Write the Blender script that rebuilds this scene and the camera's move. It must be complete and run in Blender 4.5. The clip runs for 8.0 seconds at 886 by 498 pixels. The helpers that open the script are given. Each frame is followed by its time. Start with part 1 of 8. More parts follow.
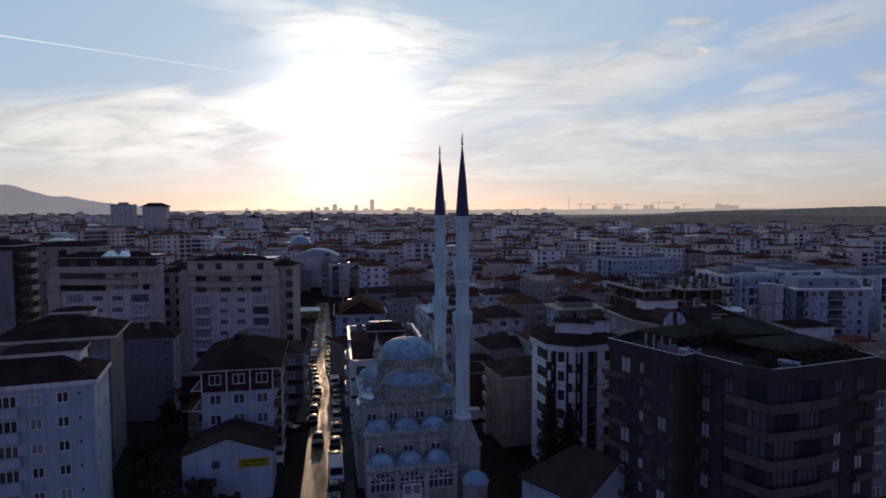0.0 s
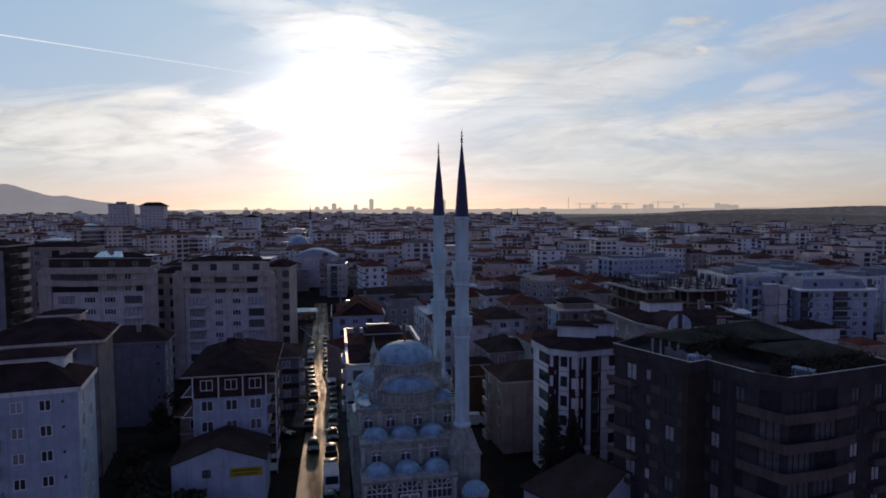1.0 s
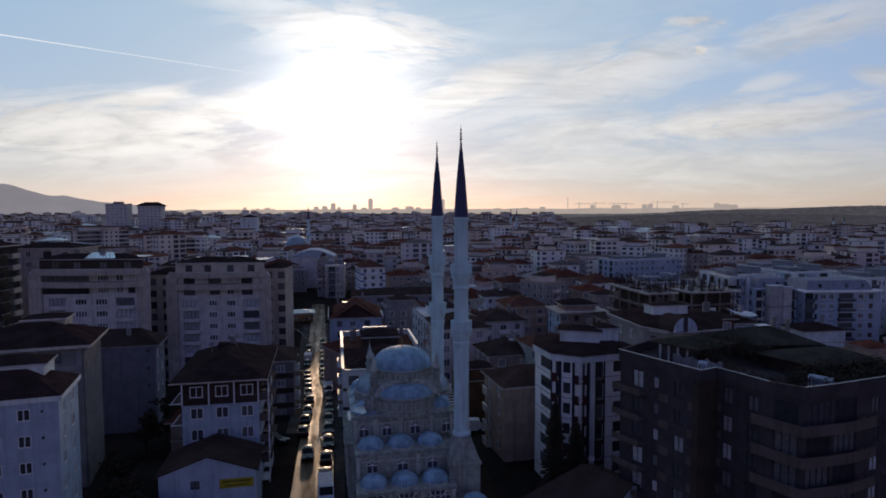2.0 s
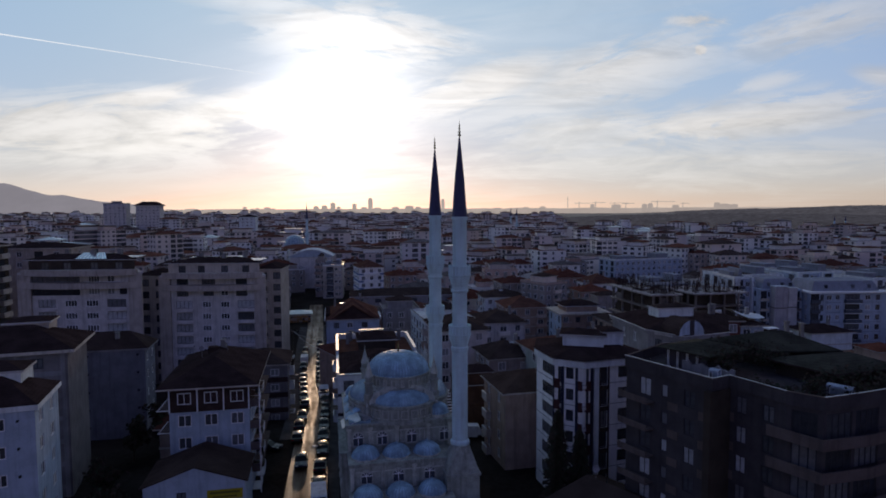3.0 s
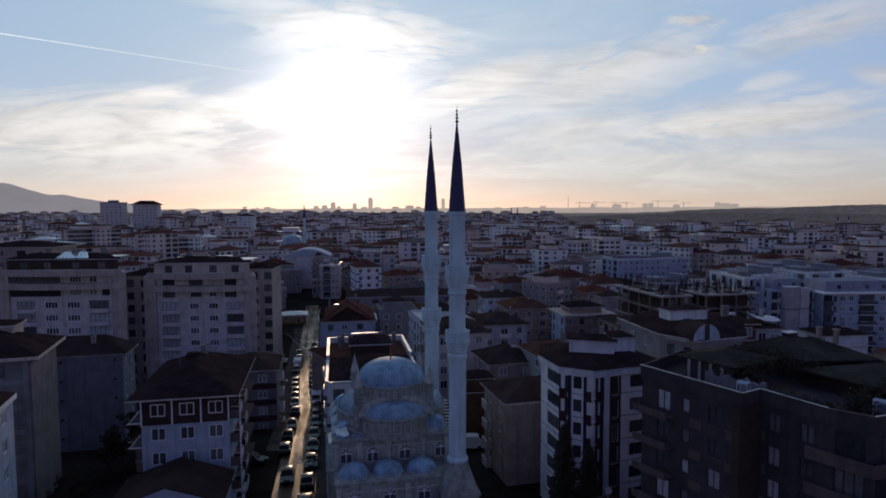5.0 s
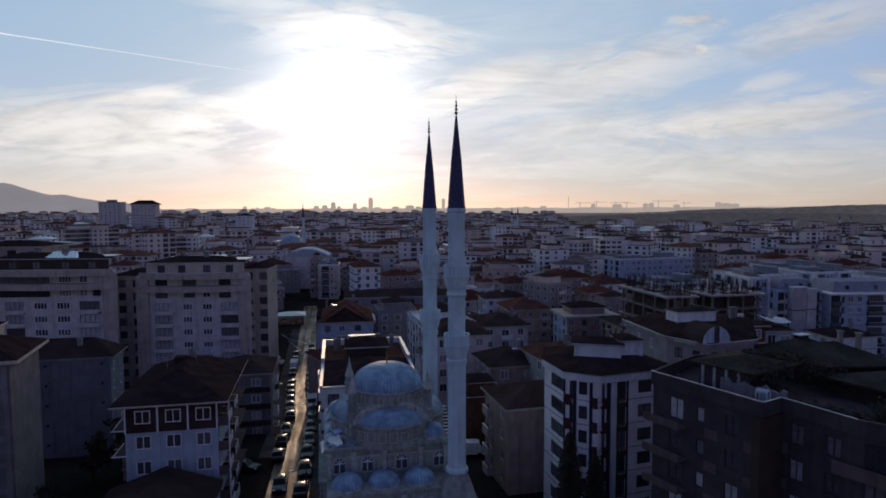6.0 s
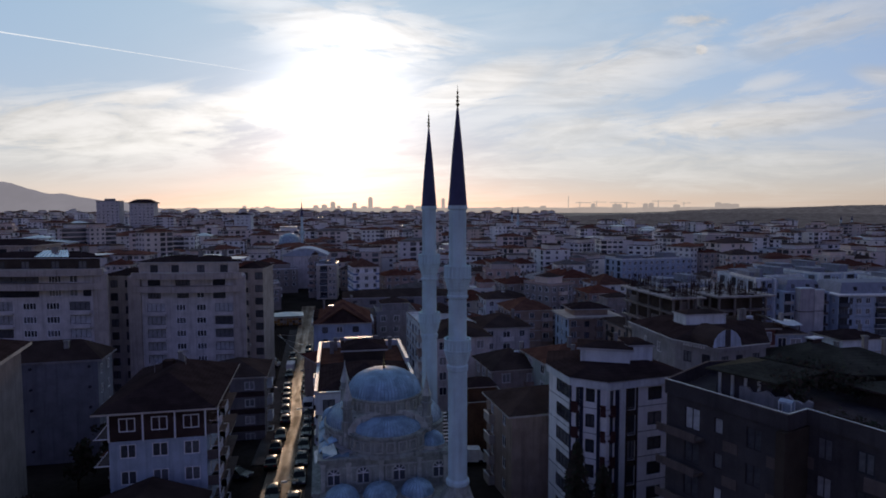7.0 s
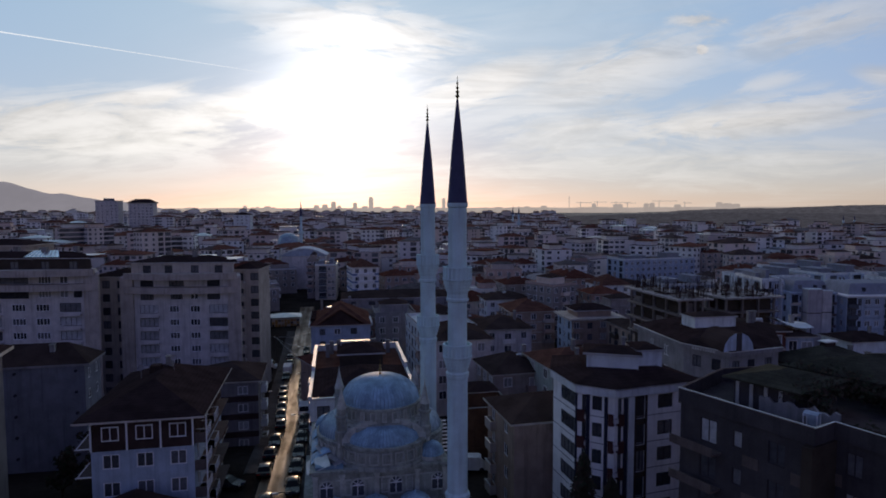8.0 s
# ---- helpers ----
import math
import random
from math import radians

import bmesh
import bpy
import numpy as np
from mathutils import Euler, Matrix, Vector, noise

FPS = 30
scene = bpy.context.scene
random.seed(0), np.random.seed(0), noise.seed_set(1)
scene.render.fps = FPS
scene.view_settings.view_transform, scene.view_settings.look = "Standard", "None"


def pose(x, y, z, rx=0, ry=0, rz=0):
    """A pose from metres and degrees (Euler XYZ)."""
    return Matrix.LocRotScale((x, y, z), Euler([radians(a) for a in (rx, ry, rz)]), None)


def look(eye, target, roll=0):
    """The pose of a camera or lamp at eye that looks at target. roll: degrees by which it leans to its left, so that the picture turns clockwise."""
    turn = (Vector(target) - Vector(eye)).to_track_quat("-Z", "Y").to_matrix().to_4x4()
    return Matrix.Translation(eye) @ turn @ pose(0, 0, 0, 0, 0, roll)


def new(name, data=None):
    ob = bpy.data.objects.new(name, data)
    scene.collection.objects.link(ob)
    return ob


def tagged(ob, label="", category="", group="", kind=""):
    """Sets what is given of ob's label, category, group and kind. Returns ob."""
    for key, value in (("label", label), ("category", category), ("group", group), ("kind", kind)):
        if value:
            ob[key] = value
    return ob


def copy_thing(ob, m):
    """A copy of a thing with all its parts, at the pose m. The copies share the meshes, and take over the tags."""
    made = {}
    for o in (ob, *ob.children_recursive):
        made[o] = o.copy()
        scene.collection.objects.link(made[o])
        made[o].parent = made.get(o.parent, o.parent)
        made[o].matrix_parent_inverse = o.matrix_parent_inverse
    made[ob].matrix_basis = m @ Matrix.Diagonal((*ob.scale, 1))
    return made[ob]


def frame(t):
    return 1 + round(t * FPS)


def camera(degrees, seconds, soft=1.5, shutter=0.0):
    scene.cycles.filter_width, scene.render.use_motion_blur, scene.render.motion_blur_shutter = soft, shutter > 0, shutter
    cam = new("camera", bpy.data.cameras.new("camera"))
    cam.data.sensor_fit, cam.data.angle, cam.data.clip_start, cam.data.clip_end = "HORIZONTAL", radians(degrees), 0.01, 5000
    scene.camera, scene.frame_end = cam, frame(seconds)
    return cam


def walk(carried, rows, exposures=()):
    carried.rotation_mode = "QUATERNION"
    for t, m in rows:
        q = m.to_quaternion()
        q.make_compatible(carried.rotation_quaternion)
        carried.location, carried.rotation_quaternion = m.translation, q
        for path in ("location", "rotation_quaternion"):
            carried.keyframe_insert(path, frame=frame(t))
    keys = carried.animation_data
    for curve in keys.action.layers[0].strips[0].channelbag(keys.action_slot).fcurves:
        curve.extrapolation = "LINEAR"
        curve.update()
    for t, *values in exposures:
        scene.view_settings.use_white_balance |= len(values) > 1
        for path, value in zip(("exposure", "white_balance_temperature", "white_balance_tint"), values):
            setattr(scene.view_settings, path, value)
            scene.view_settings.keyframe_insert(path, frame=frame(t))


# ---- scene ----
cam = camera(72.0, 8.0, 1.8)
PATH = [
    (0, (-0.522, 1.126, 36.419), (-0.527, 3.122, 36.291), -0.2),
    (0.5, (-0.482, 2.427, 36.479), (-0.487, 4.422, 36.349), -0.2),
    (1, (-0.462, 3.794, 36.512), (-0.465, 5.789, 36.382), -0.2),
    (1.5, (-0.447, 5.182, 36.558), (-0.448, 7.178, 36.428), -0.2),
    (3, (-0.128, 9.78, 36.502), (-0.128, 11.776, 36.37), -0.2),
    (3.5, (0.015, 11.216, 36.381), (0.013, 13.211, 36.249), -0.2),
    (4, (0.127, 12.759, 36.205), (0.126, 14.754, 36.073), -0.2),
    (4.5, (0.211, 14.319, 36.086), (0.21, 16.314, 35.953), -0.2),
    (6, (0.487, 19.261, 35.602), (0.485, 21.257, 35.469), -0.2),
    (6.5, (0.419, 20.79, 35.493), (0.417, 22.786, 35.359), -0.1),
    (7, (0.429, 22.477, 35.375), (0.428, 24.472, 35.241), -0.1),
    (7.5, (0.472, 24.099, 35.263), (0.47, 26.094, 35.129), -0.1),
    (8, (0.567, 25.588, 35.18), (0.564, 27.583, 35.046), -0.1),
]
walk(cam, [(t, look(eye, target, roll)) for t, eye, target, roll in PATH])

# ---- world, sun ----
SUN_AZ, SUN_EL = -9.5, 8.2
SUN = Vector((math.sin(radians(SUN_AZ)) * math.cos(radians(SUN_EL)), math.cos(radians(SUN_AZ)) * math.cos(radians(SUN_EL)), math.sin(radians(SUN_EL))))


class Nodes:
    """Short hand for wiring node trees."""

    def __init__(self, tree):
        self.tree = tree
        tree.nodes.clear()

    def add(self, kind, ins=None):
        n = self.tree.nodes.new(kind)
        for key, value in (ins or {}).items():
            if isinstance(value, bpy.types.NodeSocket):
                self.tree.links.new(value, n.inputs[key])
            else:
                n.inputs[key].default_value = value
        return n

    def math(self, op, a, b=0.0):
        n = self.add("ShaderNodeMath", {0: a, 1: b})
        n.operation = op
        return n.outputs[0]

    def mix(self, fac, a, b, blend="MIX"):
        n = self.tree.nodes.new("ShaderNodeMix")
        n.data_type, n.blend_type = "RGBA", blend
        for key, value in ((0, fac), (6, a), (7, b)):
            if isinstance(value, bpy.types.NodeSocket):
                self.tree.links.new(value, n.inputs[key])
            else:
                n.inputs[key].default_value = value
        return n.outputs[2]

    def noise(self, vec, scale, detail=4.0, rough=0.55, distort=0.0):
        return self.add("ShaderNodeTexNoise", {"Vector": vec, "Scale": scale, "Detail": detail, "Roughness": rough, "Distortion": distort}).outputs[0]

    def span(self, v, a, b, c=0.0, d=1.0):
        n = self.add("ShaderNodeMapRange", {0: v, 1: a, 2: b, 3: c, 4: d})
        n.interpolation_type = "SMOOTHSTEP"
        return n.outputs[0]


def build_world():
    world = bpy.data.worlds.new("sky")
    world.use_nodes = True
    scene.world = world
    n = Nodes(world.node_tree)
    way = n.add("ShaderNodeTexCoord").outputs["Generated"]
    air = n.add("ShaderNodeTexSky")
    air.sky_type, air.sun_disc, air.sun_elevation, air.sun_rotation = "NISHITA", False, radians(SUN_EL), radians(SUN_AZ)
    air.altitude, air.air_density, air.dust_density, air.ozone_density = 60.0, 1.0, 0.5, 3.0
    sky = air.outputs[0]
    xyz = n.add("ShaderNodeSeparateXYZ", {0: way})
    up = n.math("MAXIMUM", xyz.outputs[2], 0.0)
    low = n.math("ADD", up, 0.10)
    flat = n.add("ShaderNodeCombineXYZ", {0: n.math("DIVIDE", xyz.outputs[0], low), 1: n.math("DIVIDE", xyz.outputs[1], low)}).outputs[0]
    # thin streaked clouds drawn out along one wind direction
    swung = n.add("ShaderNodeMapping", {0: flat, 2: (0, 0, radians(CLOUD_TURN))}).outputs[0]
    turned = n.add("ShaderNodeMapping", {0: swung, 3: (0.5, 1.25, 1.0), 1: CLOUD_SHIFT}).outputs[0]
    streak = n.noise(turned, 0.62, 7.0, 0.56, 0.5)
    wisp = n.noise(turned, 2.3, 8.0, 0.62, 1.2)
    cover = n.math("ADD", n.math("MULTIPLY", streak, 0.68), n.math("MULTIPLY", wisp, 0.32))
    side = n.span(xyz.outputs[0], -0.30, 0.22, 1.0, 0.0)
    bank = n.math("ADD", n.math("MULTIPLY", side, n.span(up, 0.11, 0.21, 0.12, -0.13)), n.span(up, 0.05, 0.22, 0.02, -0.01))
    spread = n.span(n.math("ADD", cover, bank), 0.45, 0.60)
    # the banks and wisps over the town, each drawn out along its own direction: bearing, height, half length, half width, slope, amount
    ahead = n.math("MAXIMUM", xyz.outputs[1], 0.2)
    side_, rise_ = n.math("DIVIDE", xyz.outputs[0], ahead), n.math("DIVIDE", xyz.outputs[2], ahead)
    plane = n.add("ShaderNodeCombineXYZ", {0: side_, 1: rise_}).outputs[0]
    fibres = {}
    for slope in sorted({w[4] for w in WISPS}):
        turn = n.add("ShaderNodeMapping", {0: plane, 2: (0, 0, radians(-slope))}).outputs[0]
        long_ = n.add("ShaderNodeMapping", {0: turn, 3: (3.2, 15.0, 1.0), 1: (slope * 0.37, slope * 0.21, 0)}).outputs[0]
        fine_ = n.add("ShaderNodeMapping", {0: turn, 3: (11.0, 46.0, 1.0), 1: (slope * 0.13, 1.7, 0)}).outputs[0]
        fibres[slope] = (turn, n.math("ADD", n.math("MULTIPLY", n.noise(long_, 1.0, 8.0, 0.62, 1.4), 0.72), n.math("MULTIPLY", n.noise(fine_, 1.0, 5.0, 0.6, 0.5), 0.28)))
    wisps = None
    for u, v, half, thick, slope, amount in WISPS:
        turn, fibre = fibres[slope]
        c, s_ = math.cos(radians(-slope)), math.sin(radians(-slope))
        off = n.add("ShaderNodeMapping", {0: turn, 1: (-(u * c - v * s_) / half, -(u * s_ + v * c) / thick, 0), 3: (1 / half, 1 / thick, 1)}).outputs[0]
        far_ = n.add("ShaderNodeVectorMath", {0: off})
        far_.operation = "LENGTH"
        mask = n.span(far_.outputs["Value"], 0.1, 1.3, 1.0, 0.0)
        d = n.math("MULTIPLY", n.math("MULTIPLY", mask, n.span(n.math("ADD", fibre, n.math("MULTIPLY", mask, 0.16)), 0.49, 0.61)), amount)
        wisps = d if wisps is None else n.math("MAXIMUM", wisps, d)
    front = n.span(xyz.outputs[1], 0.3, 0.62)
    cloud = n.math("ADD", n.math("MULTIPLY", spread, n.math("SUBTRACT", 1.0, n.math("MULTIPLY", front, 0.82))), n.math("MULTIPLY", wisps, front))
    cloud = n.math("MINIMUM", cloud, 1.0)
    along = n.add("ShaderNodeVectorMath", {0: way, 1: SUN})
    along.operation = "DOT_PRODUCT"
    dot = n.math("MAXIMUM", along.outputs["Value"], 0.0)
    core, halo, wide, broad = (n.math("POWER", dot, p) for p in (250.0, 34.0, 2.2, 1.15))
    haze = n.math("POWER", n.math("SUBTRACT", 1.0, up), 6.0)
    dry = n.math("SUBTRACT", 1.0, n.math("MULTIPLY", haze, 0.6))
    bright = n.math("ADD", CLOUD_BASE, n.math("ADD", n.math("MULTIPLY", broad, CLOUD_WIDE), n.math("MULTIPLY", halo, CLOUD_HALO)))

    thin = n.math("SUBTRACT", 1.0, n.math("MULTIPLY", wide, 0.82))
    through_cloud = n.span(cover, 0.36, 0.66, 0.45, 1.35)

    def scaled(col, f):
        return n.mix(1.0, col, n.add("ShaderNodeCombineColor", {0: f, 1: f, 2: f}).outputs[0], "MULTIPLY")

    base = n.mix(1.0, n.mix(1.0, sky, SKY_TINT, "MULTIPLY"), n.add("ShaderNodeCombineColor", {0: thin, 1: thin, 2: thin}).outputs[0], "MULTIPLY")
    base = n.mix(1.0, base, n.mix(haze, (1, 1, 1, 1), (0.87, 1.055, 0.90, 1)), "MULTIPLY")
    veil = scaled((0.56, 0.90, 1.04, 1), n.math("MULTIPLY", dry, n.math("ADD", VEIL_BASE, n.math("MULTIPLY", broad, VEIL_WIDE))))
    # thicker and thinner strands within the clouds
    strands = n.span(fibres[0][1], 0.34, 0.62, 0.76, 1.13)
    clouds = scaled((1.0, 0.95, 0.925, 1), n.math("MULTIPLY", bright, strands))
    glow_ = n.mix(1.0, scaled((1.0, 0.95, 0.88, 1), n.math("MULTIPLY", n.math("MULTIPLY", core, GLOW_CORE), through_cloud)), scaled((1.0, 0.93, 0.82, 1), n.math("MULTIPLY", n.math("MULTIPLY", halo, GLOW_HALO), through_cloud)), "ADD")
    mist = scaled((0.88, 0.90, 0.70, 1), n.math("MULTIPLY", haze, n.math("ADD", MIST_BASE, n.math("MULTIPLY", wide, MIST_WIDE))))
    total = n.mix(n.math("MULTIPLY", cloud, 0.85), n.mix(1.0, base, veil, "ADD"), clouds)
    for extra in (glow_, mist):
        total = n.mix(1.0, total, extra, "ADD")
    back = n.add("ShaderNodeBackground", {0: total, 1: 1.0})
    n.add("ShaderNodeOutputWorld", {0: back.outputs[0]})


WISPS = [(-0.56, 0.13, 0.40, 0.075, 0, 1.0), (-0.30, 0.170, 0.22, 0.035, 8, 1.0), (-0.50, 0.178, 0.16, 0.022, 8, 1.1), (-0.66, 0.155, 0.12, 0.02, 14, 1.1), (-0.13, 0.28, 0.22, 0.065, -8, 1.0), (0.06, 0.195, 0.19, 0.045, 14, 0.95),
         (0.27, 0.215, 0.27, 0.065, 14, 0.8), (0.47, 0.14, 0.40, 0.045, 8, 0.85), (0.41, 0.30, 0.07, 0.016, 0, 0.8), (0.415, 0.253, 0.016, 0.012, 0, 1.3), (0.60, 0.29, 0.24, 0.055, 14, 0.6),
         (0.52, 0.20, 0.09, 0.018, 14, 0.6), (0.71, 0.21, 0.06, 0.02, -8, 0.7), (0.40, 0.07, 0.55, 0.05, 0, 0.6), (-0.60, 0.09, 0.35, 0.03, 0, 0.6), (0.22, 0.12, 0.22, 0.05, 8, 0.7), (-0.27, 0.33, 0.2, 0.03, -8, 0.5)]
SKY_STRENGTH = 0.101
SKY_TINT = (1.49 * SKY_STRENGTH, 0.895 * SKY_STRENGTH, 1.35 * SKY_STRENGTH, 1)
CLOUD_TURN, CLOUD_SHIFT = 25.0, (3.1, 1.7, 0.0)
CLOUD_BASE, CLOUD_WIDE, CLOUD_HALO = 0.16, 0.62, 0.34
VEIL_BASE, VEIL_WIDE = 0.0, 0.53
GLOW_CORE, GLOW_HALO = 1.1, 0.09
MIST_BASE, MIST_WIDE = 0.02, 0.22
build_world()
sun = new("sun", bpy.data.lights.new("sun", "SUN"))
sun.data.energy, sun.data.angle, sun.data.color = 0.7, radians(1.5), (1.0, 0.66, 0.41)
sun.matrix_world = look(SUN * 100, (0, 0, 0))


# ---- materials ----
def mat(name, col, rough=0.8, metal=0.0, var=0.18, scale=0.5, fine=9.0, bump=0.15, palette=None, island=False, streaks=0.0, spec=0.0, rows=0.0):
    """A surface with broad stains, fine grain and relief; palette: colours that single objects or islands take by chance; rows: height of
    courses such as roof tiles, in metres."""
    m = bpy.data.materials.new(name)
    m.use_nodes = True
    n = Nodes(m.node_tree)
    pos = n.add("ShaderNodeTexCoord").outputs["Object"]
    chance = n.add("ShaderNodeNewGeometry").outputs["Random Per Island"] if island else n.add("ShaderNodeObjectInfo").outputs["Random"]
    if palette:
        ramp = n.add("ShaderNodeValToRGB", {0: chance})
        ramp.color_ramp.interpolation = "CONSTANT"
        for i, c in enumerate(palette):
            e = ramp.color_ramp.elements[i] if i < 2 else ramp.color_ramp.elements.new(i / len(palette))
            e.position, e.color = i / len(palette), (*c, 1)
        colour = ramp.outputs[0]
    else:
        colour = n.add("ShaderNodeRGB").outputs[0]
        colour.default_value = (*col, 1)
    broad, grain = n.noise(pos, scale, 5.0, 0.6), n.noise(pos, fine, 4.0, 0.6)
    shade = n.math("ADD", n.span(broad, 0.3, 0.7, 1 - var, 1 + var * 0.5), n.span(grain, 0.3, 0.7, -var * 0.35, var * 0.35))
    if streaks:
        long = n.add("ShaderNodeMapping", {0: pos, 3: (2.2, 2.2, 0.12)}).outputs[0]
        shade = n.math("MULTIPLY", shade, n.span(n.noise(long, 1.0, 4.0), 0.45, 0.72, 1.0, 1.0 - streaks))
    relief = grain
    if rows:
        band = n.add("ShaderNodeTexWave", {"Vector": pos, "Scale": 0.314 / rows, "Distortion": 0.6, "Detail": 2.0})
        band.wave_type, band.bands_direction, band.wave_profile = "BANDS", "Z", "SAW"
        wave = band.outputs[1]
        relief = n.math("ADD", grain, n.math("MULTIPLY", wave, 2.0))
        shade = n.math("MULTIPLY", shade, n.span(wave, 0.0, 0.25, 0.72, 1.0))
    grey = n.add("ShaderNodeCombineColor", {0: shade, 1: shade, 2: shade}).outputs[0]
    tint = n.mix(1.0, colour, grey, "MULTIPLY")
    lift = n.add("ShaderNodeBump", {"Strength": bump, "Distance": 0.05, "Height": relief}).outputs[0]
    b = n.add("ShaderNodeBsdfPrincipled", {"Base Color": tint, "Roughness": n.span(broad, 0.3, 0.7, rough * 0.88, min(1, rough * 1.1)), "Metallic": metal, "Normal": lift, "Specular IOR Level": spec})
    n.add("ShaderNodeOutputMaterial", {0: b.outputs[0]})
    return m


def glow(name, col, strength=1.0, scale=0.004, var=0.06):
    """Self-lit far backdrop: haze, or a contrail's sunlit white, is put into its emission."""
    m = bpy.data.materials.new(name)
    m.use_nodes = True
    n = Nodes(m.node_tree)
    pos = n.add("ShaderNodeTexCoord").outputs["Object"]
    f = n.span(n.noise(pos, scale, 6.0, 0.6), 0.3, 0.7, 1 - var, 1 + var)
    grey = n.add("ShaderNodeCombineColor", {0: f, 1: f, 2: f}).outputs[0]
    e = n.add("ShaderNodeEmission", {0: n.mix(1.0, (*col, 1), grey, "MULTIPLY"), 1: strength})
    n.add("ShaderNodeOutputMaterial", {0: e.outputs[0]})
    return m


def pane_mat(name, palette, rough=0.06, island=False):
    """Opaque window glass: dark rooms, sky sheen and drawn curtains are put into its palette."""
    m = mat(name, (0.02, 0.02, 0.03), rough, 0.0, 0.25, 1.3, 6.0, 0.0, palette, island, spec=0.5)
    return m


M = {}
M["white"] = mat("white_render", (0.70, 0.73, 0.735), 0.85, var=0.16, streaks=0.22)
M["brightwhite"] = mat("bright_white_render", (0.84, 0.83, 0.82), 0.85, var=0.12, streaks=0.15)
M["cool"] = mat("pale_blue_grey_render", (0.40, 0.465, 0.56), 0.85, var=0.16, streaks=0.2)
# Lilac and beige are lifted for the haze over mid-distance blocks.
M["lilac"] = mat("lilac_grey_render", (0.60, 0.565, 0.555), 0.85, var=0.18, streaks=0.25)
M["grey"] = mat("grey_render", (0.27, 0.26, 0.27), 0.85, var=0.18, streaks=0.25)
M["beige"] = mat("beige_render", (0.46, 0.405, 0.36), 0.85, var=0.18, streaks=0.25)
M["taupewall"] = mat("taupe_render", (0.34, 0.295, 0.27), 0.85, var=0.2, streaks=0.25)
# Taupe darkened in place of shade that neighbours throw on the grey block.
M["shadewall"] = mat("shade_dark_taupe_render", (0.22, 0.20, 0.205), 0.85, var=0.2, streaks=0.25)
M["bluegrey"] = mat("blue_grey_render", (0.20, 0.205, 0.24), 0.85, var=0.18, streaks=0.25)
M["brownwall"] = mat("brown_render", (0.38, 0.29, 0.235), 0.85, var=0.2, streaks=0.25)
M["cream"] = mat("cream_render", (0.52, 0.47, 0.41), 0.85, var=0.18, streaks=0.25)
M["dark"] = mat("dark_cladding", (0.076, 0.068, 0.072), 0.6, var=0.2, streaks=0.15)
M["umber"] = mat("brown_cladding", (0.068, 0.054, 0.044), 0.65, var=0.22)
M["band"] = mat("taupe_balcony_band", (0.135, 0.108, 0.10), 0.7, var=0.18, streaks=0.2)
M["timber"] = mat("dark_timber", (0.064, 0.042, 0.038), 0.6, var=0.3, fine=20)
M["maroon"] = mat("maroon_panel", (0.082, 0.040, 0.038), 0.6, var=0.2)
M["tile"] = mat("brown_roof_tiles", (0.043, 0.029, 0.029), 0.75, var=0.3, bump=0.5, rows=0.16)
M["redtile"] = mat("red_brown_roof_tiles", (0.125, 0.062, 0.047), 0.75, var=0.3, bump=0.5, rows=0.16)
M["olive"] = mat("olive_roof_shingles", (0.062, 0.060, 0.048), 0.85, var=0.35, bump=0.4, rows=0.14)
M["tar"] = mat("bitumen_roof", (0.058, 0.041, 0.037), 0.9, var=0.35, scale=0.25)
M["screed"] = mat("terrace_screed", (0.30, 0.25, 0.21), 0.8, var=0.3)
M["coping"] = mat("metal_coping", (0.52, 0.52, 0.54), 0.5, 0.55, var=0.2, spec=0.3)
M["frame"] = mat("white_window_frame", (0.74, 0.74, 0.75), 0.45, var=0.08)
M["tanframe"] = mat("taupe_window_frame", (0.06, 0.052, 0.055), 0.5, var=0.1)
M["darkframe"] = mat("dark_window_frame", (0.05, 0.05, 0.055), 0.5, var=0.1)
M["pane"] = pane_mat("window_glass", [(0.05, 0.052, 0.06), (0.26, 0.26, 0.27), (0.07, 0.07, 0.075), (0.40, 0.39, 0.40), (0.12, 0.12, 0.125), (0.30, 0.295, 0.30), (0.18, 0.18, 0.185)])
M["darkpane"] = pane_mat("shaded_window_glass", [(0.045, 0.047, 0.056), (0.13, 0.132, 0.145), (0.075, 0.077, 0.084), (0.15, 0.15, 0.16), (0.045, 0.047, 0.053)])
M["curtainpane"] = pane_mat("curtained_window_glass", [(0.46, 0.47, 0.49), (0.08, 0.08, 0.09), (0.52, 0.52, 0.54), (0.16, 0.16, 0.17), (0.36, 0.36, 0.37)])
M["farpane"] = pane_mat("distant_window_glass", [(0.05, 0.052, 0.06), (0.09, 0.093, 0.10), (0.16, 0.16, 0.17), (0.06, 0.063, 0.07)], 0.2, True)
M["mosquepane"] = mat("dark_leaded_glass", (0.075, 0.082, 0.10), 0.12, var=0.2, bump=0.0, spec=0.4)
M["rail"] = mat("dark_metal_rail", (0.06, 0.06, 0.065), 0.4, 0.7, var=0.1)
M["glassrail"] = mat("smoked_glass_panel", (0.10, 0.11, 0.13), 0.12, var=0.1, bump=0.0)
M["concrete"] = mat("raw_concrete", (0.27, 0.26, 0.25), 0.9, var=0.25, streaks=0.3)
M["stone"] = mat("pale_limestone", (0.345, 0.365, 0.33), 0.8, var=0.3, scale=0.7, fine=7.0, bump=0.4, streaks=0.35)
M["stonetrim"] = mat("limestone_moulding", (0.49, 0.50, 0.455), 0.75, var=0.3, scale=1.2, streaks=0.25)
M["lead"] = mat("grey_blue_lead_sheet", (0.275, 0.42, 0.545), 0.55, 0.08, var=0.4, scale=0.9, spec=0.15)
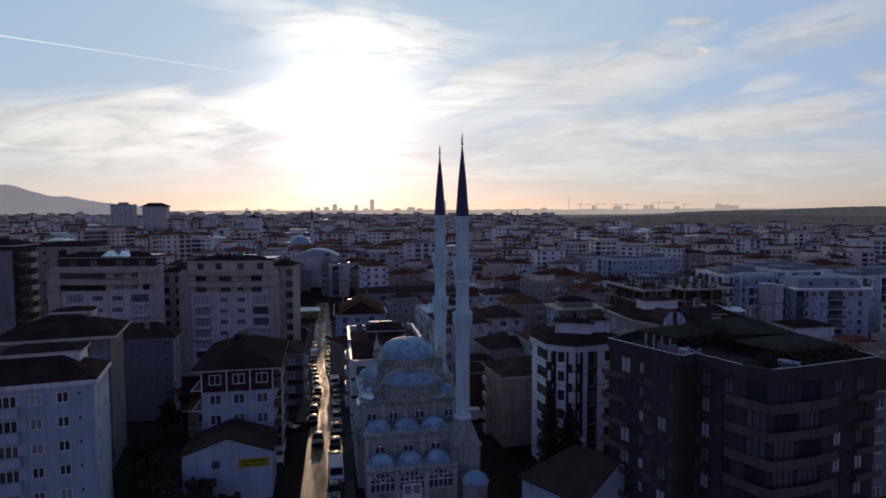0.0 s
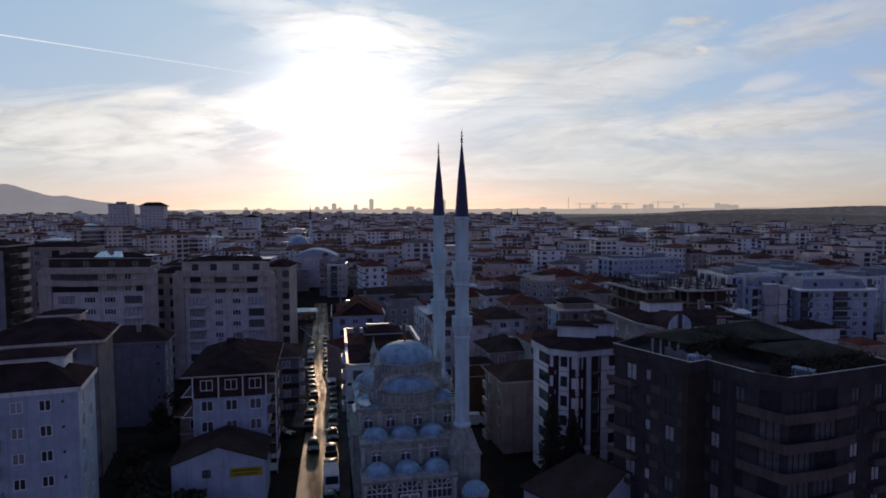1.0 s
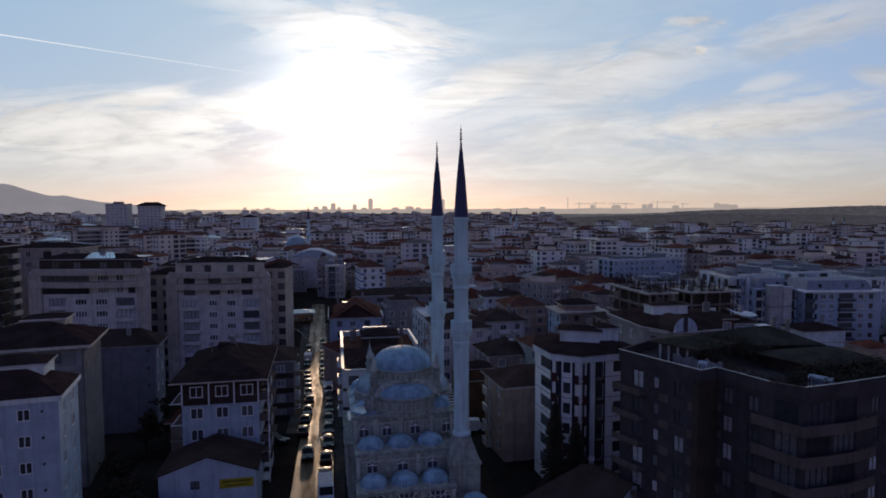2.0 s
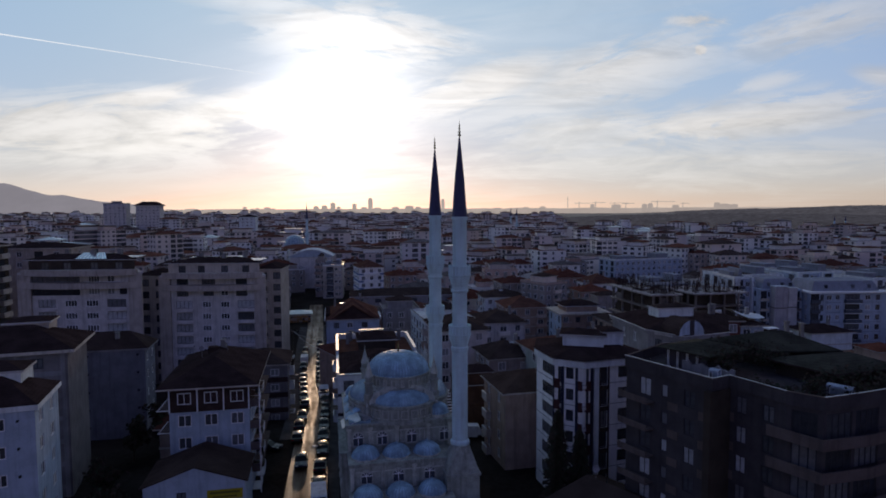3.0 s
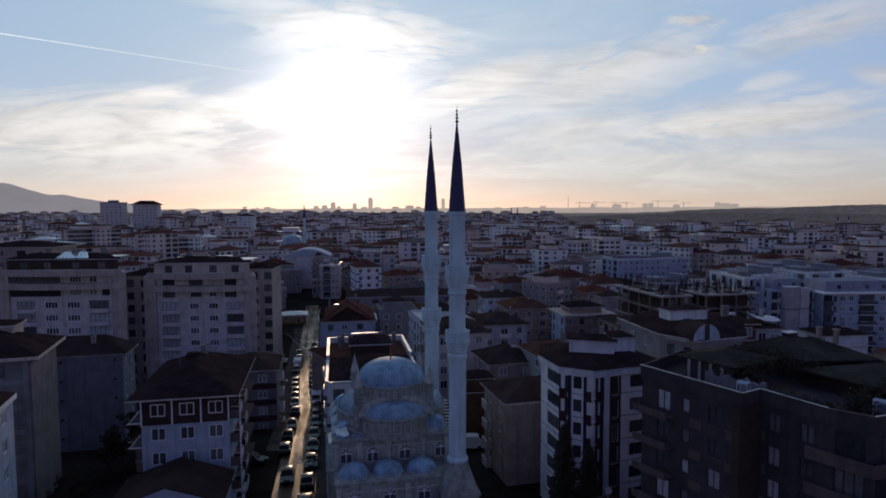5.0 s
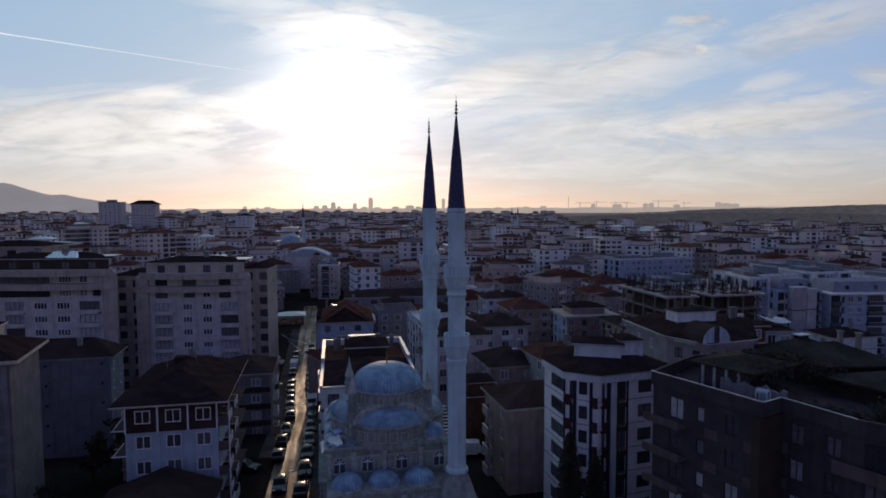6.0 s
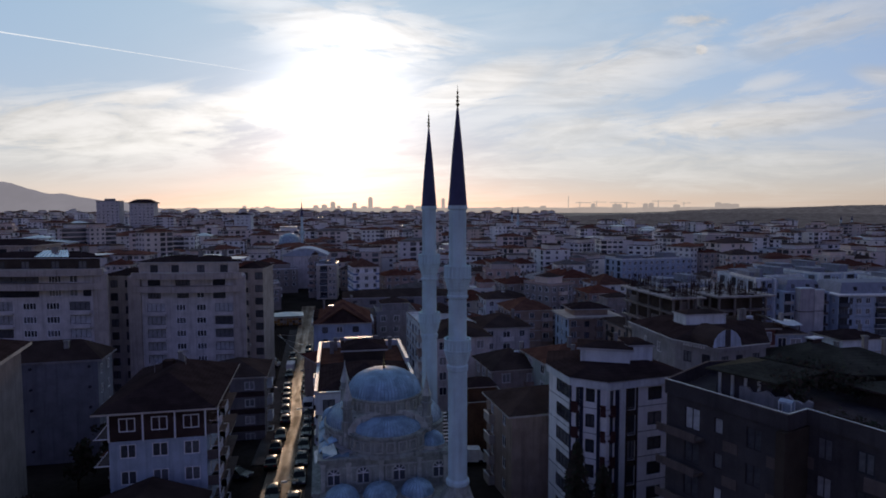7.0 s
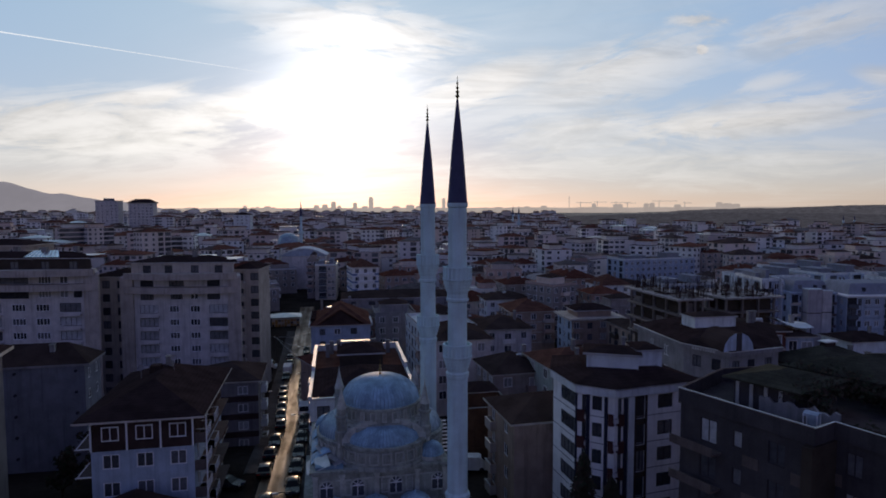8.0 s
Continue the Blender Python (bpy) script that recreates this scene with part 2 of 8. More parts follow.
M["leadseam"] = mat("dark_lead_seam", (0.20, 0.30, 0.39), 0.6, 0.1, var=0.3, scale=0.8, spec=0.1)
M["palelead"] = mat("pale_lead_sheet", (0.36, 0.46, 0.52), 0.45, 0.3, var=0.4, scale=0.9, spec=0.3)
M["conelead"] = mat("dark_blue_lead_cone", (0.075, 0.075, 0.13), 0.5, 0.3, var=0.2)
M["minaret"] = mat("white_minaret_stone", (0.57, 0.735, 0.775), 0.7, var=0.12, streaks=0.18)
M["gold"] = mat("tarnished_brass", (0.22, 0.15, 0.06), 0.35, 0.9, var=0.15)
M["asphalt"] = mat("worn_asphalt", (0.062, 0.045, 0.036), 0.55, var=0.55, scale=0.35, fine=14.0, bump=0.35, spec=0.33)


def street_surface(m):
    """Wheel tracks and patches drawn out along the street."""
    n = Nodes(m.node_tree)
    pos = n.add("ShaderNodeTexCoord").outputs["Object"]
    turned = n.add("ShaderNodeMapping", {0: pos, 2: (0, 0, radians(-11.3))}).outputs[0]
    tracks = n.noise(n.add("ShaderNodeMapping", {0: turned, 3: (0.8, 0.02, 1.0)}).outputs[0], 1.0, 3.0)
    patch = n.noise(n.add("ShaderNodeMapping", {0: turned, 3: (0.5, 0.12, 1.0)}).outputs[0], 1.0, 4.0)
    grain = n.noise(pos, 12.0, 4.0)
    tone = n.math("MULTIPLY", n.span(tracks, 0.38, 0.62, 0.65, 1.12), n.math("MULTIPLY", n.span(patch, 0.35, 0.65, 0.7, 1.15), n.span(grain, 0.3, 0.7, 0.85, 1.1)))
    grey = n.add("ShaderNodeCombineColor", {0: tone, 1: tone, 2: tone}).outputs[0]
    lift = n.add("ShaderNodeBump", {"Strength": 0.35, "Distance": 0.05, "Height": grain}).outputs[0]
    # The orange-brown base holds the low sun's warm cast in its colour.
    b = n.add("ShaderNodeBsdfPrincipled", {"Base Color": n.mix(1.0, (0.150, 0.080, 0.042, 1), grey, "MULTIPLY"), "Roughness": n.span(tracks, 0.35, 0.65, 0.60, 0.38), "Normal": lift, "Specular IOR Level": n.span(patch, 0.38, 0.62, 0.05, 0.30)})
    n.add("ShaderNodeOutputMaterial", {0: b.outputs[0]})


street_surface(M["asphalt"])
M["paving"] = mat("grey_paving", (0.085, 0.078, 0.074), 0.75, var=0.3, fine=6.0)
M["soil"] = mat("town_ground", (0.030, 0.025, 0.022), 0.95, var=0.4, scale=0.08, fine=1.2)
M["yellow"] = mat("yellow_sign_sheet", (0.36, 0.29, 0.03), 0.5, var=0.12)
M["shopglow"] = mat("painted_shop_glow", (0.42, 0.25, 0.09), 0.7, var=0.3)
M["ink"] = mat("dark_sign_print", (0.15, 0.125, 0.03), 0.6, var=0.1)
M["tyre"] = mat("tyre_rubber", (0.02, 0.02, 0.02), 0.85, var=0.1)
M["paint"] = mat("car_paint", (0.5, 0.5, 0.5), 0.28, 0.0, 0.06, palette=[(0.05, 0.05, 0.053), (0.014, 0.014, 0.016), (0.15, 0.15, 0.15), (0.025, 0.026, 0.028), (0.04, 0.041, 0.043), (0.05, 0.012, 0.010), (0.02, 0.02, 0.023), (0.018, 0.022, 0.036)], bump=0.0, spec=0.32)
M["carglass"] = mat("car_glass", (0.012, 0.013, 0.015), 0.22, var=0.1, bump=0.0, spec=0.15)
M["lamp"] = mat("car_lamp_glass", (0.6, 0.6, 0.58), 0.1, 0.3, var=0.1, bump=0.0)
M["taillamp"] = mat("red_lamp_glass", (0.22, 0.02, 0.015), 0.2, var=0.1, bump=0.0, spec=0.4)
M["bark"] = mat("tree_bark", (0.07, 0.05, 0.038), 0.9, var=0.3)
M["leaf"] = mat("dark_foliage", (0.05, 0.06, 0.035), 0.8, var=0.35, scale=1.5, island=True, palette=[(0.040, 0.042, 0.028), (0.066, 0.052, 0.040), (0.058, 0.042, 0.034), (0.044, 0.052, 0.034)])
# Wall palette raised in place of haze between the roofs.
M["townwall"] = mat("town_render", (0.62, 0.62, 0.62), 0.85, var=0.16, scale=0.3, streaks=0.2,
                    palette=[(0.817, 0.778, 0.730), (0.548, 0.455, 0.394), (0.666, 0.600, 0.552), (0.371, 0.284, 0.245), (0.834, 0.826, 0.798), (0.492, 0.438, 0.405), (0.507, 0.378, 0.327), (0.321, 0.288, 0.269), (0.748, 0.640, 0.558), (0.674, 0.667, 0.679), (0.402, 0.269, 0.230)])
M["townroof"] = mat("town_roof", (0.150, 0.080, 0.060), 0.85, var=0.3, spec=0.0, bump=0.4, rows=0.2,
                    palette=[(0.114, 0.046, 0.034), (0.066, 0.044, 0.038), (0.144, 0.057, 0.041), (0.084, 0.060, 0.054), (0.096, 0.041, 0.033), (0.132, 0.053, 0.038), (0.138, 0.121, 0.115)])
# Far walls are paler still: distance haze put into the palette.
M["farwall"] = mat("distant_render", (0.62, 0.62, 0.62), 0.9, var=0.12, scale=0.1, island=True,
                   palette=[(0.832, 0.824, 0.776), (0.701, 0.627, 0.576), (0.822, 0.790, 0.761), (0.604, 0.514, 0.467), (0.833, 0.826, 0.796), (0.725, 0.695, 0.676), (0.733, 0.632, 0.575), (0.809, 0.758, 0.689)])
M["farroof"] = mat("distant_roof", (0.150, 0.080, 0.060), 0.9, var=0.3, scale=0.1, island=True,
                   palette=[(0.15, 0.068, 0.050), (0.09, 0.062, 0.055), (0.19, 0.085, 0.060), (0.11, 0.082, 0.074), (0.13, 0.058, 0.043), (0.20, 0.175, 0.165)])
M["tinroof"] = mat("weathered_sheet_metal", (0.50, 0.50, 0.52), 0.42, 0.5, var=0.25, scale=0.4, spec=0.4)
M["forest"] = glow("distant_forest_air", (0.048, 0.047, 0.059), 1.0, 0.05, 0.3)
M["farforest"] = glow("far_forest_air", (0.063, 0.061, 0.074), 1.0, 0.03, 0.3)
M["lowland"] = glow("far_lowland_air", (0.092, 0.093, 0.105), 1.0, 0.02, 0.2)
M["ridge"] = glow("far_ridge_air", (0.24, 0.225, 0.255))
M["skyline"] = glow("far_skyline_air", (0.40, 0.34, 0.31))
M["trail"] = glow("contrail_glow", (0.86, 0.88, 0.92))


# ---- mesh helpers ----
class Build:
    """Collects faces, with a material slot each, for one mesh."""

    def __init__(self):
        self.v, self.f, self.s = [], [], []

    def face(self, pts, slot=0):
        k = len(self.v)
        self.v += [tuple(p) for p in pts]
        self.f.append(tuple(range(k, k + len(pts))))
        self.s.append(slot)

    def grid(self, rows, slot=0, closed=True):
        """Joins rings of points with quads that share corners."""
        k, n = len(self.v), len(rows[0])
        for r in rows:
            self.v += [tuple(p) for p in r]
        for i in range(len(rows) - 1):
            for j in range(n if closed else n - 1):
                a, b = k + i * n + j, k + i * n + (j + 1) % n
                self.f.append((a, b, b + n, a + n))
                self.s.append(slot)
        return k

    def box(self, x0, x1, y0, y1, z0, z1, slot=0, m=None):
        c = [Vector((x, y, z)) for z in (z0, z1) for y in (y0, y1) for x in (x0, x1)]
        if m is not None:
            c = [m @ p for p in c]
        k = len(self.v)
        self.v += [tuple(p) for p in c]
        for q in ((0, 2, 3, 1), (4, 5, 7, 6), (0, 1, 5, 4), (1, 3, 7, 5), (3, 2, 6, 7), (2, 0, 4, 6)):
            self.f.append(tuple(k + i for i in q))
            self.s.append(slot)

    def prism(self, poly, z0, z1, slot=0, top=None, bottom=True):
        """An upright prism over a counter-clockwise outline."""
        k, n = len(self.v), len(poly)
        self.v += [(p[0], p[1], z0) for p in poly] + [(p[0], p[1], z1) for p in poly]
        for i in range(n):
            j = (i + 1) % n
            self.f.append((k + i, k + j, k + n + j, k + n + i))
            self.s.append(slot)
        self.f.append(tuple(range(k + n, k + 2 * n)))
        self.s.append(slot if top is None else top)
        if bottom:
            self.f.append(tuple(range(k + n - 1, k - 1, -1)))
            self.s.append(slot)

    def lathe(self, profile, n=24, slot=0, a0=0.0, a1=360.0, at=(0, 0), ridge=0, lift=0.0, squash=1.0):
        """Turns (radius, height) pairs round an upright axis; ridge: every how many steps a raised seam runs up it."""
        closed = abs(a1 - a0) >= 360
        rows = []
        for r, z in profile:
            ring = []
            for j in range(n if closed else n + 1):
                a = radians(a0 + (a1 - a0) * j / n)
                q = r + (lift if ridge and j % ridge == 0 and r > 0.15 else 0)
                ring.append((at[0] + q * math.cos(a), at[1] + q * math.sin(a) * squash, z))
            rows.append(ring)
        self.grid(rows, slot, closed)

    def mesh(self, name, mats, smooth=False):
        me = bpy.data.meshes.new(name)
        me.from_pydata(self.v, [], self.f)
        for m in mats:
            me.materials.append(m)
        if any(self.s):
            me.polygons.foreach_set("material_index", self.s)
        if smooth:
            me.polygons.foreach_set("use_smooth", [True] * len(self.f))
            me.set_sharp_from_angle(angle=radians(38))
        me.validate()
        me.update()
        return me


def part(name, made, material, parent=None, label="", at=None, smooth=False):
    """Links a Build or a shared mesh as one object, under a thing or a part."""
    mats = material if isinstance(material, (list, tuple)) else [material]
    ob = new(name, made.mesh(name, mats, smooth) if isinstance(made, Build) else made)
    if parent is not None:
        ob.parent = parent
    if at is not None:
        ob.matrix_basis = at
    return tagged(ob, label) if label else ob


def thing(name, m, label, category, group="", kind=""):
    ob = new(name)
    ob.empty_display_size = 0.3
    ob.matrix_basis = m
    return tagged(ob, label, category, group, kind)


def ground_z(x, y):
    """The street falls away gently behind the mosque, then the town lies level."""
    s = min(max((y - 84.0) / 90.0, 0.0), 1.0)
    z = -5.2 * s * s * (3 - 2 * s)
    far = max(0.0, y - 300.0)
    east = min(max((x + 100.0) / 500.0, 0.0), 1.0)
    z += min(11.0, far * 0.010) * (1.0 - 0.6 * east)
    west = min(max((-x - 60.0) / 160.0, 0.0), 1.0) * min(max((y - 330.0) / 220.0, 0.0), 1.0) * min(max((1400.0 - y) / 700.0, 0.0), 1.0)
    return z + 3.5 * west


STREET = radians(11.3)
CA, SA = math.cos(STREET), math.sin(STREET)


def street(a, b, z=None):
    """World place of a metres to the side of the street's middle and b metres along it."""
    x, y = -17.7 + a * CA - b * SA, 77.0 + a * SA + b * CA
    return Vector((x, y, ground_z(x, y) if z is None else z))


def lane(b):
    """How far the carriageway's middle lies to the side of the straight street line."""
    return 0.72 + 0.0255 * b if b < 52 else 2.05 - 0.043 * (b - 52) if b < 80 else 0.85


SHARED = {}


def lattice(b, xs, zs, solid, y0, y1, slot=0):
    """A flat frame cut from a grid: solid(i, j) tells which cells are filled. All corners are shared, so it is one piece."""
    k, nx, nz = len(b.v), len(xs), len(zs)
    for y in (y0, y1):
        b.v += [(x, y, z) for z in zs for x in xs]
    at = lambda i, j, side: k + side * nx * nz + j * nx + i
    full = lambda i, j: 0 <= i < nx - 1 and 0 <= j < nz - 1 and solid(i, j)
    for j in range(nz - 1):
        for i in range(nx - 1):
            if not full(i, j):
                continue
            b.f.append((at(i, j, 0), at(i + 1, j, 0), at(i + 1, j + 1, 0), at(i, j + 1, 0)))
            b.f.append((at(i, j, 1), at(i, j + 1, 1), at(i + 1, j + 1, 1), at(i + 1, j, 1)))
            for di, dj, p, q in ((-1, 0, (i, j + 1), (i, j)), (1, 0, (i + 1, j), (i + 1, j + 1)), (0, -1, (i, j), (i + 1, j)), (0, 1, (i + 1, j + 1), (i, j + 1))):
                if not full(i + di, j + dj):
                    b.f.append((at(*p, 0), at(*p, 1), at(*q, 1), at(*q, 0)))
    b.s += [slot] * (len(b.f) - len(b.s))


def window_mesh(w, h, style):
    """A casement with frame and bars in one piece, and the glass for it; outside is -y."""
    key = ("w", round(w, 2), round(h, 2), style)
    if key not in SHARED:
        f, g = Build(), Build()
        t = 0.06 if "slim" in style else 0.1
        edge = 0.11 if style.startswith("trim") else t
        n = 4 if w > 2.3 else 3 if w > 1.8 else 2 if w > 0.8 else 1
        xs = [-w / 2 - edge + t, -w / 2 + t]
        for i in range(1, n):
            c = -w / 2 + w * i / n
            xs += [c - t / 2, c + t / 2]
        xs += [w / 2 - t, w / 2 + edge - t]
        zs = [-edge + t, t, h - t, h + edge - t]
        lattice(f, xs, zs, lambda i, j: i % 2 == 0 or j != 1, -0.13 if edge > t else -0.04, 0.05)
        g.box(-w / 2 + t, w / 2 - t, 0.0, 0.02, t, h - t)
        fm = M["darkframe"] if "dark" in style else M["tanframe"] if "slim" in style else M["frame"]
        SHARED[key] = (f.mesh("window", [fm]), g.mesh("pane", [M["darkpane" if "dark" in style or "shade" in style else "curtainpane" if "slim" in style else "pane"]]))
    return SHARED[key]


def put_window(parent, at, w, h, style="plain"):
    f, g = window_mesh(w, h, style)
    ob = part("window", f, None, parent, at=at)
    part("pane", g, None, ob)
    return ob


def balcony_mesh(w, d, style, h=1.0):
    key = ("b", round(w, 2), round(d, 2), style, h)
    if key not in SHARED:
        b = Build()
        b.box(-w / 2, w / 2, -d, 0, -0.16, 0.0)
        if style == "solid":
            b.box(-w / 2, w / 2, -d, -d + 0.12, 0, h)
            b.box(-w / 2, -w / 2 + 0.12, -d + 0.12, 0, 0, h)
            b.box(w / 2 - 0.12, w / 2, -d + 0.12, 0, 0, h)
            b.box(-w / 2 - 0.03, w / 2 + 0.03, -d - 0.03, -d + 0.15, h, h + 0.05, 1)
        elif style == "low":
            lattice(b, [-w / 2, w / 2], [-0.16, 0.5], lambda i, j: True, -d - 0.06, -d, 1)
        elif style == "glass":
            b.box(-w / 2, w / 2, -d, -d + 0.03, 0.05, h, 1)
            b.box(-w / 2, w / 2, -d - 0.02, -d + 0.05, h, h + 0.05)
            for x in (-w / 2, w / 2 - 0.04):
                b.box(x, x + 0.04, -d, 0, 0.05, h, 1)
        else:
            k = max(4, int(w / 0.22))
            xs = [-w / 2 + w * i / k + s for i in range(k + 1) for s in (-0.012, 0.012)]
            lattice(b, xs, [0, h, h + 0.05], lambda i, j: j == 1 or i % 2 == 0, -d, -d + 0.03, 1)
            for x in (-w / 2, w / 2 - 0.03):
                b.box(x, x + 0.03, -d, 0, h, h + 0.05, 1)
        SHARED[key] = b
    return SHARED[key]


def edge_frame(p, q):
    """Pose at the middle of the wall from p to q: x along it, -y outwards."""
    p, q = Vector((p[0], p[1], 0)), Vector((q[0], q[1], 0))
    a = math.atan2(q.y - p.y, q.x - p.x)
    return Matrix.Translation((p + q) / 2) @ Matrix.Rotation(a, 4, "Z"), (q - p).length


def wall_with_openings(b, m, length, z0, z1, holes, slot=0, deep=0.22):
    """One wall face with holes and their reveals. holes: x0, x1, z0, z1."""
    xs = sorted({-length / 2, length / 2, *(h[0] for h in holes), *(h[1] for h in holes)})
    zs = sorted({z0, z1, *(h[2] for h in holes), *(h[3] for h in holes)})
    put = lambda *pts: b.face([m @ Vector(p) for p in pts], slot)
    for c, d in zip(zs, zs[1:]):
        start = None
        for a, e in zip(xs, xs[1:]):
            hole = any(h[0] < (a + e) / 2 < h[1] and h[2] < (c + d) / 2 < h[3] for h in holes)
            if not hole and start is None:
                start = a
            if hole and start is not None:
                put((start, 0, c), (a, 0, c), (a, 0, d), (start, 0, d))
                start = None
        if start is not None:
            put((start, 0, c), (xs[-1], 0, c), (xs[-1], 0, d), (start, 0, d))
    for x0, x1, c, d in holes:
        put((x0, 0, c), (x0, 0, d), (x0, deep, d), (x0, deep, c))
        put((x1, 0, d), (x1, 0, c), (x1, deep, c), (x1, deep, d))
        put((x0, 0, c), (x0, deep, c), (x1, deep, c), (x1, 0, c))
        put((x0, 0, d), (x1, 0, d), (x1, deep, d), (x0, deep, d))
        put((x0, deep, c), (x0, deep, d), (x1, deep, d), (x1, deep, c))


def hip_roof(poly4, z, rise, over=0.6, thick=0.22):
    """A hipped roof over a four-cornered outline, with eaves."""
    b = Build()
    c = sum((Vector((p[0], p[1], 0)) for p in poly4), Vector()) / 4
    out = []
    for p in poly4:
        v = Vector((p[0], p[1], 0)) - c
        out.append(c + v * (1 + over * 1.41 / v.length))
    e0, e1 = (out[1] - out[0]).length, (out[2] - out[1]).length
    if e0 >= e1:
        mid0, mid1 = (out[0] + out[3]) / 2, (out[1] + out[2]) / 2
    else:
        mid0, mid1 = (out[0] + out[1]) / 2, (out[3] + out[2]) / 2
    span, short = (mid1 - mid0).length, min(e0, e1)
    k = min(0.48, short / 2 / span)
    r0, r1 = mid0.lerp(mid1, k), mid1.lerp(mid0, k)
    lo = [Vector((p.x, p.y, z)) for p in out]
    hi = [Vector((p.x, p.y, z + thick)) for p in out]
    r0.z = r1.z = z + thick + rise
    for i in range(4):
        j = (i + 1) % 4
        b.face([lo[i], lo[j], hi[j], hi[i]], 1)
    b.face(lo[::-1], 1)
    if e0 >= e1:
        b.face([hi[0], hi[1], r1, r0])
        b.face([hi[1], hi[2], r1])
        b.face([hi[2], hi[3], r0, r1])
        b.face([hi[3], hi[0], r0])
    else:
        b.face([hi[0], hi[1], r0])
        b.face([hi[1], hi[2], r1, r0])
        b.face([hi[2], hi[3], r1])
        b.face([hi[3], hi[0], r0, r1])
    return b


def inset(poly, d):
    """The outline moved inwards by d."""
    n, res = len(poly), []
    for i in range(n):
        p, q, r = (Vector(poly[(i + k) % n][:2]) for k in (-1, 0, 1))
        u, v = (q - p).normalized(), (r - q).normalized()
        nu, nv = Vector((-u.y, u.x)), Vector((-v.y, v.x))
        s = nu + nv
        res.append(tuple(q + s * (d / max(0.35, s.length_squared / 2))))
    return res


def parapet(poly, z, h, t=0.22, cope=0.06):
    """A wall round a flat roof, with a coping in the second slot."""
    b = Build()
    ins = inset(poly, t)
    o2, i2 = inset(poly, -0.04), inset(poly, t + 0.04)
    n = len(poly)
    at = lambda p, zz: (p[0], p[1], zz)
    for i in range(n):
        j = (i + 1) % n
        b.face([at(poly[i], z), at(poly[j], z), at(poly[j], z + h), at(poly[i], z + h)])
        b.face([at(ins[j], z), at(ins[i], z), at(ins[i], z + h), at(ins[j], z + h)])
        b.face([at(o2[i], z + h), at(o2[j], z + h), at(o2[j], z + h + cope), at(o2[i], z + h + cope)], 1)
        b.face([at(i2[j], z + h), at(i2[i], z + h), at(i2[i], z + h + cope), at(i2[j], z + h + cope)], 1)
        b.face([at(o2[i], z + h + cope), at(o2[j], z + h + cope), at(i2[j], z + h + cope), at(i2[i], z + h + cope)], 1)
        b.face([at(o2[j], z + h), at(o2[i], z + h), at(i2[i], z + h), at(i2[j], z + h)], 1)
    return b


def rect(w, d):
    return [(-w / 2, -d / 2), (w / 2, -d / 2), (w / 2, d / 2), (-w / 2, d / 2)]


def block(name, m, poly, z1, storey, faces, wall, label, category="building", z0=-7.0, lowest=0.0, group="", sides=None):
    """A building's walls with their windows and balconies. sides: another wall material for an edge. faces: for each edge of the outline, columns of (x, width, height, sill, style) where x runs
    from the middle of that edge; a style that holds 'balc' adds a balcony in front. Storeys are counted down from z1."""
    top = thing(name, m, label, category, group)
    b = Build()
    wins, balcs = [], []
    for i in range(len(poly)):
        em, length = edge_frame(poly[i], poly[(i + 1) % len(poly)])
        holes = []
        for col in faces.get(i, ()):
            x, w, h, sill, style = col[:5]
            first, last = col[5:7] if len(col) > 5 else (0, 99)
            k = 0
            while z1 - storey * (k + 1) + 0.1 > lowest:
                floor = z1 - storey * (k + 1)
                if first <= k <= last:
                    holes.append((x - w / 2, x + w / 2, floor + sill, floor + sill + h))
                    wins.append((em @ Matrix.Translation((x, 0.1, floor + sill)), w, h, style.split("+")[0]))
                    if "+" in style:
                        balcs.append((em @ Matrix.Translation((x, 0, floor)), style.split("+")[1:]))
                k += 1
        wall_with_openings(b, em, length, z0, z1, holes, 1 if sides and i in sides else 0)
    b.face([(p[0], p[1], z1) for p in poly])
    part("wall", b, [wall] + list((sides or {}).values())[:1], top)
    for wm, w, h, style in wins:
        put_window(top, wm, w, h, style)
    for bm, (style, bw, bd, mat1, mat2) in balcs:
        key = ("bm", style, bw, bd, mat1, mat2)
        if key not in SHARED:
            SHARED[key] = balcony_mesh(float(bw), float(bd), style).mesh("balcony", [M[mat1], M[mat2]])
        part("balcony", SHARED[key], None, top, at=bm)
    return top


def penthouse(top, poly4, z, h, wall, roof, rise=0.9, over=0.5):
    b = Build()
    b.prism(poly4, z, z + h)
    p = part("penthouse", b, wall, top)
    part("penthouse_roof", hip_roof(poly4, z + h, rise, over), [roof, M["coping"]], p)
    return p


def chimney(top, x, y, z, h=1.3, w=0.6):
    b = Build()
    b.box(x - w / 2, x + w / 2, y - w / 2, y + w / 2, z, z + h)
    b.box(x - w / 2 - 0.07, x + w / 2 + 0.07, y - w / 2 - 0.07, y + w / 2 + 0.07, z + h, z + h + 0.12)
    part("chimney", b, M["concrete"], top)


def dish(top, x, y, z, turn=20.0):
    b = Build()
    m = Matrix.Translation((x, y, z)) @ Matrix.Rotation(radians(turn), 4, "Z") @ Matrix.Rotation(radians(62), 4, "X")
    k = len(b.v)
    b.lathe([(0.02, 0.0), (0.2, 0.03), (0.36, 0.11), (0.37, 0.14), (0.2, 0.06), (0.02, 0.03)], 14)
    b.v[k:] = [tuple(m @ Vector(p)) for p in b.v[k:]]
    b.box(x - 0.03, x + 0.03, y - 0.03, y + 0.03, z - 1.4, z)
    part("satellite_dish", b, M["grey"], top, smooth=True)


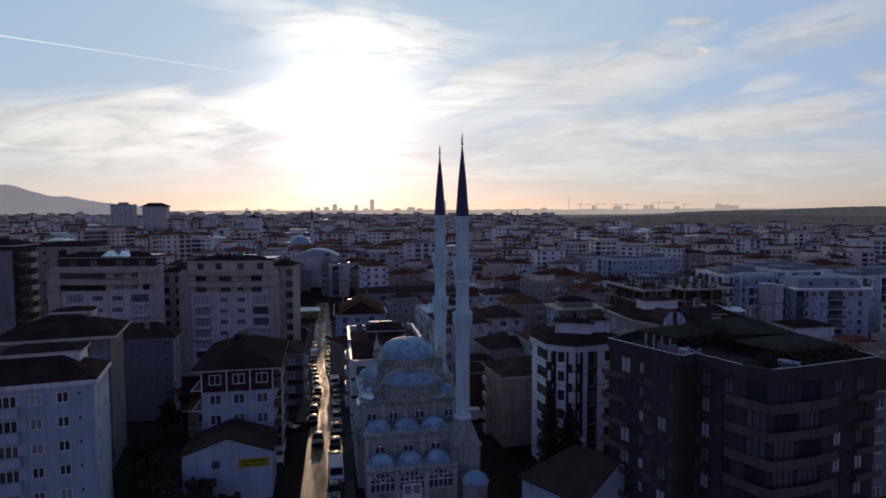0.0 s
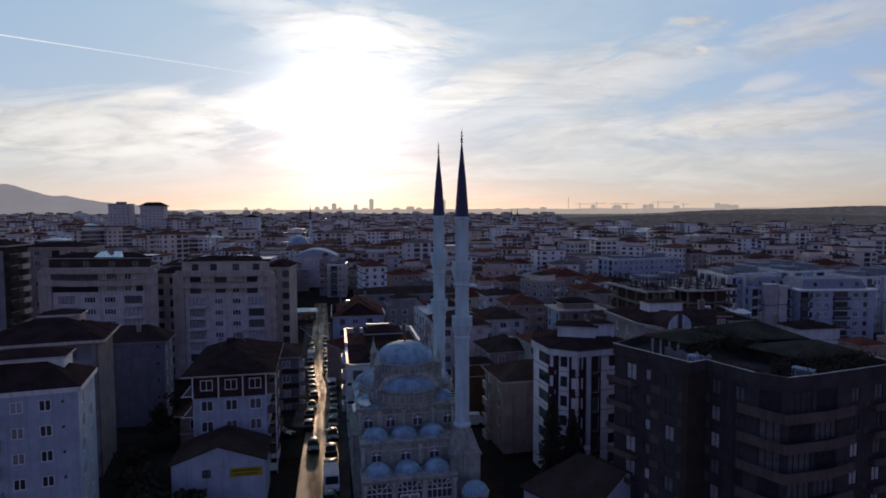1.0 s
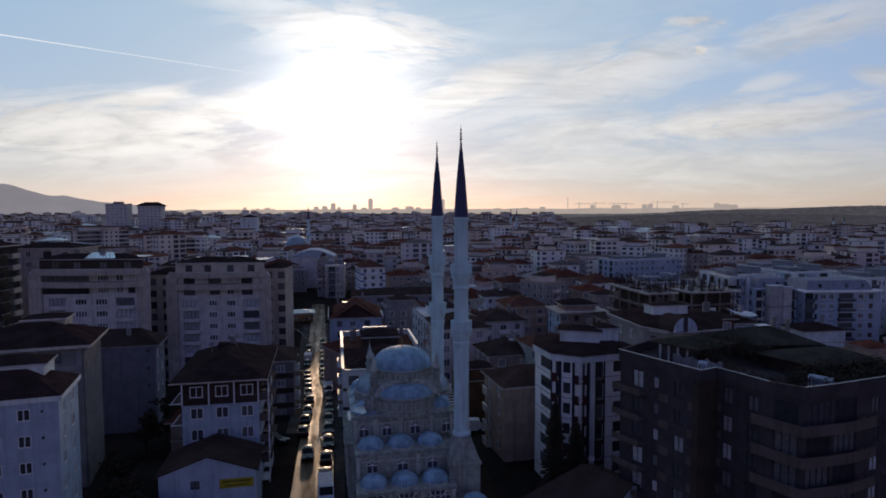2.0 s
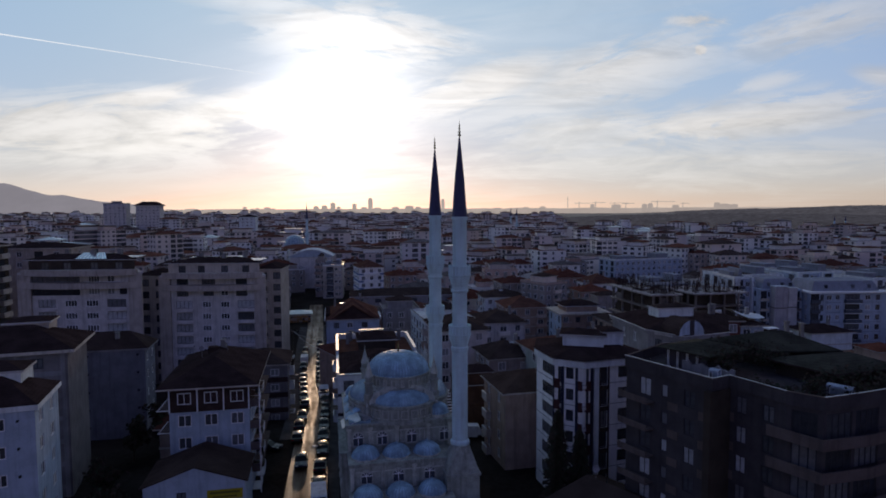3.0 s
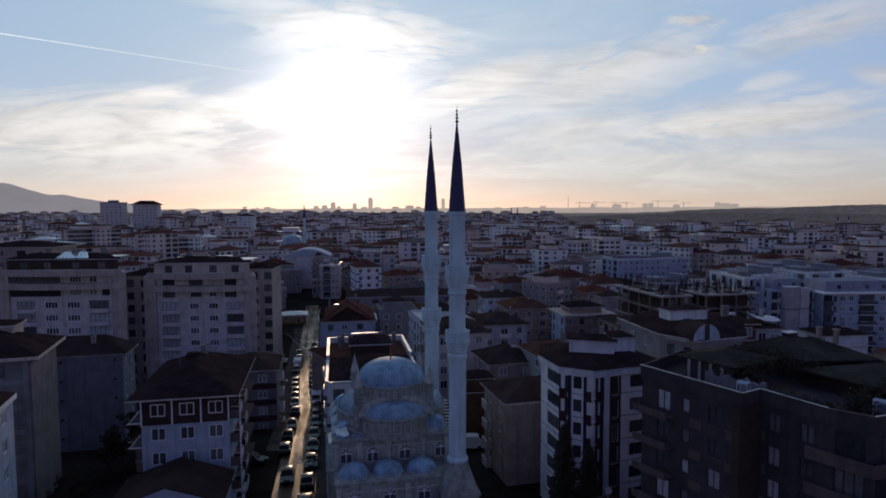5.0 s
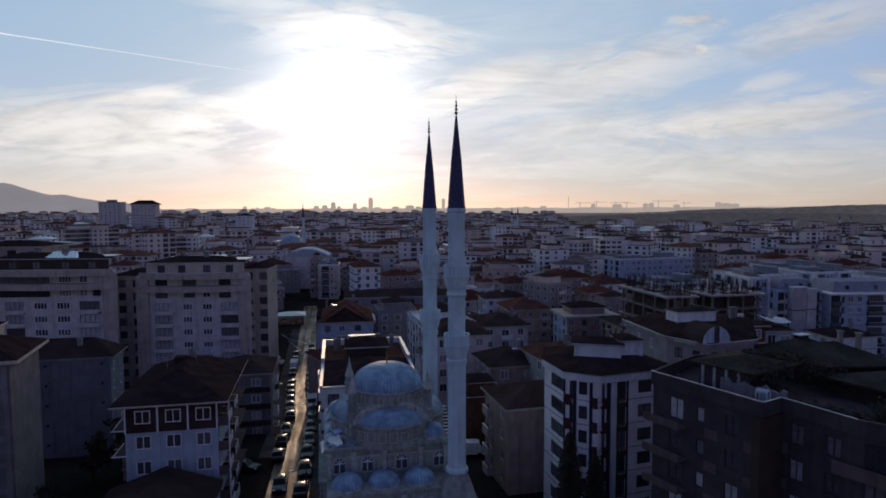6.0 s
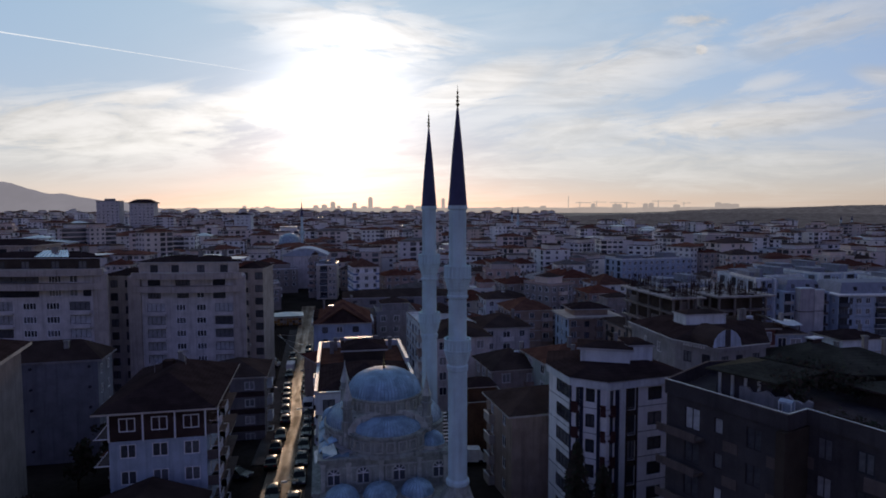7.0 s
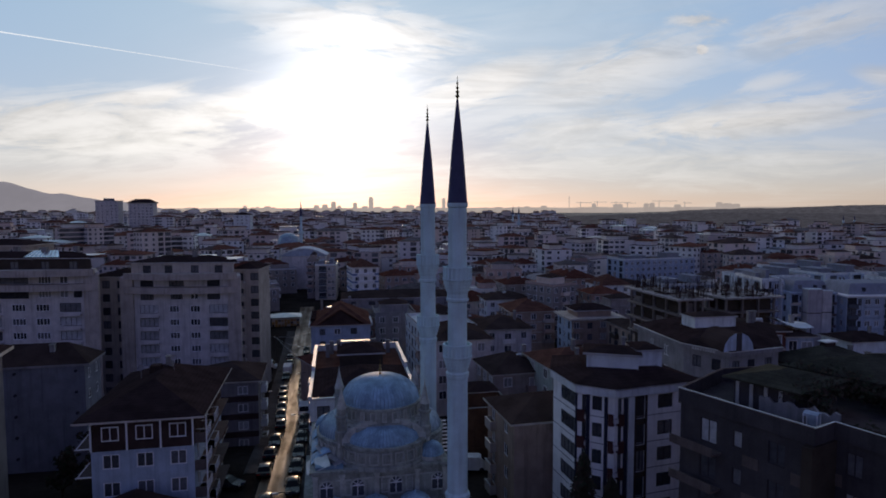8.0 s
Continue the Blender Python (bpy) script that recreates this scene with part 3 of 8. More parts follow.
# ---- ground, road, distance ----
def build_ground():
    ys = [-120 + 20 * i for i in range(10)] + [80 + 5 * i for i in range(37)] + [270 + 50 * i for i in range(12)] + [900, 1200, 1700, 2400, 3300, 4900]
    xs = [-4900, -2500, -1200, -600, -300, -220, -140, -60, 0, 60, 120, 200, 300, 400, 600, 1200, 2500, 4900]
    b = Build()
    b.grid([[(x, y, ground_z(x, y) - 0.06) for x in xs] for y in ys], closed=False)
    tagged(part("ground", b, M["soil"]), "dark bare town ground between the buildings", "ground", kind="structure")


def strip(a0, a1, b0, b1, lift, step=4.0):
    """A raised strip along the lane, with sides."""
    b = Build()
    n = int((b1 - b0) / step) + 1
    top = []
    for i in range(n + 1):
        s = b0 + (b1 - b0) * i / n
        top.append([street(a + lane(s), s) + Vector((0, 0, lift)) for a in (a0, a1)])
    for p, q in zip(top, top[1:]):
        b.face([p[0], p[1], q[1], q[0]])
        for k, s in ((0, 1), (1, -1)):
            e = [p[k], q[k], q[k] - Vector((0, 0, 0.3)), p[k] - Vector((0, 0, 0.3))]
            b.face(e if s > 0 else e[::-1])
    return b


def build_road():
    tagged(part("road", strip(-2.05, 3.35, -118, 200, 0.03), M["asphalt"]), "worn grey asphalt street gleaming in low sun", "road", kind="structure")
    tagged(part("pavement", strip(3.35, 4.9, -118, 150, 0.15), M["paving"]), "grey paved footway with raised kerb", "pavement", kind="structure")
    tagged(part("pavement", strip(-4.6, -2.05, 30, 150, 0.15), M["paving"]), "grey paved footway with raised kerb", "pavement", kind="structure")
    tagged(part("yard", strip(-7.5, -2.05, -30, 30, 0.02), M["soil"]), "dark earth yard beside the street", "pavement", kind="structure")


def ridge(name, x0, x1, y, height, mat_, label, base=-14.0, steps=140, deep=500.0, rough=6.0, scale=0.004):
    """A long hill whose crest follows a height function."""
    b = Build()
    rows = []
    for k, (back, lift) in enumerate(((0.0, 0.0), (0.25, 0.45), (0.55, 0.85), (0.8, 1.0), (1.0, 0.9))):
        row = []
        for i in range(steps + 1):
            x = x0 + (x1 - x0) * i / steps
            h = max(0.0, height((i / steps)) + rough * noise.fractal(Vector((x * scale, k * 1.7, y)), 0.9, 2.0, 6))
            row.append((x, y + deep * back, base + h * lift))
        rows.append(row)
    b.grid(rows, closed=False)
    return tagged(part(name, b, mat_), label, "hill", kind="structure")


def curve(points):
    def at(u):
        for (u0, h0), (u1, h1) in zip(points, points[1:]):
            if u <= u1:
                s = (u - u0) / (u1 - u0)
                s = s * s * (3 - 2 * s)
                return h0 + (h1 - h0) * s
        return points[-1][1]
    return at


def build_distance():
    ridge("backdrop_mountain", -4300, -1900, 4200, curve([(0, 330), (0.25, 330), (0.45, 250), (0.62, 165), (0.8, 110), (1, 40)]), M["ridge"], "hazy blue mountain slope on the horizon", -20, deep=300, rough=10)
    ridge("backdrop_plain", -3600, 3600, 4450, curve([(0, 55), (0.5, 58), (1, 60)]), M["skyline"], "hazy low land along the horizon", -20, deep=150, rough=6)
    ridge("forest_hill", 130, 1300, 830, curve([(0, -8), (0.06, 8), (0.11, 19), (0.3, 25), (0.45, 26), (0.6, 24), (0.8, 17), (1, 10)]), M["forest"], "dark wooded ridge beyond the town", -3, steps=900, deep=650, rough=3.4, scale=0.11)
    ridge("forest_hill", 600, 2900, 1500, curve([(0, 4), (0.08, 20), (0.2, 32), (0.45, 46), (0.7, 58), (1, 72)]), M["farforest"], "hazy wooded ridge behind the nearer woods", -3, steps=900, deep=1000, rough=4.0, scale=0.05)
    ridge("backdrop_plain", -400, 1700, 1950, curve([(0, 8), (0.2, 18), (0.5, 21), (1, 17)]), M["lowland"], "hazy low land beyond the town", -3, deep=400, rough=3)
    spots = [(434, 9, 4), (448, 6, 3), (456, 7, 3), (474, 8, 9), (484, 6, 5), (560, 10, 7), (575, 11, 8), (590, 16, 7), (600, 9, 5), (628, 14, 6), (656, 24, 7), (645, 8, 10), (668, 7, 12),
             (700, 8, 12), (725, 10, 14), (740, 8, 10), (784, 22, 6), (1048, 8, 5), (1090, 7, 14), (1140, 8, 6), (1150, 9, 6), (1195, 6, 8), (1268, 10, 7), (1282, 8, 14), (1298, 7, 9), (880, 6, 14), (930, 7, 10), (960, 8, 9), (340, 6, 20), (300, 5, 14)]
    for turn, tall, wide in spots:
        x, w, h = (turn - 784) / 1079 * 4350, wide * 4.0, (tall + (5 if turn > 1000 else 1)) * 4.0
        b = Build()
        z = 14
        b.box(x - w / 2, x + w / 2, 4340, 4380, -10, z + h * 0.93)
        b.box(x - w * 0.3, x + w * 0.3, 4345, 4375, z + h * 0.93, z + h)
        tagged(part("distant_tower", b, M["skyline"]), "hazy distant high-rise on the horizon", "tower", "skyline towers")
    # tower cranes on the horizon
    for turn, tall, arm in ((1003, 22, 0), (1023, 13, 28), (1052, 14, 24), (1085, 13, 34), (1105, 12, 20), (1160, 16, 44), (1205, 12, 16)):
        x, h = (turn - 784) / 1079 * 4350, (tall + 3) * 4.0
        b = Build()
        b.box(x - 2, x + 2, 4330, 4334, -10, 16 + h)
        if arm:
            b.box(x - arm * 1.1, x + arm * 2.9, 4330, 4334, 16 + h * 0.84, 16 + h * 0.84 + 3.5)
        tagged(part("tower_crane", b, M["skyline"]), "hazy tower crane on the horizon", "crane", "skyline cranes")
    # a long condensation trail high in the sky, its sunlit white painted as emission
    b = Build()
    p0, p1 = Vector((-0.74, 1, 0.2866)), Vector((-0.272, 1, 0.2143))
    pts = []
    for i in range(41):
        u = i / 40
        d = p0.lerp(p1, u)
        w = 0.0013 * (1 - u) + 0.0004 + 0.0003 * abs(noise.noise(Vector((u * 18, 0, 0))))
        pts.append((d * 3500 + Vector((0, 0, 36 + w * 3500 * 0.5)), d * 3500 + Vector((0, 0, 36 - w * 3500 * 0.5))))
    for (a, c), (e, f) in zip(pts, pts[1:]):
        b.face([c, f, e, a])
    tagged(part("contrail", b, M["trail"]), "thin white condensation trail across the sky", "contrail", kind="structure")


build_ground()
build_road()
build_distance()


# ---- mosque ----
MX, MY = 0.3, 5.9


def dome(r, rise, z, n=72, ridge_=3, a0=0.0, a1=360.0, at=(0, 0), lift=0.035):
    b = Build()
    prof = [(r + 0.10, z - 0.08), (r + 0.10, z)]
    for i in range(15):
        t = i / 14 * math.pi / 2
        prof.append((max(0.03, r * math.cos(t) ** 0.92), z + rise * math.sin(t)))
    b.lathe(prof, n, 0, a0, a1, at, ridge_, lift)
    # the strip beside each raised seam is darker
    b.s = [1 if (k % n) % ridge_ == 0 else 0 for k in range(len(b.f))]
    return b


def arch_points(w, h, n=10):
    """A round-headed outline, from the lower left over the top to the lower right."""
    r = w / 2
    return [(-r, 0)] + [(-r * math.cos(math.pi * i / n), h - r + r * math.sin(math.pi * i / n)) for i in range(n + 1)] + [(r, 0)]


def arch_window(w, h, bars):
    """The stone surround, the glass and each bar of a round-headed window, as shared meshes."""
    key = ("arch", w, h, bars)
    if key not in SHARED:
        f, g = Build(), Build()
        out, inn = arch_points(w + 0.24, h + 0.12), arch_points(w, h)
        for y0, y1 in ((-0.10, 0.02),):
            rows = [[(p[0], y1, p[1]) for p in out], [(p[0], y0, p[1]) for p in out], [(p[0], y0, p[1]) for p in inn], [(p[0], y1, p[1]) for p in inn]]
            f.grid(rows, closed=False)
        g.face([(p[0], -0.012, p[1]) for p in inn[::-1]])
        r = w / 2
        made = []

        def bar(name, *box, m=None, mat_="frame"):
            b = Build()
            b.box(*box, m=m)
            made.append((name, b.mesh(name, [M[mat_]])))
        for i in range(1, bars):
            x = -r + w * i / bars
            bar("mullion", x - 0.04, x + 0.04, -0.07, -0.016, 0, h - r + math.sqrt(max(0, r * r - x * x)) - 0.02)
        bar("transom", -r, r, -0.075, -0.02, (h - r) - 0.045, (h - r) + 0.045)
        bar("sill", -r - 0.18, r + 0.18, -0.16, 0.02, -0.12, -0.002, mat_="stonetrim")
        for sgn in (-1, 1):
            m = Matrix.Translation((0, 0, h - r)) @ Matrix.Rotation(radians(sgn * 45), 4, "Y")
            bar("glazing_bar", -0.035, 0.035, -0.072, -0.018, 0.04, r - 0.03, m=m)
        SHARED[key] = (f.mesh("window", [M["stonetrim"]]), g.mesh("pane", [M["mosquepane"]]), made)
    return SHARED[key]


def put_arch(parent, at, w, h, bars=2):
    f, g, made = arch_window(w, h, bars)
    ob = part("window", f, None, parent, at=at)
    part("pane", g, None, ob)
    for name, me in made:
        part(name, me, None, ob)


def body_box(x0, x1, y0, y1, z0, z1, cornice=0.22):
    b = Build()
    b.box(x0, x1, y0, y1, z0, z1 - 0.45)
    b.box(x0 - cornice * 0.5, x1 + cornice * 0.5, y0 - cornice * 0.5, y1 + cornice * 0.5, z1 - 0.45, z1 - 0.25)
    b.box(x0 - cornice, x1 + cornice, y0 - cornice, y1 + cornice, z1 - 0.25, z1)
    return b


def panel(w, h):
    """A blind carved panel: a raised border round a sunk field with a small arch; outside is -y."""
    key = ("panel", w, h)
    if key not in SHARED:
        b = Build()
        e = 0.1
        lattice(b, [-w / 2, -w / 2 + e, w / 2 - e, w / 2], [0, e, h - e, h], lambda i, j: (i, j) != (1, 1), -0.08, 0.03)
        pts = arch_points(w * 0.5, h * 0.62)
        b.face([(p[0], -0.045, p[1] + e + 0.02) for p in pts[::-1]], 1)
        SHARED[key] = b.mesh("carved_panel", [M["stonetrim"], M["stone"]])
    return SHARED[key]


def build_mosque():
    o = street(13.0, 0.0, 0.0)
    top = thing("mosque", Matrix.Translation(o) @ Matrix.Rotation(STREET, 4, "Z"), "pale limestone mosque with lead-covered domes in stepped tiers", "mosque")
    xs = (-4.4, -0.85, 2.7)
    part("portico", body_box(-6.2, 4.7, -6.3, -2.9, -1, 5.2), M["stone"], top)
    part("middle_tier", body_box(-6.2, 5.2, -2.9, 0.7, -1, 8.3), M["stone"], top)
    part("prayer_hall", body_box(-6.3, 6.0, 0.7, 13.4, -1, 11.5, 0.3), M["stone"], top)
    part("side_wing", body_box(-7.0, -6.3, 0.9, 12.5, -1, 8.2), M["stone"], top)
    for x in xs:
        for y, z in ((-4.6, 5.2), (-1.1, 8.3)):
            b = Build()
            b.lathe([(1.68, z), (1.68, z + 0.2), (1.52, z + 0.26)], 8, at=(x, y))
            ring = part("dome_ring", b, M["stonetrim"], top)
            part("small_dome", dome(1.5, 1.0, z + 0.26, 120, 5, at=(x, y), lift=0.02), [M["lead"], M["leadseam"]], ring)
            t = Build()
            t.lathe([(0.2, z + 1.2), (0.12, z + 1.34), (0.05, z + 1.38), (0.09, z + 1.46), (0.01, z + 1.66)], 8, at=(x, y))
            part("knob", t, M["lead"], ring)
    front = lambda x, y, z: Matrix.Translation((x, y, z))
    for x in (-5.1, -2.3, 1.2, 5.15):
        put_arch(top, front(x, 0.7, 8.95), 1.1, 1.5)
    for x in xs:
        put_arch(top, front(x, -2.9, 6.0), 1.15, 1.4)
    for x in xs:
        put_arch(top, front(x, -6.3, 2.6), 2.9, 2.45, 5)
    # pilasters, string courses and blind panels give the tiers their relief
    for y0, z0, z1, span in ((0.7, 8.35, 11.05, (-6.1, -3.7, -0.55, 3.2, 5.8)), (-2.9, 5.3, 7.85, (-6.0, -2.6, 0.95, 5.0)), (-6.3, 0.0, 4.75, (-6.05, -2.62, 0.92, 4.55))):
        for x in span:
            q = Build()
            q.box(x - 0.2, x + 0.2, y0 - 0.16, y0 - 0.003, z0, z1 - 0.25)
            q.box(x - 0.28, x + 0.28, y0 - 0.22, y0 - 0.003, z1 - 0.25, z1)
            part("pilaster", q, M["stonetrim"], top)
        q = Build()
        q.box(span[0] + 0.3, span[-1] - 0.3, y0 - 0.09, y0 - 0.003, z1 - 0.62, z1 - 0.5)
        part("string_course", q, M["stonetrim"], top)
    for x in (-3.9, -0.55, 3.2):
        part("carved_panel", panel(0.7, 1.5), None, top, at=front(x - 0.75 if x > 0 else x + 0.75, 0.7, 9.0))
    for y in (2.4, 5.2, 8.0, 10.8):
        for z in (5.6, 2.6):
            put_arch(top, Matrix.Translation((-7.0, y, z)) @ Matrix.Rotation(radians(-90), 4, "Z"), 1.1, 1.7)
        put_arch(top, Matrix.Translation((6.0, y, 8.6)) @ Matrix.Rotation(radians(90), 4, "Z"), 1.1, 1.7)
    d = Build()
    d.box(-2.0, 0.3, -6.42, -6.32, 0.2, 3.3)
    for x in (-1.9, -0.8):
        d.box(x + 0.12, x + 0.92, -6.46, -6.42, 0.4, 1.8)
        d.box(x + 0.12, x + 0.92, -6.46, -6.42, 2.1, 3.1, 1)
    part("door", d, [M["frame"], M["pane"]], top, "white double door with glazed upper panels")
    # central block under the drum
    b = Build()
    b.prism([(MX + 4.5 * x, MY + 4.5 * y) for x, y in ((-0.55, -0.9), (0.55, -0.9), (0.9, -0.55), (0.9, 0.55), (0.55, 0.9), (-0.55, 0.9), (-0.9, 0.55), (-0.9, -0.55))], 11.5, 14.7)
    part("drum_base", b, M["stone"], top)
    b = Build()
    b.lathe([(4.15, 14.6), (4.15, 14.95), (3.92, 15.0), (3.92, 16.05), (4.12, 16.15), (4.12, 16.35), (3.9, 16.37)], 64, at=(MX, MY))
    drum = part("drum", b, M["stone"], top, smooth=True)
    for i in range(24):
        a = i * 15.0
        m = Matrix.Translation((MX, MY, 0)) @ Matrix.Rotation(radians(a), 4, "Z") @ Matrix.Translation((0, -3.94, 15.12))
        if i % 2:
            part("carved_panel", panel(0.62, 0.92), None, drum, at=m)
        else:
            q = Build()
            q.box(-0.22, 0.22, -0.12, 0.05, 0, 1.05)
            part("pilaster", q, M["stonetrim"], drum, at=m)
    part("main_dome", dome(3.78, 2.3, 16.4, 320, 5, at=(MX, MY), lift=0.035), [M["lead"], M["leadseam"]], top, "ribbed blue-grey lead dome")
    f = Build()
    f.lathe([(0.16, 18.65), (0.06, 18.95), (0.16, 19.15), (0.05, 19.35), (0.11, 19.55), (0.03, 19.7), (0.01, 20.3)], 10, at=(MX, MY))
    part("finial", f, M["gold"], top, "tarnished brass finial", smooth=True)
    # half domes on four sides, each over a curved wall with blind arches
    for turn, reach in ((0, 3.3), (90, 3.4), (180, 3.3), (270, 3.4)):
        m = Matrix.Translation((MX, MY, 0)) @ Matrix.Rotation(radians(turn), 4, "Z") @ Matrix.Translation((0, -reach, 0))
        w = Build()
        w.lathe([(3.95, 11.3), (3.95, 11.7), (3.75, 11.75), (3.75, 13.1), (3.98, 13.2), (3.98, 13.45), (3.3, 13.47)], 36, 0, 180, 360, squash=0.72)
        apse = part("apse_wall", w, M["stone"], top, at=m, smooth=True)
        for k in range(9):
            a = radians(198 + 18 * k)
            px, py = 3.77 * math.cos(a), 3.77 * 0.72 * math.sin(a)
            part("carved_panel", panel(0.86, 1.05), None, apse, at=Matrix.Translation((px, py, 11.92)) @ Matrix.Rotation(math.atan2(math.sin(a) / 0.72, math.cos(a)) + math.pi / 2, 4, "Z"))
        # the side half domes take a paler lead than front and rear
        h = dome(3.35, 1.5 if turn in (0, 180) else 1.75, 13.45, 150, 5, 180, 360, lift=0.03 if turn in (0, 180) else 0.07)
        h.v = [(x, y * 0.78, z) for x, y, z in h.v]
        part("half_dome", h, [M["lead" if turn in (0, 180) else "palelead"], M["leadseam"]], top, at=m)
        g = Build()
        pts = [(-4.3, 13.35)] + [(-4.0 * math.cos(math.pi * i / 14), 13.4 + 2.05 * math.sin(math.pi * i / 14)) for i in range(15)] + [(4.3, 13.35)]
        inn = [(-4.3, 12.95)] + [(-3.45 * math.cos(math.pi * i / 14), 13.3 + 1.55 * math.sin(math.pi * i / 14)) for i in range(15)] + [(4.3, 12.95)]
        for i in range(len(pts) - 1):
            p, q, r, s = pts[i], pts[i + 1], inn[i + 1], inn[i]
            g.face([(p[0], -0.55, p[1]), (s[0], -0.55, s[1]), (r[0], -0.55, r[1]), (q[0], -0.55, q[1])])
            g.face([(p[0], -0.55, p[1]), (q[0], -0.55, q[1]), (q[0], 0.9, q[1]), (p[0], 0.9, p[1])])
        part("arch_band", g, M["stonetrim"], top, at=m)
    for sx, sy in ((-1, -1), (1, -1), (-1, 1), (1, 1)):
        at = (MX + sx * 3.95, MY + sy * 3.3)
        t = Build()
        t.lathe([(0.62, 11.4), (0.62, 14.4), (0.48, 14.5), (0.48, 15.6), (0.62, 15.7), (0.62, 15.9), (0.46, 15.95), (0.44, 16.5), (0.52, 16.55)], 8, at=at)
        tur = part("turret", t, M["stone"], top)
        c = Build()
        c.lathe([(0.52, 16.55), (0.3, 17.3), (0.05, 18.4), (0.01, 18.9)], 8, at=at)
        part("cap", c, M["stonetrim"], tur)
    # lead-covered slopes stepping down at the flank
    for y0, y1, z in ((2.2, 4.6, 11.5), (4.8, 8.2, 11.5), (8.4, 11.0, 11.5)):
        q = Build()
        q.grid([[(-6.5, y0, z), (-6.5, (y0 + y1) / 2, z + 0.05), (-6.5, y1, z)], [(-5.4, y0 + 0.3, z + 0.8), (-5.4, (y0 + y1) / 2, z + 1.15), (-5.4, y1 - 0.3, z + 0.8)], [(-4.2, y0 + 0.6, z + 1.0), (-4.2, (y0 + y1) / 2, z + 1.5), (-4.2, y1 - 0.6, z + 1.0)]], closed=False)
        part("lead_slope", q, M["lead"], top, "sloped lead roof at the flank")
    for sx, sy in ((4.7, 2.2), (-4.9, 11.6), (4.9, 11.6)):
        t = Build()
        t.lathe([(1.35, 11.4), (1.35, 11.9), (1.25, 11.95)], 8, at=(sx, sy))
        ring = part("dome_ring", t, M["stonetrim"], top)
        part("corner_dome", dome(1.22, 1.05, 11.95, 100, 5, at=(sx, sy), lift=0.02), [M["lead"], M["leadseam"]], ring)
    # loose metal sheets over the front corner of the roof
    for x, y, z, ww, dd, rx, ry, rz in ((-5.5, 1.7, 11.9, 1.3, 1.9, 14, -20, 6), (-4.4, 2.4, 12.1, 1.0, 2.2, -6, 24, -14), (-5.2, 3.6, 12.3, 1.5, 1.6, 10, 12, 20), (-6.6, 3.0, 11.0, 0.8, 2.6, 4, -30, 0), (-4.0, 1.5, 11.8, 1.2, 0.9, 18, 4, 30)):
        q = Build()
        n = 7
        up = [[(-ww / 2 + ww * i / n, dd * (j - 0.5), 0.03 * (i % 2)) for i in range(n + 1)] for j in (0, 1)]
        q.grid(up + [[(a, b_, c - 0.02) for a, b_, c in r] for r in up[::-1]], closed=False)
        part("roof_sheet", q, M["tinroof"], top, "bent metal roof sheet", at=pose(x, y, z, rx, ry, rz))
    q = Build()
    q.box(-6.1, -3.6, 0.9, 4.4, 11.5, 11.75)
    part("sheet_bed", q, M["leadseam"], top)
    # outside stair with pale treads at the far flank
    for i in range(9):
        q = Build()
        q.box(6.9, 8.1, 9.2 + 0.26 * i, 9.5 + 0.26 * i, 8.9 + 0.32 * i, 8.98 + 0.32 * i)
        part("stair_tread", q, M["brightwhite"], top)
    for x in (6.95, 8.05):
        for y, h in ((9.3, 8.95), (11.5, 11.5)):
            q = Build()
            q.box(x - 0.05, x + 0.05, y - 0.05, y + 0.05, -4.0, h)
            part("stair_post", q, M["rail"], top)
    # small domed kiosk beside the minaret's foot
    k = Matrix.Translation((6.6, -8.1, 0))
    b = Build()
    b.lathe([(1.5, -1.0), (1.5, 3.4), (1.7, 3.5), (1.7, 3.75), (1.45, 3.8)], 8)
    kiosk = part("kiosk", b, M["stone"], top, at=k)
    part("kiosk_dome", dome(1.45, 1.05, 3.8, 100, 5, lift=0.02), [M["lead"], M["leadseam"]], kiosk)
    return top


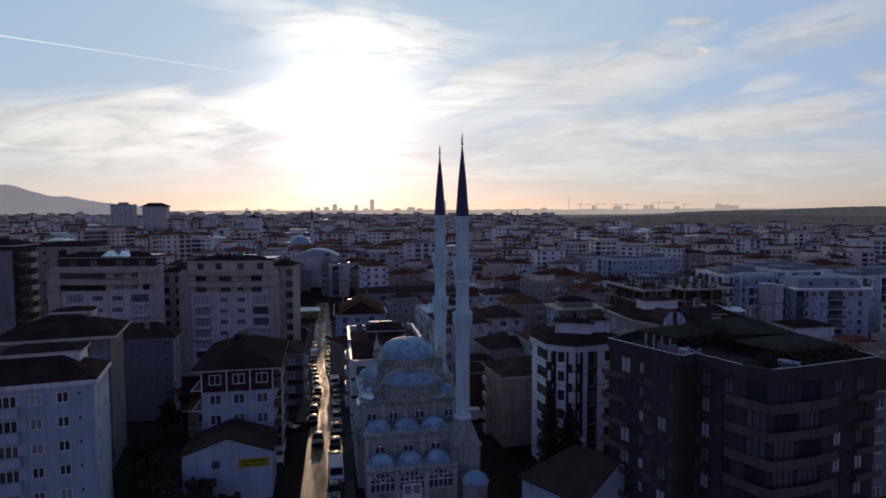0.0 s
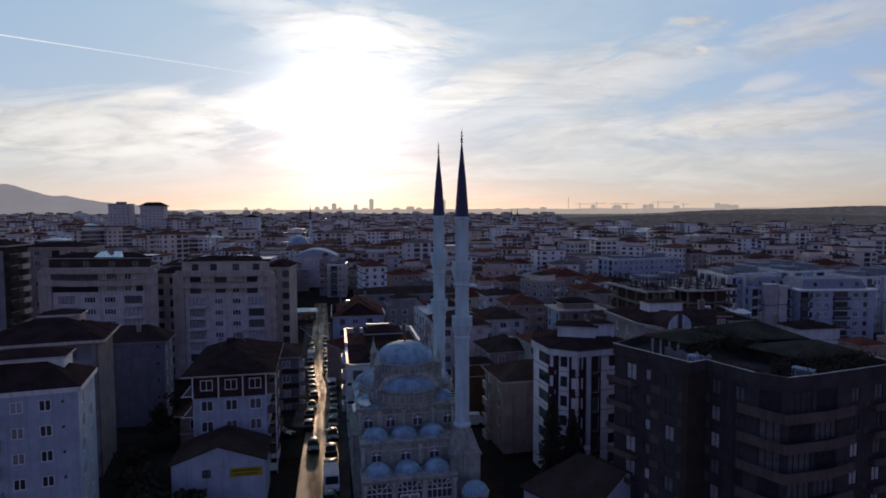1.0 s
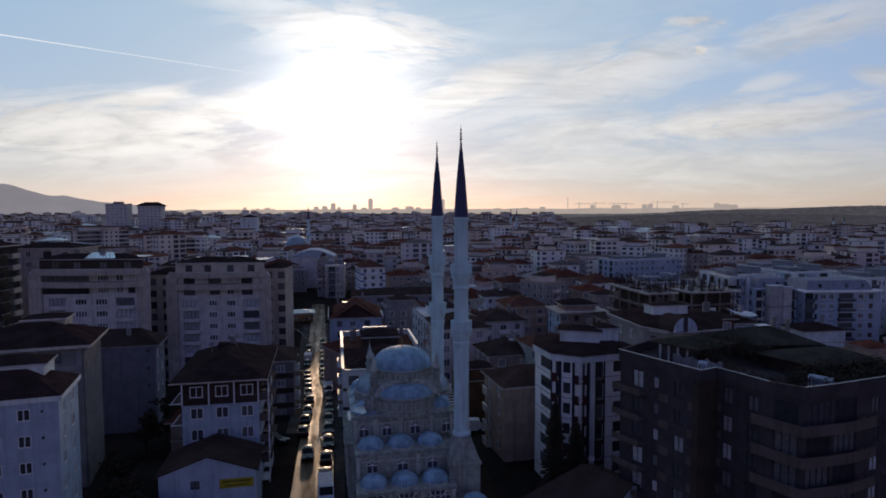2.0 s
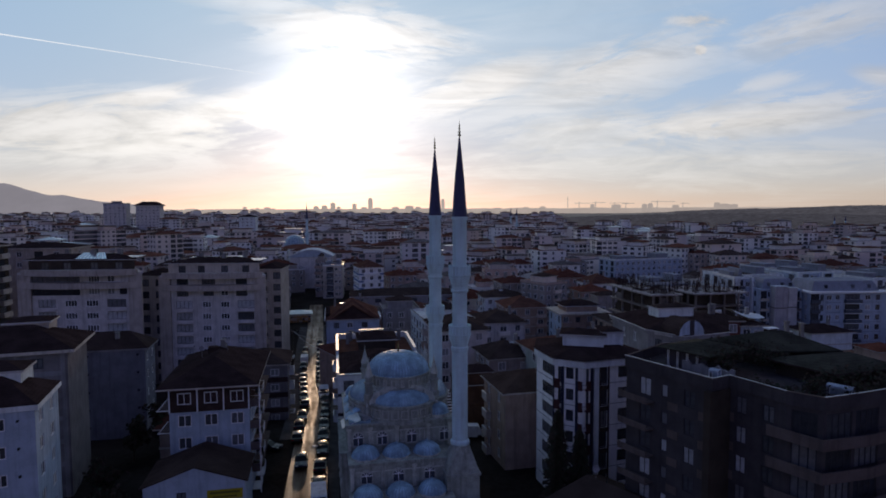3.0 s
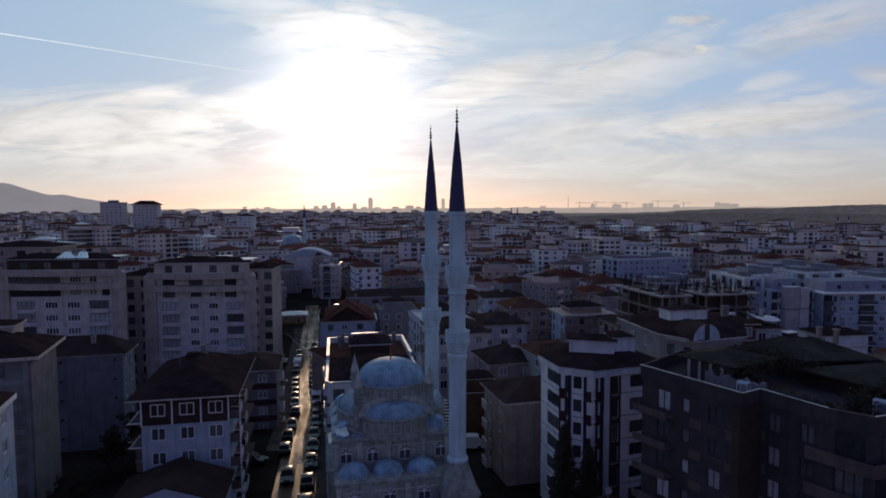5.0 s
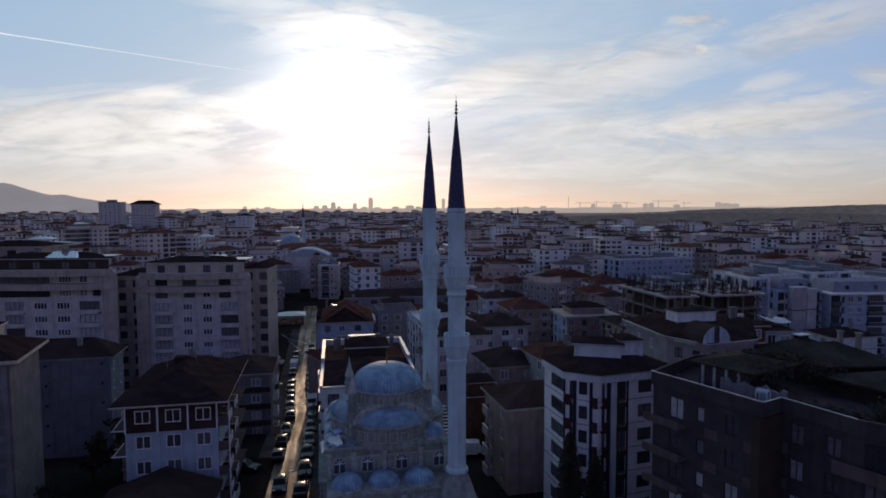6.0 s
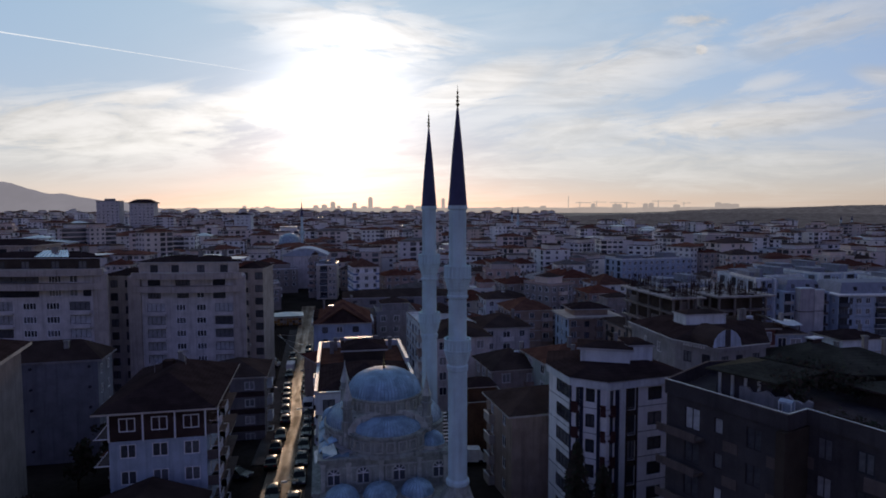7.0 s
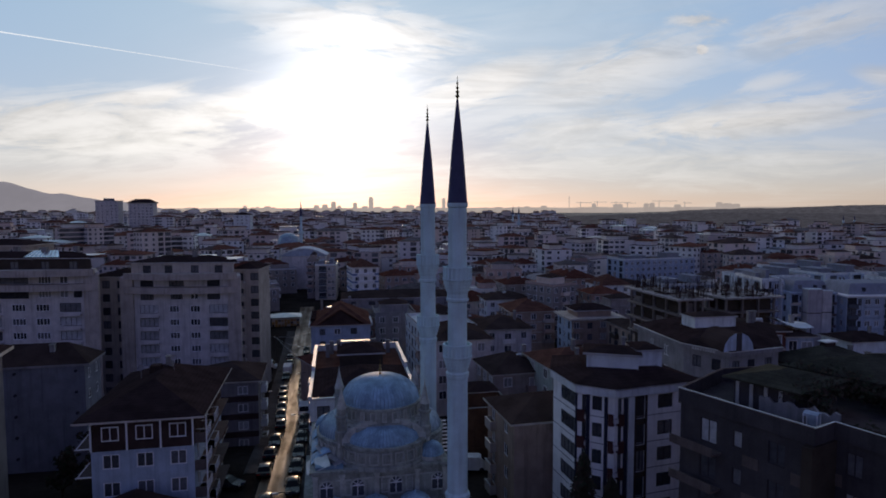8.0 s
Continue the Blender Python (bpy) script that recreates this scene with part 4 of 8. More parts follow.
def build_minaret():
    top = thing("minaret", Matrix.Translation(street(19.2, -3.05, 0.0)) @ Matrix.Rotation(STREET, 4, "Z"), "slender white minaret with dark pointed lead cone", "minaret", "minarets of the mosque")
    b = Build()
    b.box(-1.85, 1.85, -1.85, 1.85, -6, 6.7)
    b.box(-2.0, 2.0, -2.0, 2.0, 6.7, 7.0)
    part("pedestal", b, M["stone"], top)
    b = Build()
    lo = [(1.85 * x, 1.85 * y, 7.0) for x, y in ((-1, -1), (-0.33, -1), (0.33, -1), (1, -1), (1, -0.33), (1, 0.33), (1, 1), (0.33, 1), (-0.33, 1), (-1, 1), (-1, 0.33), (-1, -0.33))]
    hi = [(0.98 * math.cos(radians(225 + 30 * i)), 0.98 * math.sin(radians(225 + 30 * i)), 9.9) for i in range(12)]
    b.grid([lo, hi])
    part("transition", b, M["stone"], top)
    b = Build()
    b.lathe([(1.08, 9.8), (1.12, 10.0), (1.08, 10.2), (0.9, 10.35), (0.88, 20.7), (1.0, 20.78), (1.0, 20.95), (0.88, 21.05), (0.88, 21.5)], 20)
    b.lathe([(0.84, 22.3), (0.82, 28.0), (0.9, 28.05), (0.9, 28.2)], 20)
    b.lathe([(0.80, 29.0), (0.79, 35.2), (0.9, 35.3), (0.9, 35.6), (0.84, 35.62)], 20)
    part("shaft", b, M["minaret"], top)
    for z in (22.35, 29.05):
        b = Build()
        b.lathe([(0.88, z - 1.9), (0.97, z - 1.82), (0.97, z - 1.62), (0.89, z - 1.55), (0.89, z - 1.2), (0.96, z - 1.0), (1.0, z - 0.98), (1.02, z - 0.72), (1.09, z - 0.68), (1.11, z - 0.42), (1.18, z - 0.38), (1.2, z - 0.1), (1.28, z - 0.04), (1.3, z + 0.1), (0.8, z + 0.1)], 20)
        b.lathe([(1.2, z + 0.1), (1.2, z + 0.96), (1.27, z + 0.98), (1.27, z + 1.1), (1.1, z + 1.1), (1.1, z + 0.1)], 20)
        gallery = part("balcony", b, M["minaret"], top)
        q = Build()
        q.box(-0.05, 0.05, -1.25, -1.185, 0.11, 0.975)
        rib = q.mesh("rib", [M["minaret"]])
        for i in range(20):
            part("rib", rib, None, gallery, at=Matrix.Translation((0, 0, z)) @ Matrix.Rotation(radians(18 * i), 4, "Z"))
    b = Build()
    b.lathe([(0.9, 35.62), (0.84, 35.8), (0.50, 40.2), (0.09, 44.3)], 20)
    part("cone", b, M["conelead"], top, "dark blue lead cone", smooth=True)
    b = Build()
    prof = []
    for z, r in ((44.2, 0.09), (44.45, 0.06), (44.6, 0.2), (44.78, 0.06), (44.95, 0.17), (45.1, 0.05), (45.3, 0.13), (45.45, 0.04), (45.7, 0.1), (45.8, 0.03), (46.3, 0.01)):
        prof.append((r, z))
    b.lathe(prof, 10)
    part("finial", b, M["gold"], top, smooth=True)
    copy_thing(top, Matrix.Translation(street(19.1, 11.3, 0.0)) @ Matrix.Rotation(STREET, 4, "Z"))


build_mosque()
build_minaret()


# ---- named buildings ----
def place(x, y, deg):
    return Matrix.Translation((x, y, 0)) @ Matrix.Rotation(radians(deg), 4, "Z")


def from_corner(x, y, deg, w, d):
    """Pose of a rectangle of w by d whose front left corner stands at x, y."""
    return place(x, y, deg) @ Matrix.Translation((w / 2, d / 2, 0))


def build_white_block():
    w, d = 17.0, 8.2
    m = place(-38.3, 65.6, 19.5) @ Matrix.Translation((-w / 2, d / 2, 0))
    r = w / 2
    cols = [(r - 3.0, 1.15, 1.2, 0.85, "plain"), (r - 5.5, 1.15, 1.2, 0.85, "plain"), (r - 8.1, 1.9, 1.35, 0.7, "plain+solid+2.4+0.8+cool+coping"), (r - 11.0, 1.15, 1.2, 0.85, "plain"), (r - 13.8, 1.15, 1.2, 0.85, "plain")]
    side = [(-2.2, 1.3, 1.3, 0.9, "plain"), (1.6, 1.3, 1.3, 0.9, "plain")]
    top = block("apartment_building", m, rect(w, d), 17.9, 2.64, {0: cols, 1: side}, M["cool"], "white rendered apartment block with brown hipped roof")
    part("roof", hip_roof(rect(w, d), 17.9, 2.3, 0.25, 0.5), [M["tile"], M["white"]], top)
    penthouse(top, [(r - 9.5, -0.4), (r - 2.0, -0.4), (r - 2.0, 3.6), (r - 9.5, 3.6)], 18.4, 2.3, M["white"], M["tile"], 0.7, 0.25)
    for k in range(6):
        b = Build()
        z = 17.0 - 2.64 * k
        b.lathe([(0.01, 0), (0.12, 0), (0.12, 0.25), (0.01, 0.25)], 8)
        part("vent_pipe", b, M["darkframe"], top, at=Matrix.Translation((r - 1.4, -d / 2 + 0.05, z)) @ Matrix.Rotation(radians(90), 4, "X"))


def build_grey_block():
    w, d = 13.6, 10.6
    m = place(-46.7, 85.9, 19.0) @ Matrix.Translation((-w / 2 - 0.9, d / 2, 0))
    r = w / 2
    cols = [(r - 3.3, 1.3, 1.3, 0.9, "dark"), (r - 7.5, 1.8, 1.3, 0.9, "dark"), (r - 12, 1.3, 1.3, 0.9, "dark")]
    top = block("apartment_building", m, rect(w, d), 18.8, 2.95, {0: cols}, M["shadewall"], "grey-brown apartment block with dark hipped roof")
    part("roof", hip_roof(rect(w, d), 18.7, 2.4, 0.9, 0.4), [M["tile"], M["cream"]], top)
    penthouse(top, [(-1.5, 0.5), (3.5, 0.5), (3.5, 4.5), (-1.5, 4.5)], 19.4, 2.2, M["beige"], M["tile"], 0.5, 0.3)
    for x in (r - 0.5, r - 5.4):
        b = Build()
        b.box(x - 0.25, x + 0.25, -d / 2 - 0.12, -d / 2 - 0.003, -3, 18.6)
        part("pilaster", b, M["grey"], top)
    for k in range(6):
        b = Build()
        b.box(r - 5.1, r - 0.8, -d / 2 - 0.06, -d / 2 - 0.003, 18.8 - 2.95 * (k + 1) - 0.1, 18.8 - 2.95 * (k + 1) + 0.5)
        part("facade_band", b, M["grey"], top)


def build_blank_block():
    w, d = 13.0, 6.6
    m = place(-49.1, 108.5, 13.0) @ Matrix.Translation((-w / 2, d / 2, 0))
    r = w / 2
    top = block("apartment_building", m, rect(w, d), 13.6, 2.95, {1: [(-1.6, 1.2, 1.4, 0.8, "plain"), (1.6, 1.2, 1.4, 0.8, "plain")]}, M["bluegrey"], "plain grey rendered apartment block with blank end wall")
    part("roof", hip_roof(rect(w, d), 13.6, 2.4, 0.5, 0.3), [M["tar"], M["grey"]], top)
    for k in range(5):
        for x in (r - 1.1, r - 8.6):
            b = Build()
            b.lathe([(0.01, 0), (0.2, 0), (0.2, 0.3), (0.01, 0.3)], 8)
            part("vent_pipe", b, M["darkframe"], top, at=Matrix.Translation((x, -d / 2 + 0.05, 12.9 - 2.95 * k)) @ Matrix.Rotation(radians(90), 4, "X"))
    chimney(top, 2.0, -1.5, 15.3, 1.0)


def build_timber_house():
    w, d = 9.6, 16.6
    m = from_corner(-34.3, 84.2, 11.3, w, d)
    cols = [(-3.0, 1.6, 1.5, 0.7, "shade", 1, 99), (0.15, 1.6, 1.5, 0.7, "shade", 1, 99), (3.3, 1.6, 1.5, 0.7, "shade", 1, 99)] + [(x, 1.6, 1.45, 0.72, "trimshade", 0, 0) for x in (-3.0, 0.15, 3.3)]
    side = [(-6.0, 1.3, 1.9, 0.2, "plain+rail+2.6+1.1+white+frame"), (-1.5, 1.3, 1.9, 0.2, "plain+rail+2.6+1.1+white+frame"), (3.5, 1.3, 1.9, 0.2, "plain")]
    top = block("apartment_house", m, rect(w, d), 14.3, 2.85, {0: cols, 1: side, 3: [(0, 1.3, 1.9, 0.2, "plain+rail+3.0+1.2+white+frame")]}, M["cool"], "pale apartment house with dark timber top storey", "house")
    part("roof", hip_roof(rect(w + 1.5, d + 0.6), 14.3, 2.5, 0.7, 0.2), [M["tile"], M["cream"]], top)
    # timber storey stands proud of the wall, cut away round the windows
    t = Build()
    holes = [(x - 0.95, x + 0.95, 12.0, 13.8) for x in (-3.0, 0.15, 3.3)]
    fm = Matrix.Translation((0, -d / 2 - 0.07, 0))
    wall_with_openings(t, fm, w + 0.14, 11.2, 14.28, holes, deep=0.065)
    for s in (-1, 1):
        t.box(s * (w / 2 + 0.04) - 0.03, s * (w / 2 + 0.04) + 0.03, -d / 2 - 0.07, d / 2, 11.2, 14.28)
    part("timber_cladding", t, M["timber"], top, "dark brown timber cladding")
    for x in (-4.75, -1.45, 1.7, 4.75):
        b = Build()
        b.box(x - 0.08, x + 0.08, -d / 2 - 0.2, -d / 2 - 0.075, 11.2, 14.28)
        part("post", b, M["frame"], top, "white post")
    for k in (0, 1, 2, 3):
        z = 14.3 - 2.85 * (k + 1)
        if k < 2:
            # balcony on the far side, carried by a slanted white strut
            b = Build()
            b.box(-w / 2 - 1.5, -w / 2 - 0.003, -d / 2 + 0.1, -d / 2 + 4.0, z - 0.12, z)
            side_slab = part("balcony_slab", b, M["band"], top)
            b = Build()
            mm = Matrix.Translation((-w / 2 - 1.4, -d / 2 + 0.04, z)) @ Matrix.Rotation(math.atan2(1.3, 1.6), 4, "Y")
            b.box(-0.05, 0.05, -0.05, 0.05, 0.0, 2.0, m=mm)
            b.box(-w / 2 - 1.5, -w / 2, -d / 2 - 0.01, -d / 2 + 0.09, z - 0.02, z + 0.09)
            part("strut", b, M["frame"], side_slab, "white strut")
        b = Build()
        b.box(w / 2, w / 2 + 1.25, -d / 2 + 0.2, -d / 2 + 0.32, z, z + 0.9)
        b.box(w / 2, w / 2 + 1.25, -d / 2 + 0.2, d / 2 - 2, z - 0.15, z)
        part("balcony_slab", b, M["band"], top)
    b = Build()
    b.box(w / 2 + 1.15, w / 2 + 1.27, -d / 2 + 0.06, -d / 2 + 0.18, -2, 14.3)
    part("balcony_post", b, M["frame"], top)
    dish(top, 0.9, 1.4, 18.0, 15)
    dish(top, -2.4, 0.6, 17.2, -20)
    chimney(top, 0.2, 2.6, 16.2, 1.7, 0.7)
    b = Build()
    b.box(-1.7, -0.5, 1.2, 2.4, 16.0, 17.2)
    part("roof_box", b, M["tar"], top)


def build_sign_house():
    w, d = 10.7, 7.0
    m = from_corner(-33.0, 74.4, 11.3, w, d)
    top = thing("gabled_house", m, "low white gabled house with yellow sign board", "house")
    b = Build()
    r, y0, y1, e, a = w / 2, -d / 2, d / 2, 6.1, 8.0
    wall_with_openings(b, Matrix.Translation((0, y0, 0)), w, -2, e, [(-1.9, -0.9, 4.3, 5.3)])
    b.face([(-r, y0, e), (r, y0, e), (0, y0, a)])
    b.face([(r, y1, e), (-r, y1, e), (0, y1, a)])
    b.face([(-r, y1, -2), (-r, y0, -2), (-r, y0, e), (-r, y1, e)])
    b.face([(r, y0, -2), (r, y1, -2), (r, y1, e), (r, y0, e)])
    part("wall", b, M["cool"], top)
    put_window(top, Matrix.Translation((-1.4, y0 + 0.1, 4.3)), 1.0, 1.0, "dark")
    q = Build()
    for s in (-1, 1):
        n = [(0, y0 - 0.15, a), (0, y1 + 0.6, a), (s * (r + 0.35), y1 + 0.6, e - 0.1), (s * (r + 0.35), y0 - 0.15, e - 0.1)]
        up = [(x, y, z + 0.16) for x, y, z in n]
        q.face(up if s < 0 else up[::-1])
        q.face(n[::-1] if s < 0 else n)
        for i in range(4):
            j = (i + 1) % 4
            q.face([n[i], n[j], up[j], up[i]] if s > 0 else [n[j], n[i], up[i], up[j]])
    part("roof", q, M["tar"], top)
    b = Build()
    b.box(1.3, 5.1, y0 - 0.09, y0 - 0.02, 4.2, 5.3)
    s = part("sign_board", b, M["yellow"], top, "bright yellow sign board with dark print")
    b = Build()
    b.box(1.6, 4.8, y0 - 0.1, y0 - 0.092, 4.85, 5.1)
    b.box(1.9, 4.5, y0 - 0.1, y0 - 0.092, 4.4, 4.6)
    part("lettering", b, M["ink"], s)


def curved_front(r, bulge, z0, z1, y, inner, n=14, cap=True):
    """A shallow bowed band across a facade: a wall strip with top and underside."""
    b = Build()
    pts = [(-r + 2 * r * i / n, y - bulge * (1 - ((2 * i / n) - 1) ** 2)) for i in range(n + 1)]
    poly = pts + [(r, inner), (-r, inner)]
    b.prism(poly, z0, z1)
    return b


def build_tower_block(m, w, d, z1, cols, top_wall, label, wing, glass=False, taper=0.0):
    plan = [(-w / 2, -d / 2), (w / 2, -d / 2), (w / 2 - taper, d / 2), (-w / 2, d / 2)]
    top = block("apartment_tower", m, plan, z1, 2.74, cols, M["lilac"], label, "building", z0=-9, lowest=-5.5)
    for s in (-1, 1):
        b = Build()
        b.box(min(s * w / 2, s * (w / 2 - wing)), max(s * w / 2, s * (w / 2 - wing)), -d / 2 - 0.55, -d / 2 - 0.003, -9, z1 - 0.4)
        part("wing_wall", b, M["beige"], top)
    for z, bulge in ((z1 - 2.9, 1.7), (z1 - 0.1, 2.0)):
        part("bowed_band", curved_front(w / 2 - wing * 0.3, bulge, z - 0.55, z + 0.75, -d / 2 - 0.58, -d / 2 - 0.003), M["beige"], top)
    ins = [(x * 0.86, y * 0.82) for x, y in plan]
    b = Build()
    fm, length = edge_frame(ins[0], ins[1])
    holes = [(x - 0.8, x + 0.8, z1 + 0.5, z1 + 2.1) for x in (-w * 0.3, -w * 0.12, w * 0.1, w * 0.3)]
    wall_with_openings(b, fm, length, z1, z1 + 2.6, holes)
    for i in (1, 2, 3):
        e, ln = edge_frame(ins[i], ins[(i + 1) % 4])
        wall_with_openings(b, e, ln, z1, z1 + 2.6, [])
    ph = part("penthouse", b, top_wall, top)
    for h in holes:
        put_window(ph, fm @ Matrix.Translation(((h[0] + h[1]) / 2, 0.1, h[2])), 1.6, 1.6, "dark")
    part("penthouse_roof", hip_roof(ins, z1 + 2.6, 1.1, 0.7, 0.15), [M["tile"], M["coping"]], ph)
    for x0, x1, y0, y1, lift in ((-w * 0.32, -w * 0.02, 0.8, d * 0.38, 0.75), (w * 0.02, w * 0.22, 0.4, d * 0.34, 0.9), (w * 0.2, w * 0.42, -d * 0.2, d * 0.36, 0.35)):
        b = Build()
        b.box(x0, x1, y0, y1, z1 + 2.7 + lift, z1 + 2.78 + lift)
        part("roof_sheet", b, M["tinroof"], ph, "grey metal roof sheet catching the light")
    for x, y in ((-w * 0.2, 1.0), (w * 0.05, -1.0), (w * 0.22, 2.0)):
        chimney(top, x, y, z1 + 3.2, 1.4, 0.9)
    if glass:
        b = Build()
        b.face([(-1.5, -d * 0.38, z1 + 2.9), (5.2, -d * 0.38, z1 + 2.9), (3.8, -d * 0.1, z1 + 4.1), (-0.8, -d * 0.1, z1 + 4.1)])
        for i in range(9):
            x0, x1 = -1.5 + 6.7 * i / 8, -0.8 + 4.6 * i / 8
            b.face([(x0 - 0.04, -d * 0.38 - 0.03, z1 + 2.95), (x0 + 0.04, -d * 0.38 - 0.03, z1 + 2.95), (x1 + 0.04, -d * 0.1, z1 + 4.15), (x1 - 0.04, -d * 0.1, z1 + 4.15)], 1)
        part("glass_roof", b, [M["glassroof"], M["frame"]], top, "sloped glazed roof catching the light")
    return top


M["ochre"] = mat("dull_brown_render", (0.125, 0.075, 0.05), 0.85, var=0.25, streaks=0.25)
M["bluetrim"] = mat("blue_storey_band", (0.16, 0.22, 0.36), 0.8, var=0.15)
M["mint"] = mat("pale_green_render", (0.42, 0.47, 0.42), 0.85, var=0.18, streaks=0.25)
M["glassroof"] = mat("glazed_roof", (0.75, 0.78, 0.80), 0.2, 0.9, var=0.2, scale=0.9, bump=0.05)


def build_tower_blocks():
    w = 24.2
    bal = "slim+low+4.2+0.7+lilac+lilac"
    cols = {0: [(-6.6, 3.7, 1.75, 0.55, bal, 2, 99), (-1.5, 2.0, 1.35, 0.75, "trimshade", 2, 99), (2.7, 2.0, 1.35, 0.75, "trimshade", 2, 99), (7.4, 3.7, 1.75, 0.55, bal, 2, 99),
                (-6.9, 2.6, 1.5, 0.6, "dark", 0, 1), (-1.0, 3.0, 1.5, 0.6, "dark", 0, 0), (6.5, 2.6, 1.5, 0.6, "dark", 0, 1), (-1.0, 2.4, 1.3, 0.7, "dark", 1, 1), (2.6, 1.6, 1.4, 0.7, "plain", 1, 1)],
            1: [(-3.5, 1.4, 1.5, 0.6, "dark+solid+2.4+0.9+beige+coping"), (2.5, 1.4, 1.5, 0.6, "dark")]}
    build_tower_block(from_corner(-65.3, 149.0, 2.5, w, 12.0), w, 12.0, 21.4, cols, M["cream"], "tall cream apartment tower with bowed balcony bands", 2.6, False, 4.2)
    w = 26.3
    cols = {0: [(-7.3, 3.7, 1.75, 0.55, bal, 2, 99), (-2.2, 2.6, 1.4, 0.7, "trimshade", 2, 99), (2.3, 2.6, 1.4, 0.7, "trimshade", 2, 99), (7.5, 4.0, 1.75, 0.55, bal, 2, 99),
                (-5.5, 10.6, 1.8, 0.45, "dark", 0, 1), (2.8, 2.4, 1.5, 0.6, "plain", 0, 1), (6.4, 1.6, 1.5, 0.6, "plain", 0, 1), (9.0, 1.6, 1.5, 0.6, "dark", 1, 1)],
            1: [(0.0, 1.4, 1.5, 0.6, "dark")]}
    build_tower_block(from_corner(-92.4, 141.5, 3.0, w, 8.4), w, 8.4, 22.9, cols, M["umber"], "tall cream apartment tower with glazed roof terrace", 2.8, True, 4.8)
    # lower wings that step back beside both towers
    for x, y, w_, d_, z_, wall, lab in ((-72.0, 150.6, 7.8, 11.0, 21.0, "beige", "brown-beige rear wing with stacked shaded windows"), (-45.0, 156.0, 5.6, 10.0, 22.0, "beige", "beige rear wing beside the apartment tower")):
        wing = block("apartment_wing", from_corner(x, y, 3.0, w_, d_), rect(w_, d_), z_, 2.8, {0: [(1.9, 1.7, 1.6, 0.5, "dark"), (-1.2, 1.5, 1.6, 0.5, "dark")]}, M[wall], lab, "building", z0=-9, lowest=-5)
        part("roof", hip_roof(rect(w_, d_), z_, 1.2, 0.4, 0.2), [M["tile"], M["cream"]], wing)
    # tower at the edge with a brown brick side
    w, d = 24.0, 10.0
    m = place(-104.3, 147.0, 6.0) @ Matrix.Translation((-w / 2, d / 2, 0))
    top = block("apartment_tower", m, rect(w, d), 28.0, 2.8, {1: [(-2.9, 2.6, 2.0, 0.3, "dark+solid+3.2+1.1+umber+coping"), (2.2, 2.6, 2.0, 0.3, "dark+solid+3.4+1.1+beige+coping")]}, M["umber"], "tall brown apartment tower with grey end wall", z0=-9, lowest=-5.5)
    b = Build()
    b.box(-w / 2, w / 2 - 0.05, -d / 2 - 0.4, -d / 2 - 0.003, -9, 27.0)
    part("end_wall", b, M["grey"], top)
    part("roof", hip_roof(rect(w, d), 28.0, 1.6, 0.8, 0.3), [M["tile"], M["cream"]], top)
    # beige block behind it
    m = place(-99.5, 171.0, 4.0) @ Matrix.Translation((-9.0, 6.0, 0))
    top = block("apartment_building", m, rect(18, 12), 26.2, 2.8, {0: [(6.0, 1.4, 1.5, 0.7, "plain"), (1.5, 2.2, 1.8, 0.4, "dark"), (-3.5, 1.4, 1.5, 0.7, "plain")], 1: [(0, 1.4, 1.5, 0.7, "plain")]}, M["beige"], "beige apartment block with brown tiled roof", z0=-9, lowest=-5.5)
    part("roof", hip_roof(rect(18, 12), 26.2, 1.3, 0.7, 0.3), [M["tile"], M["cream"]], top)


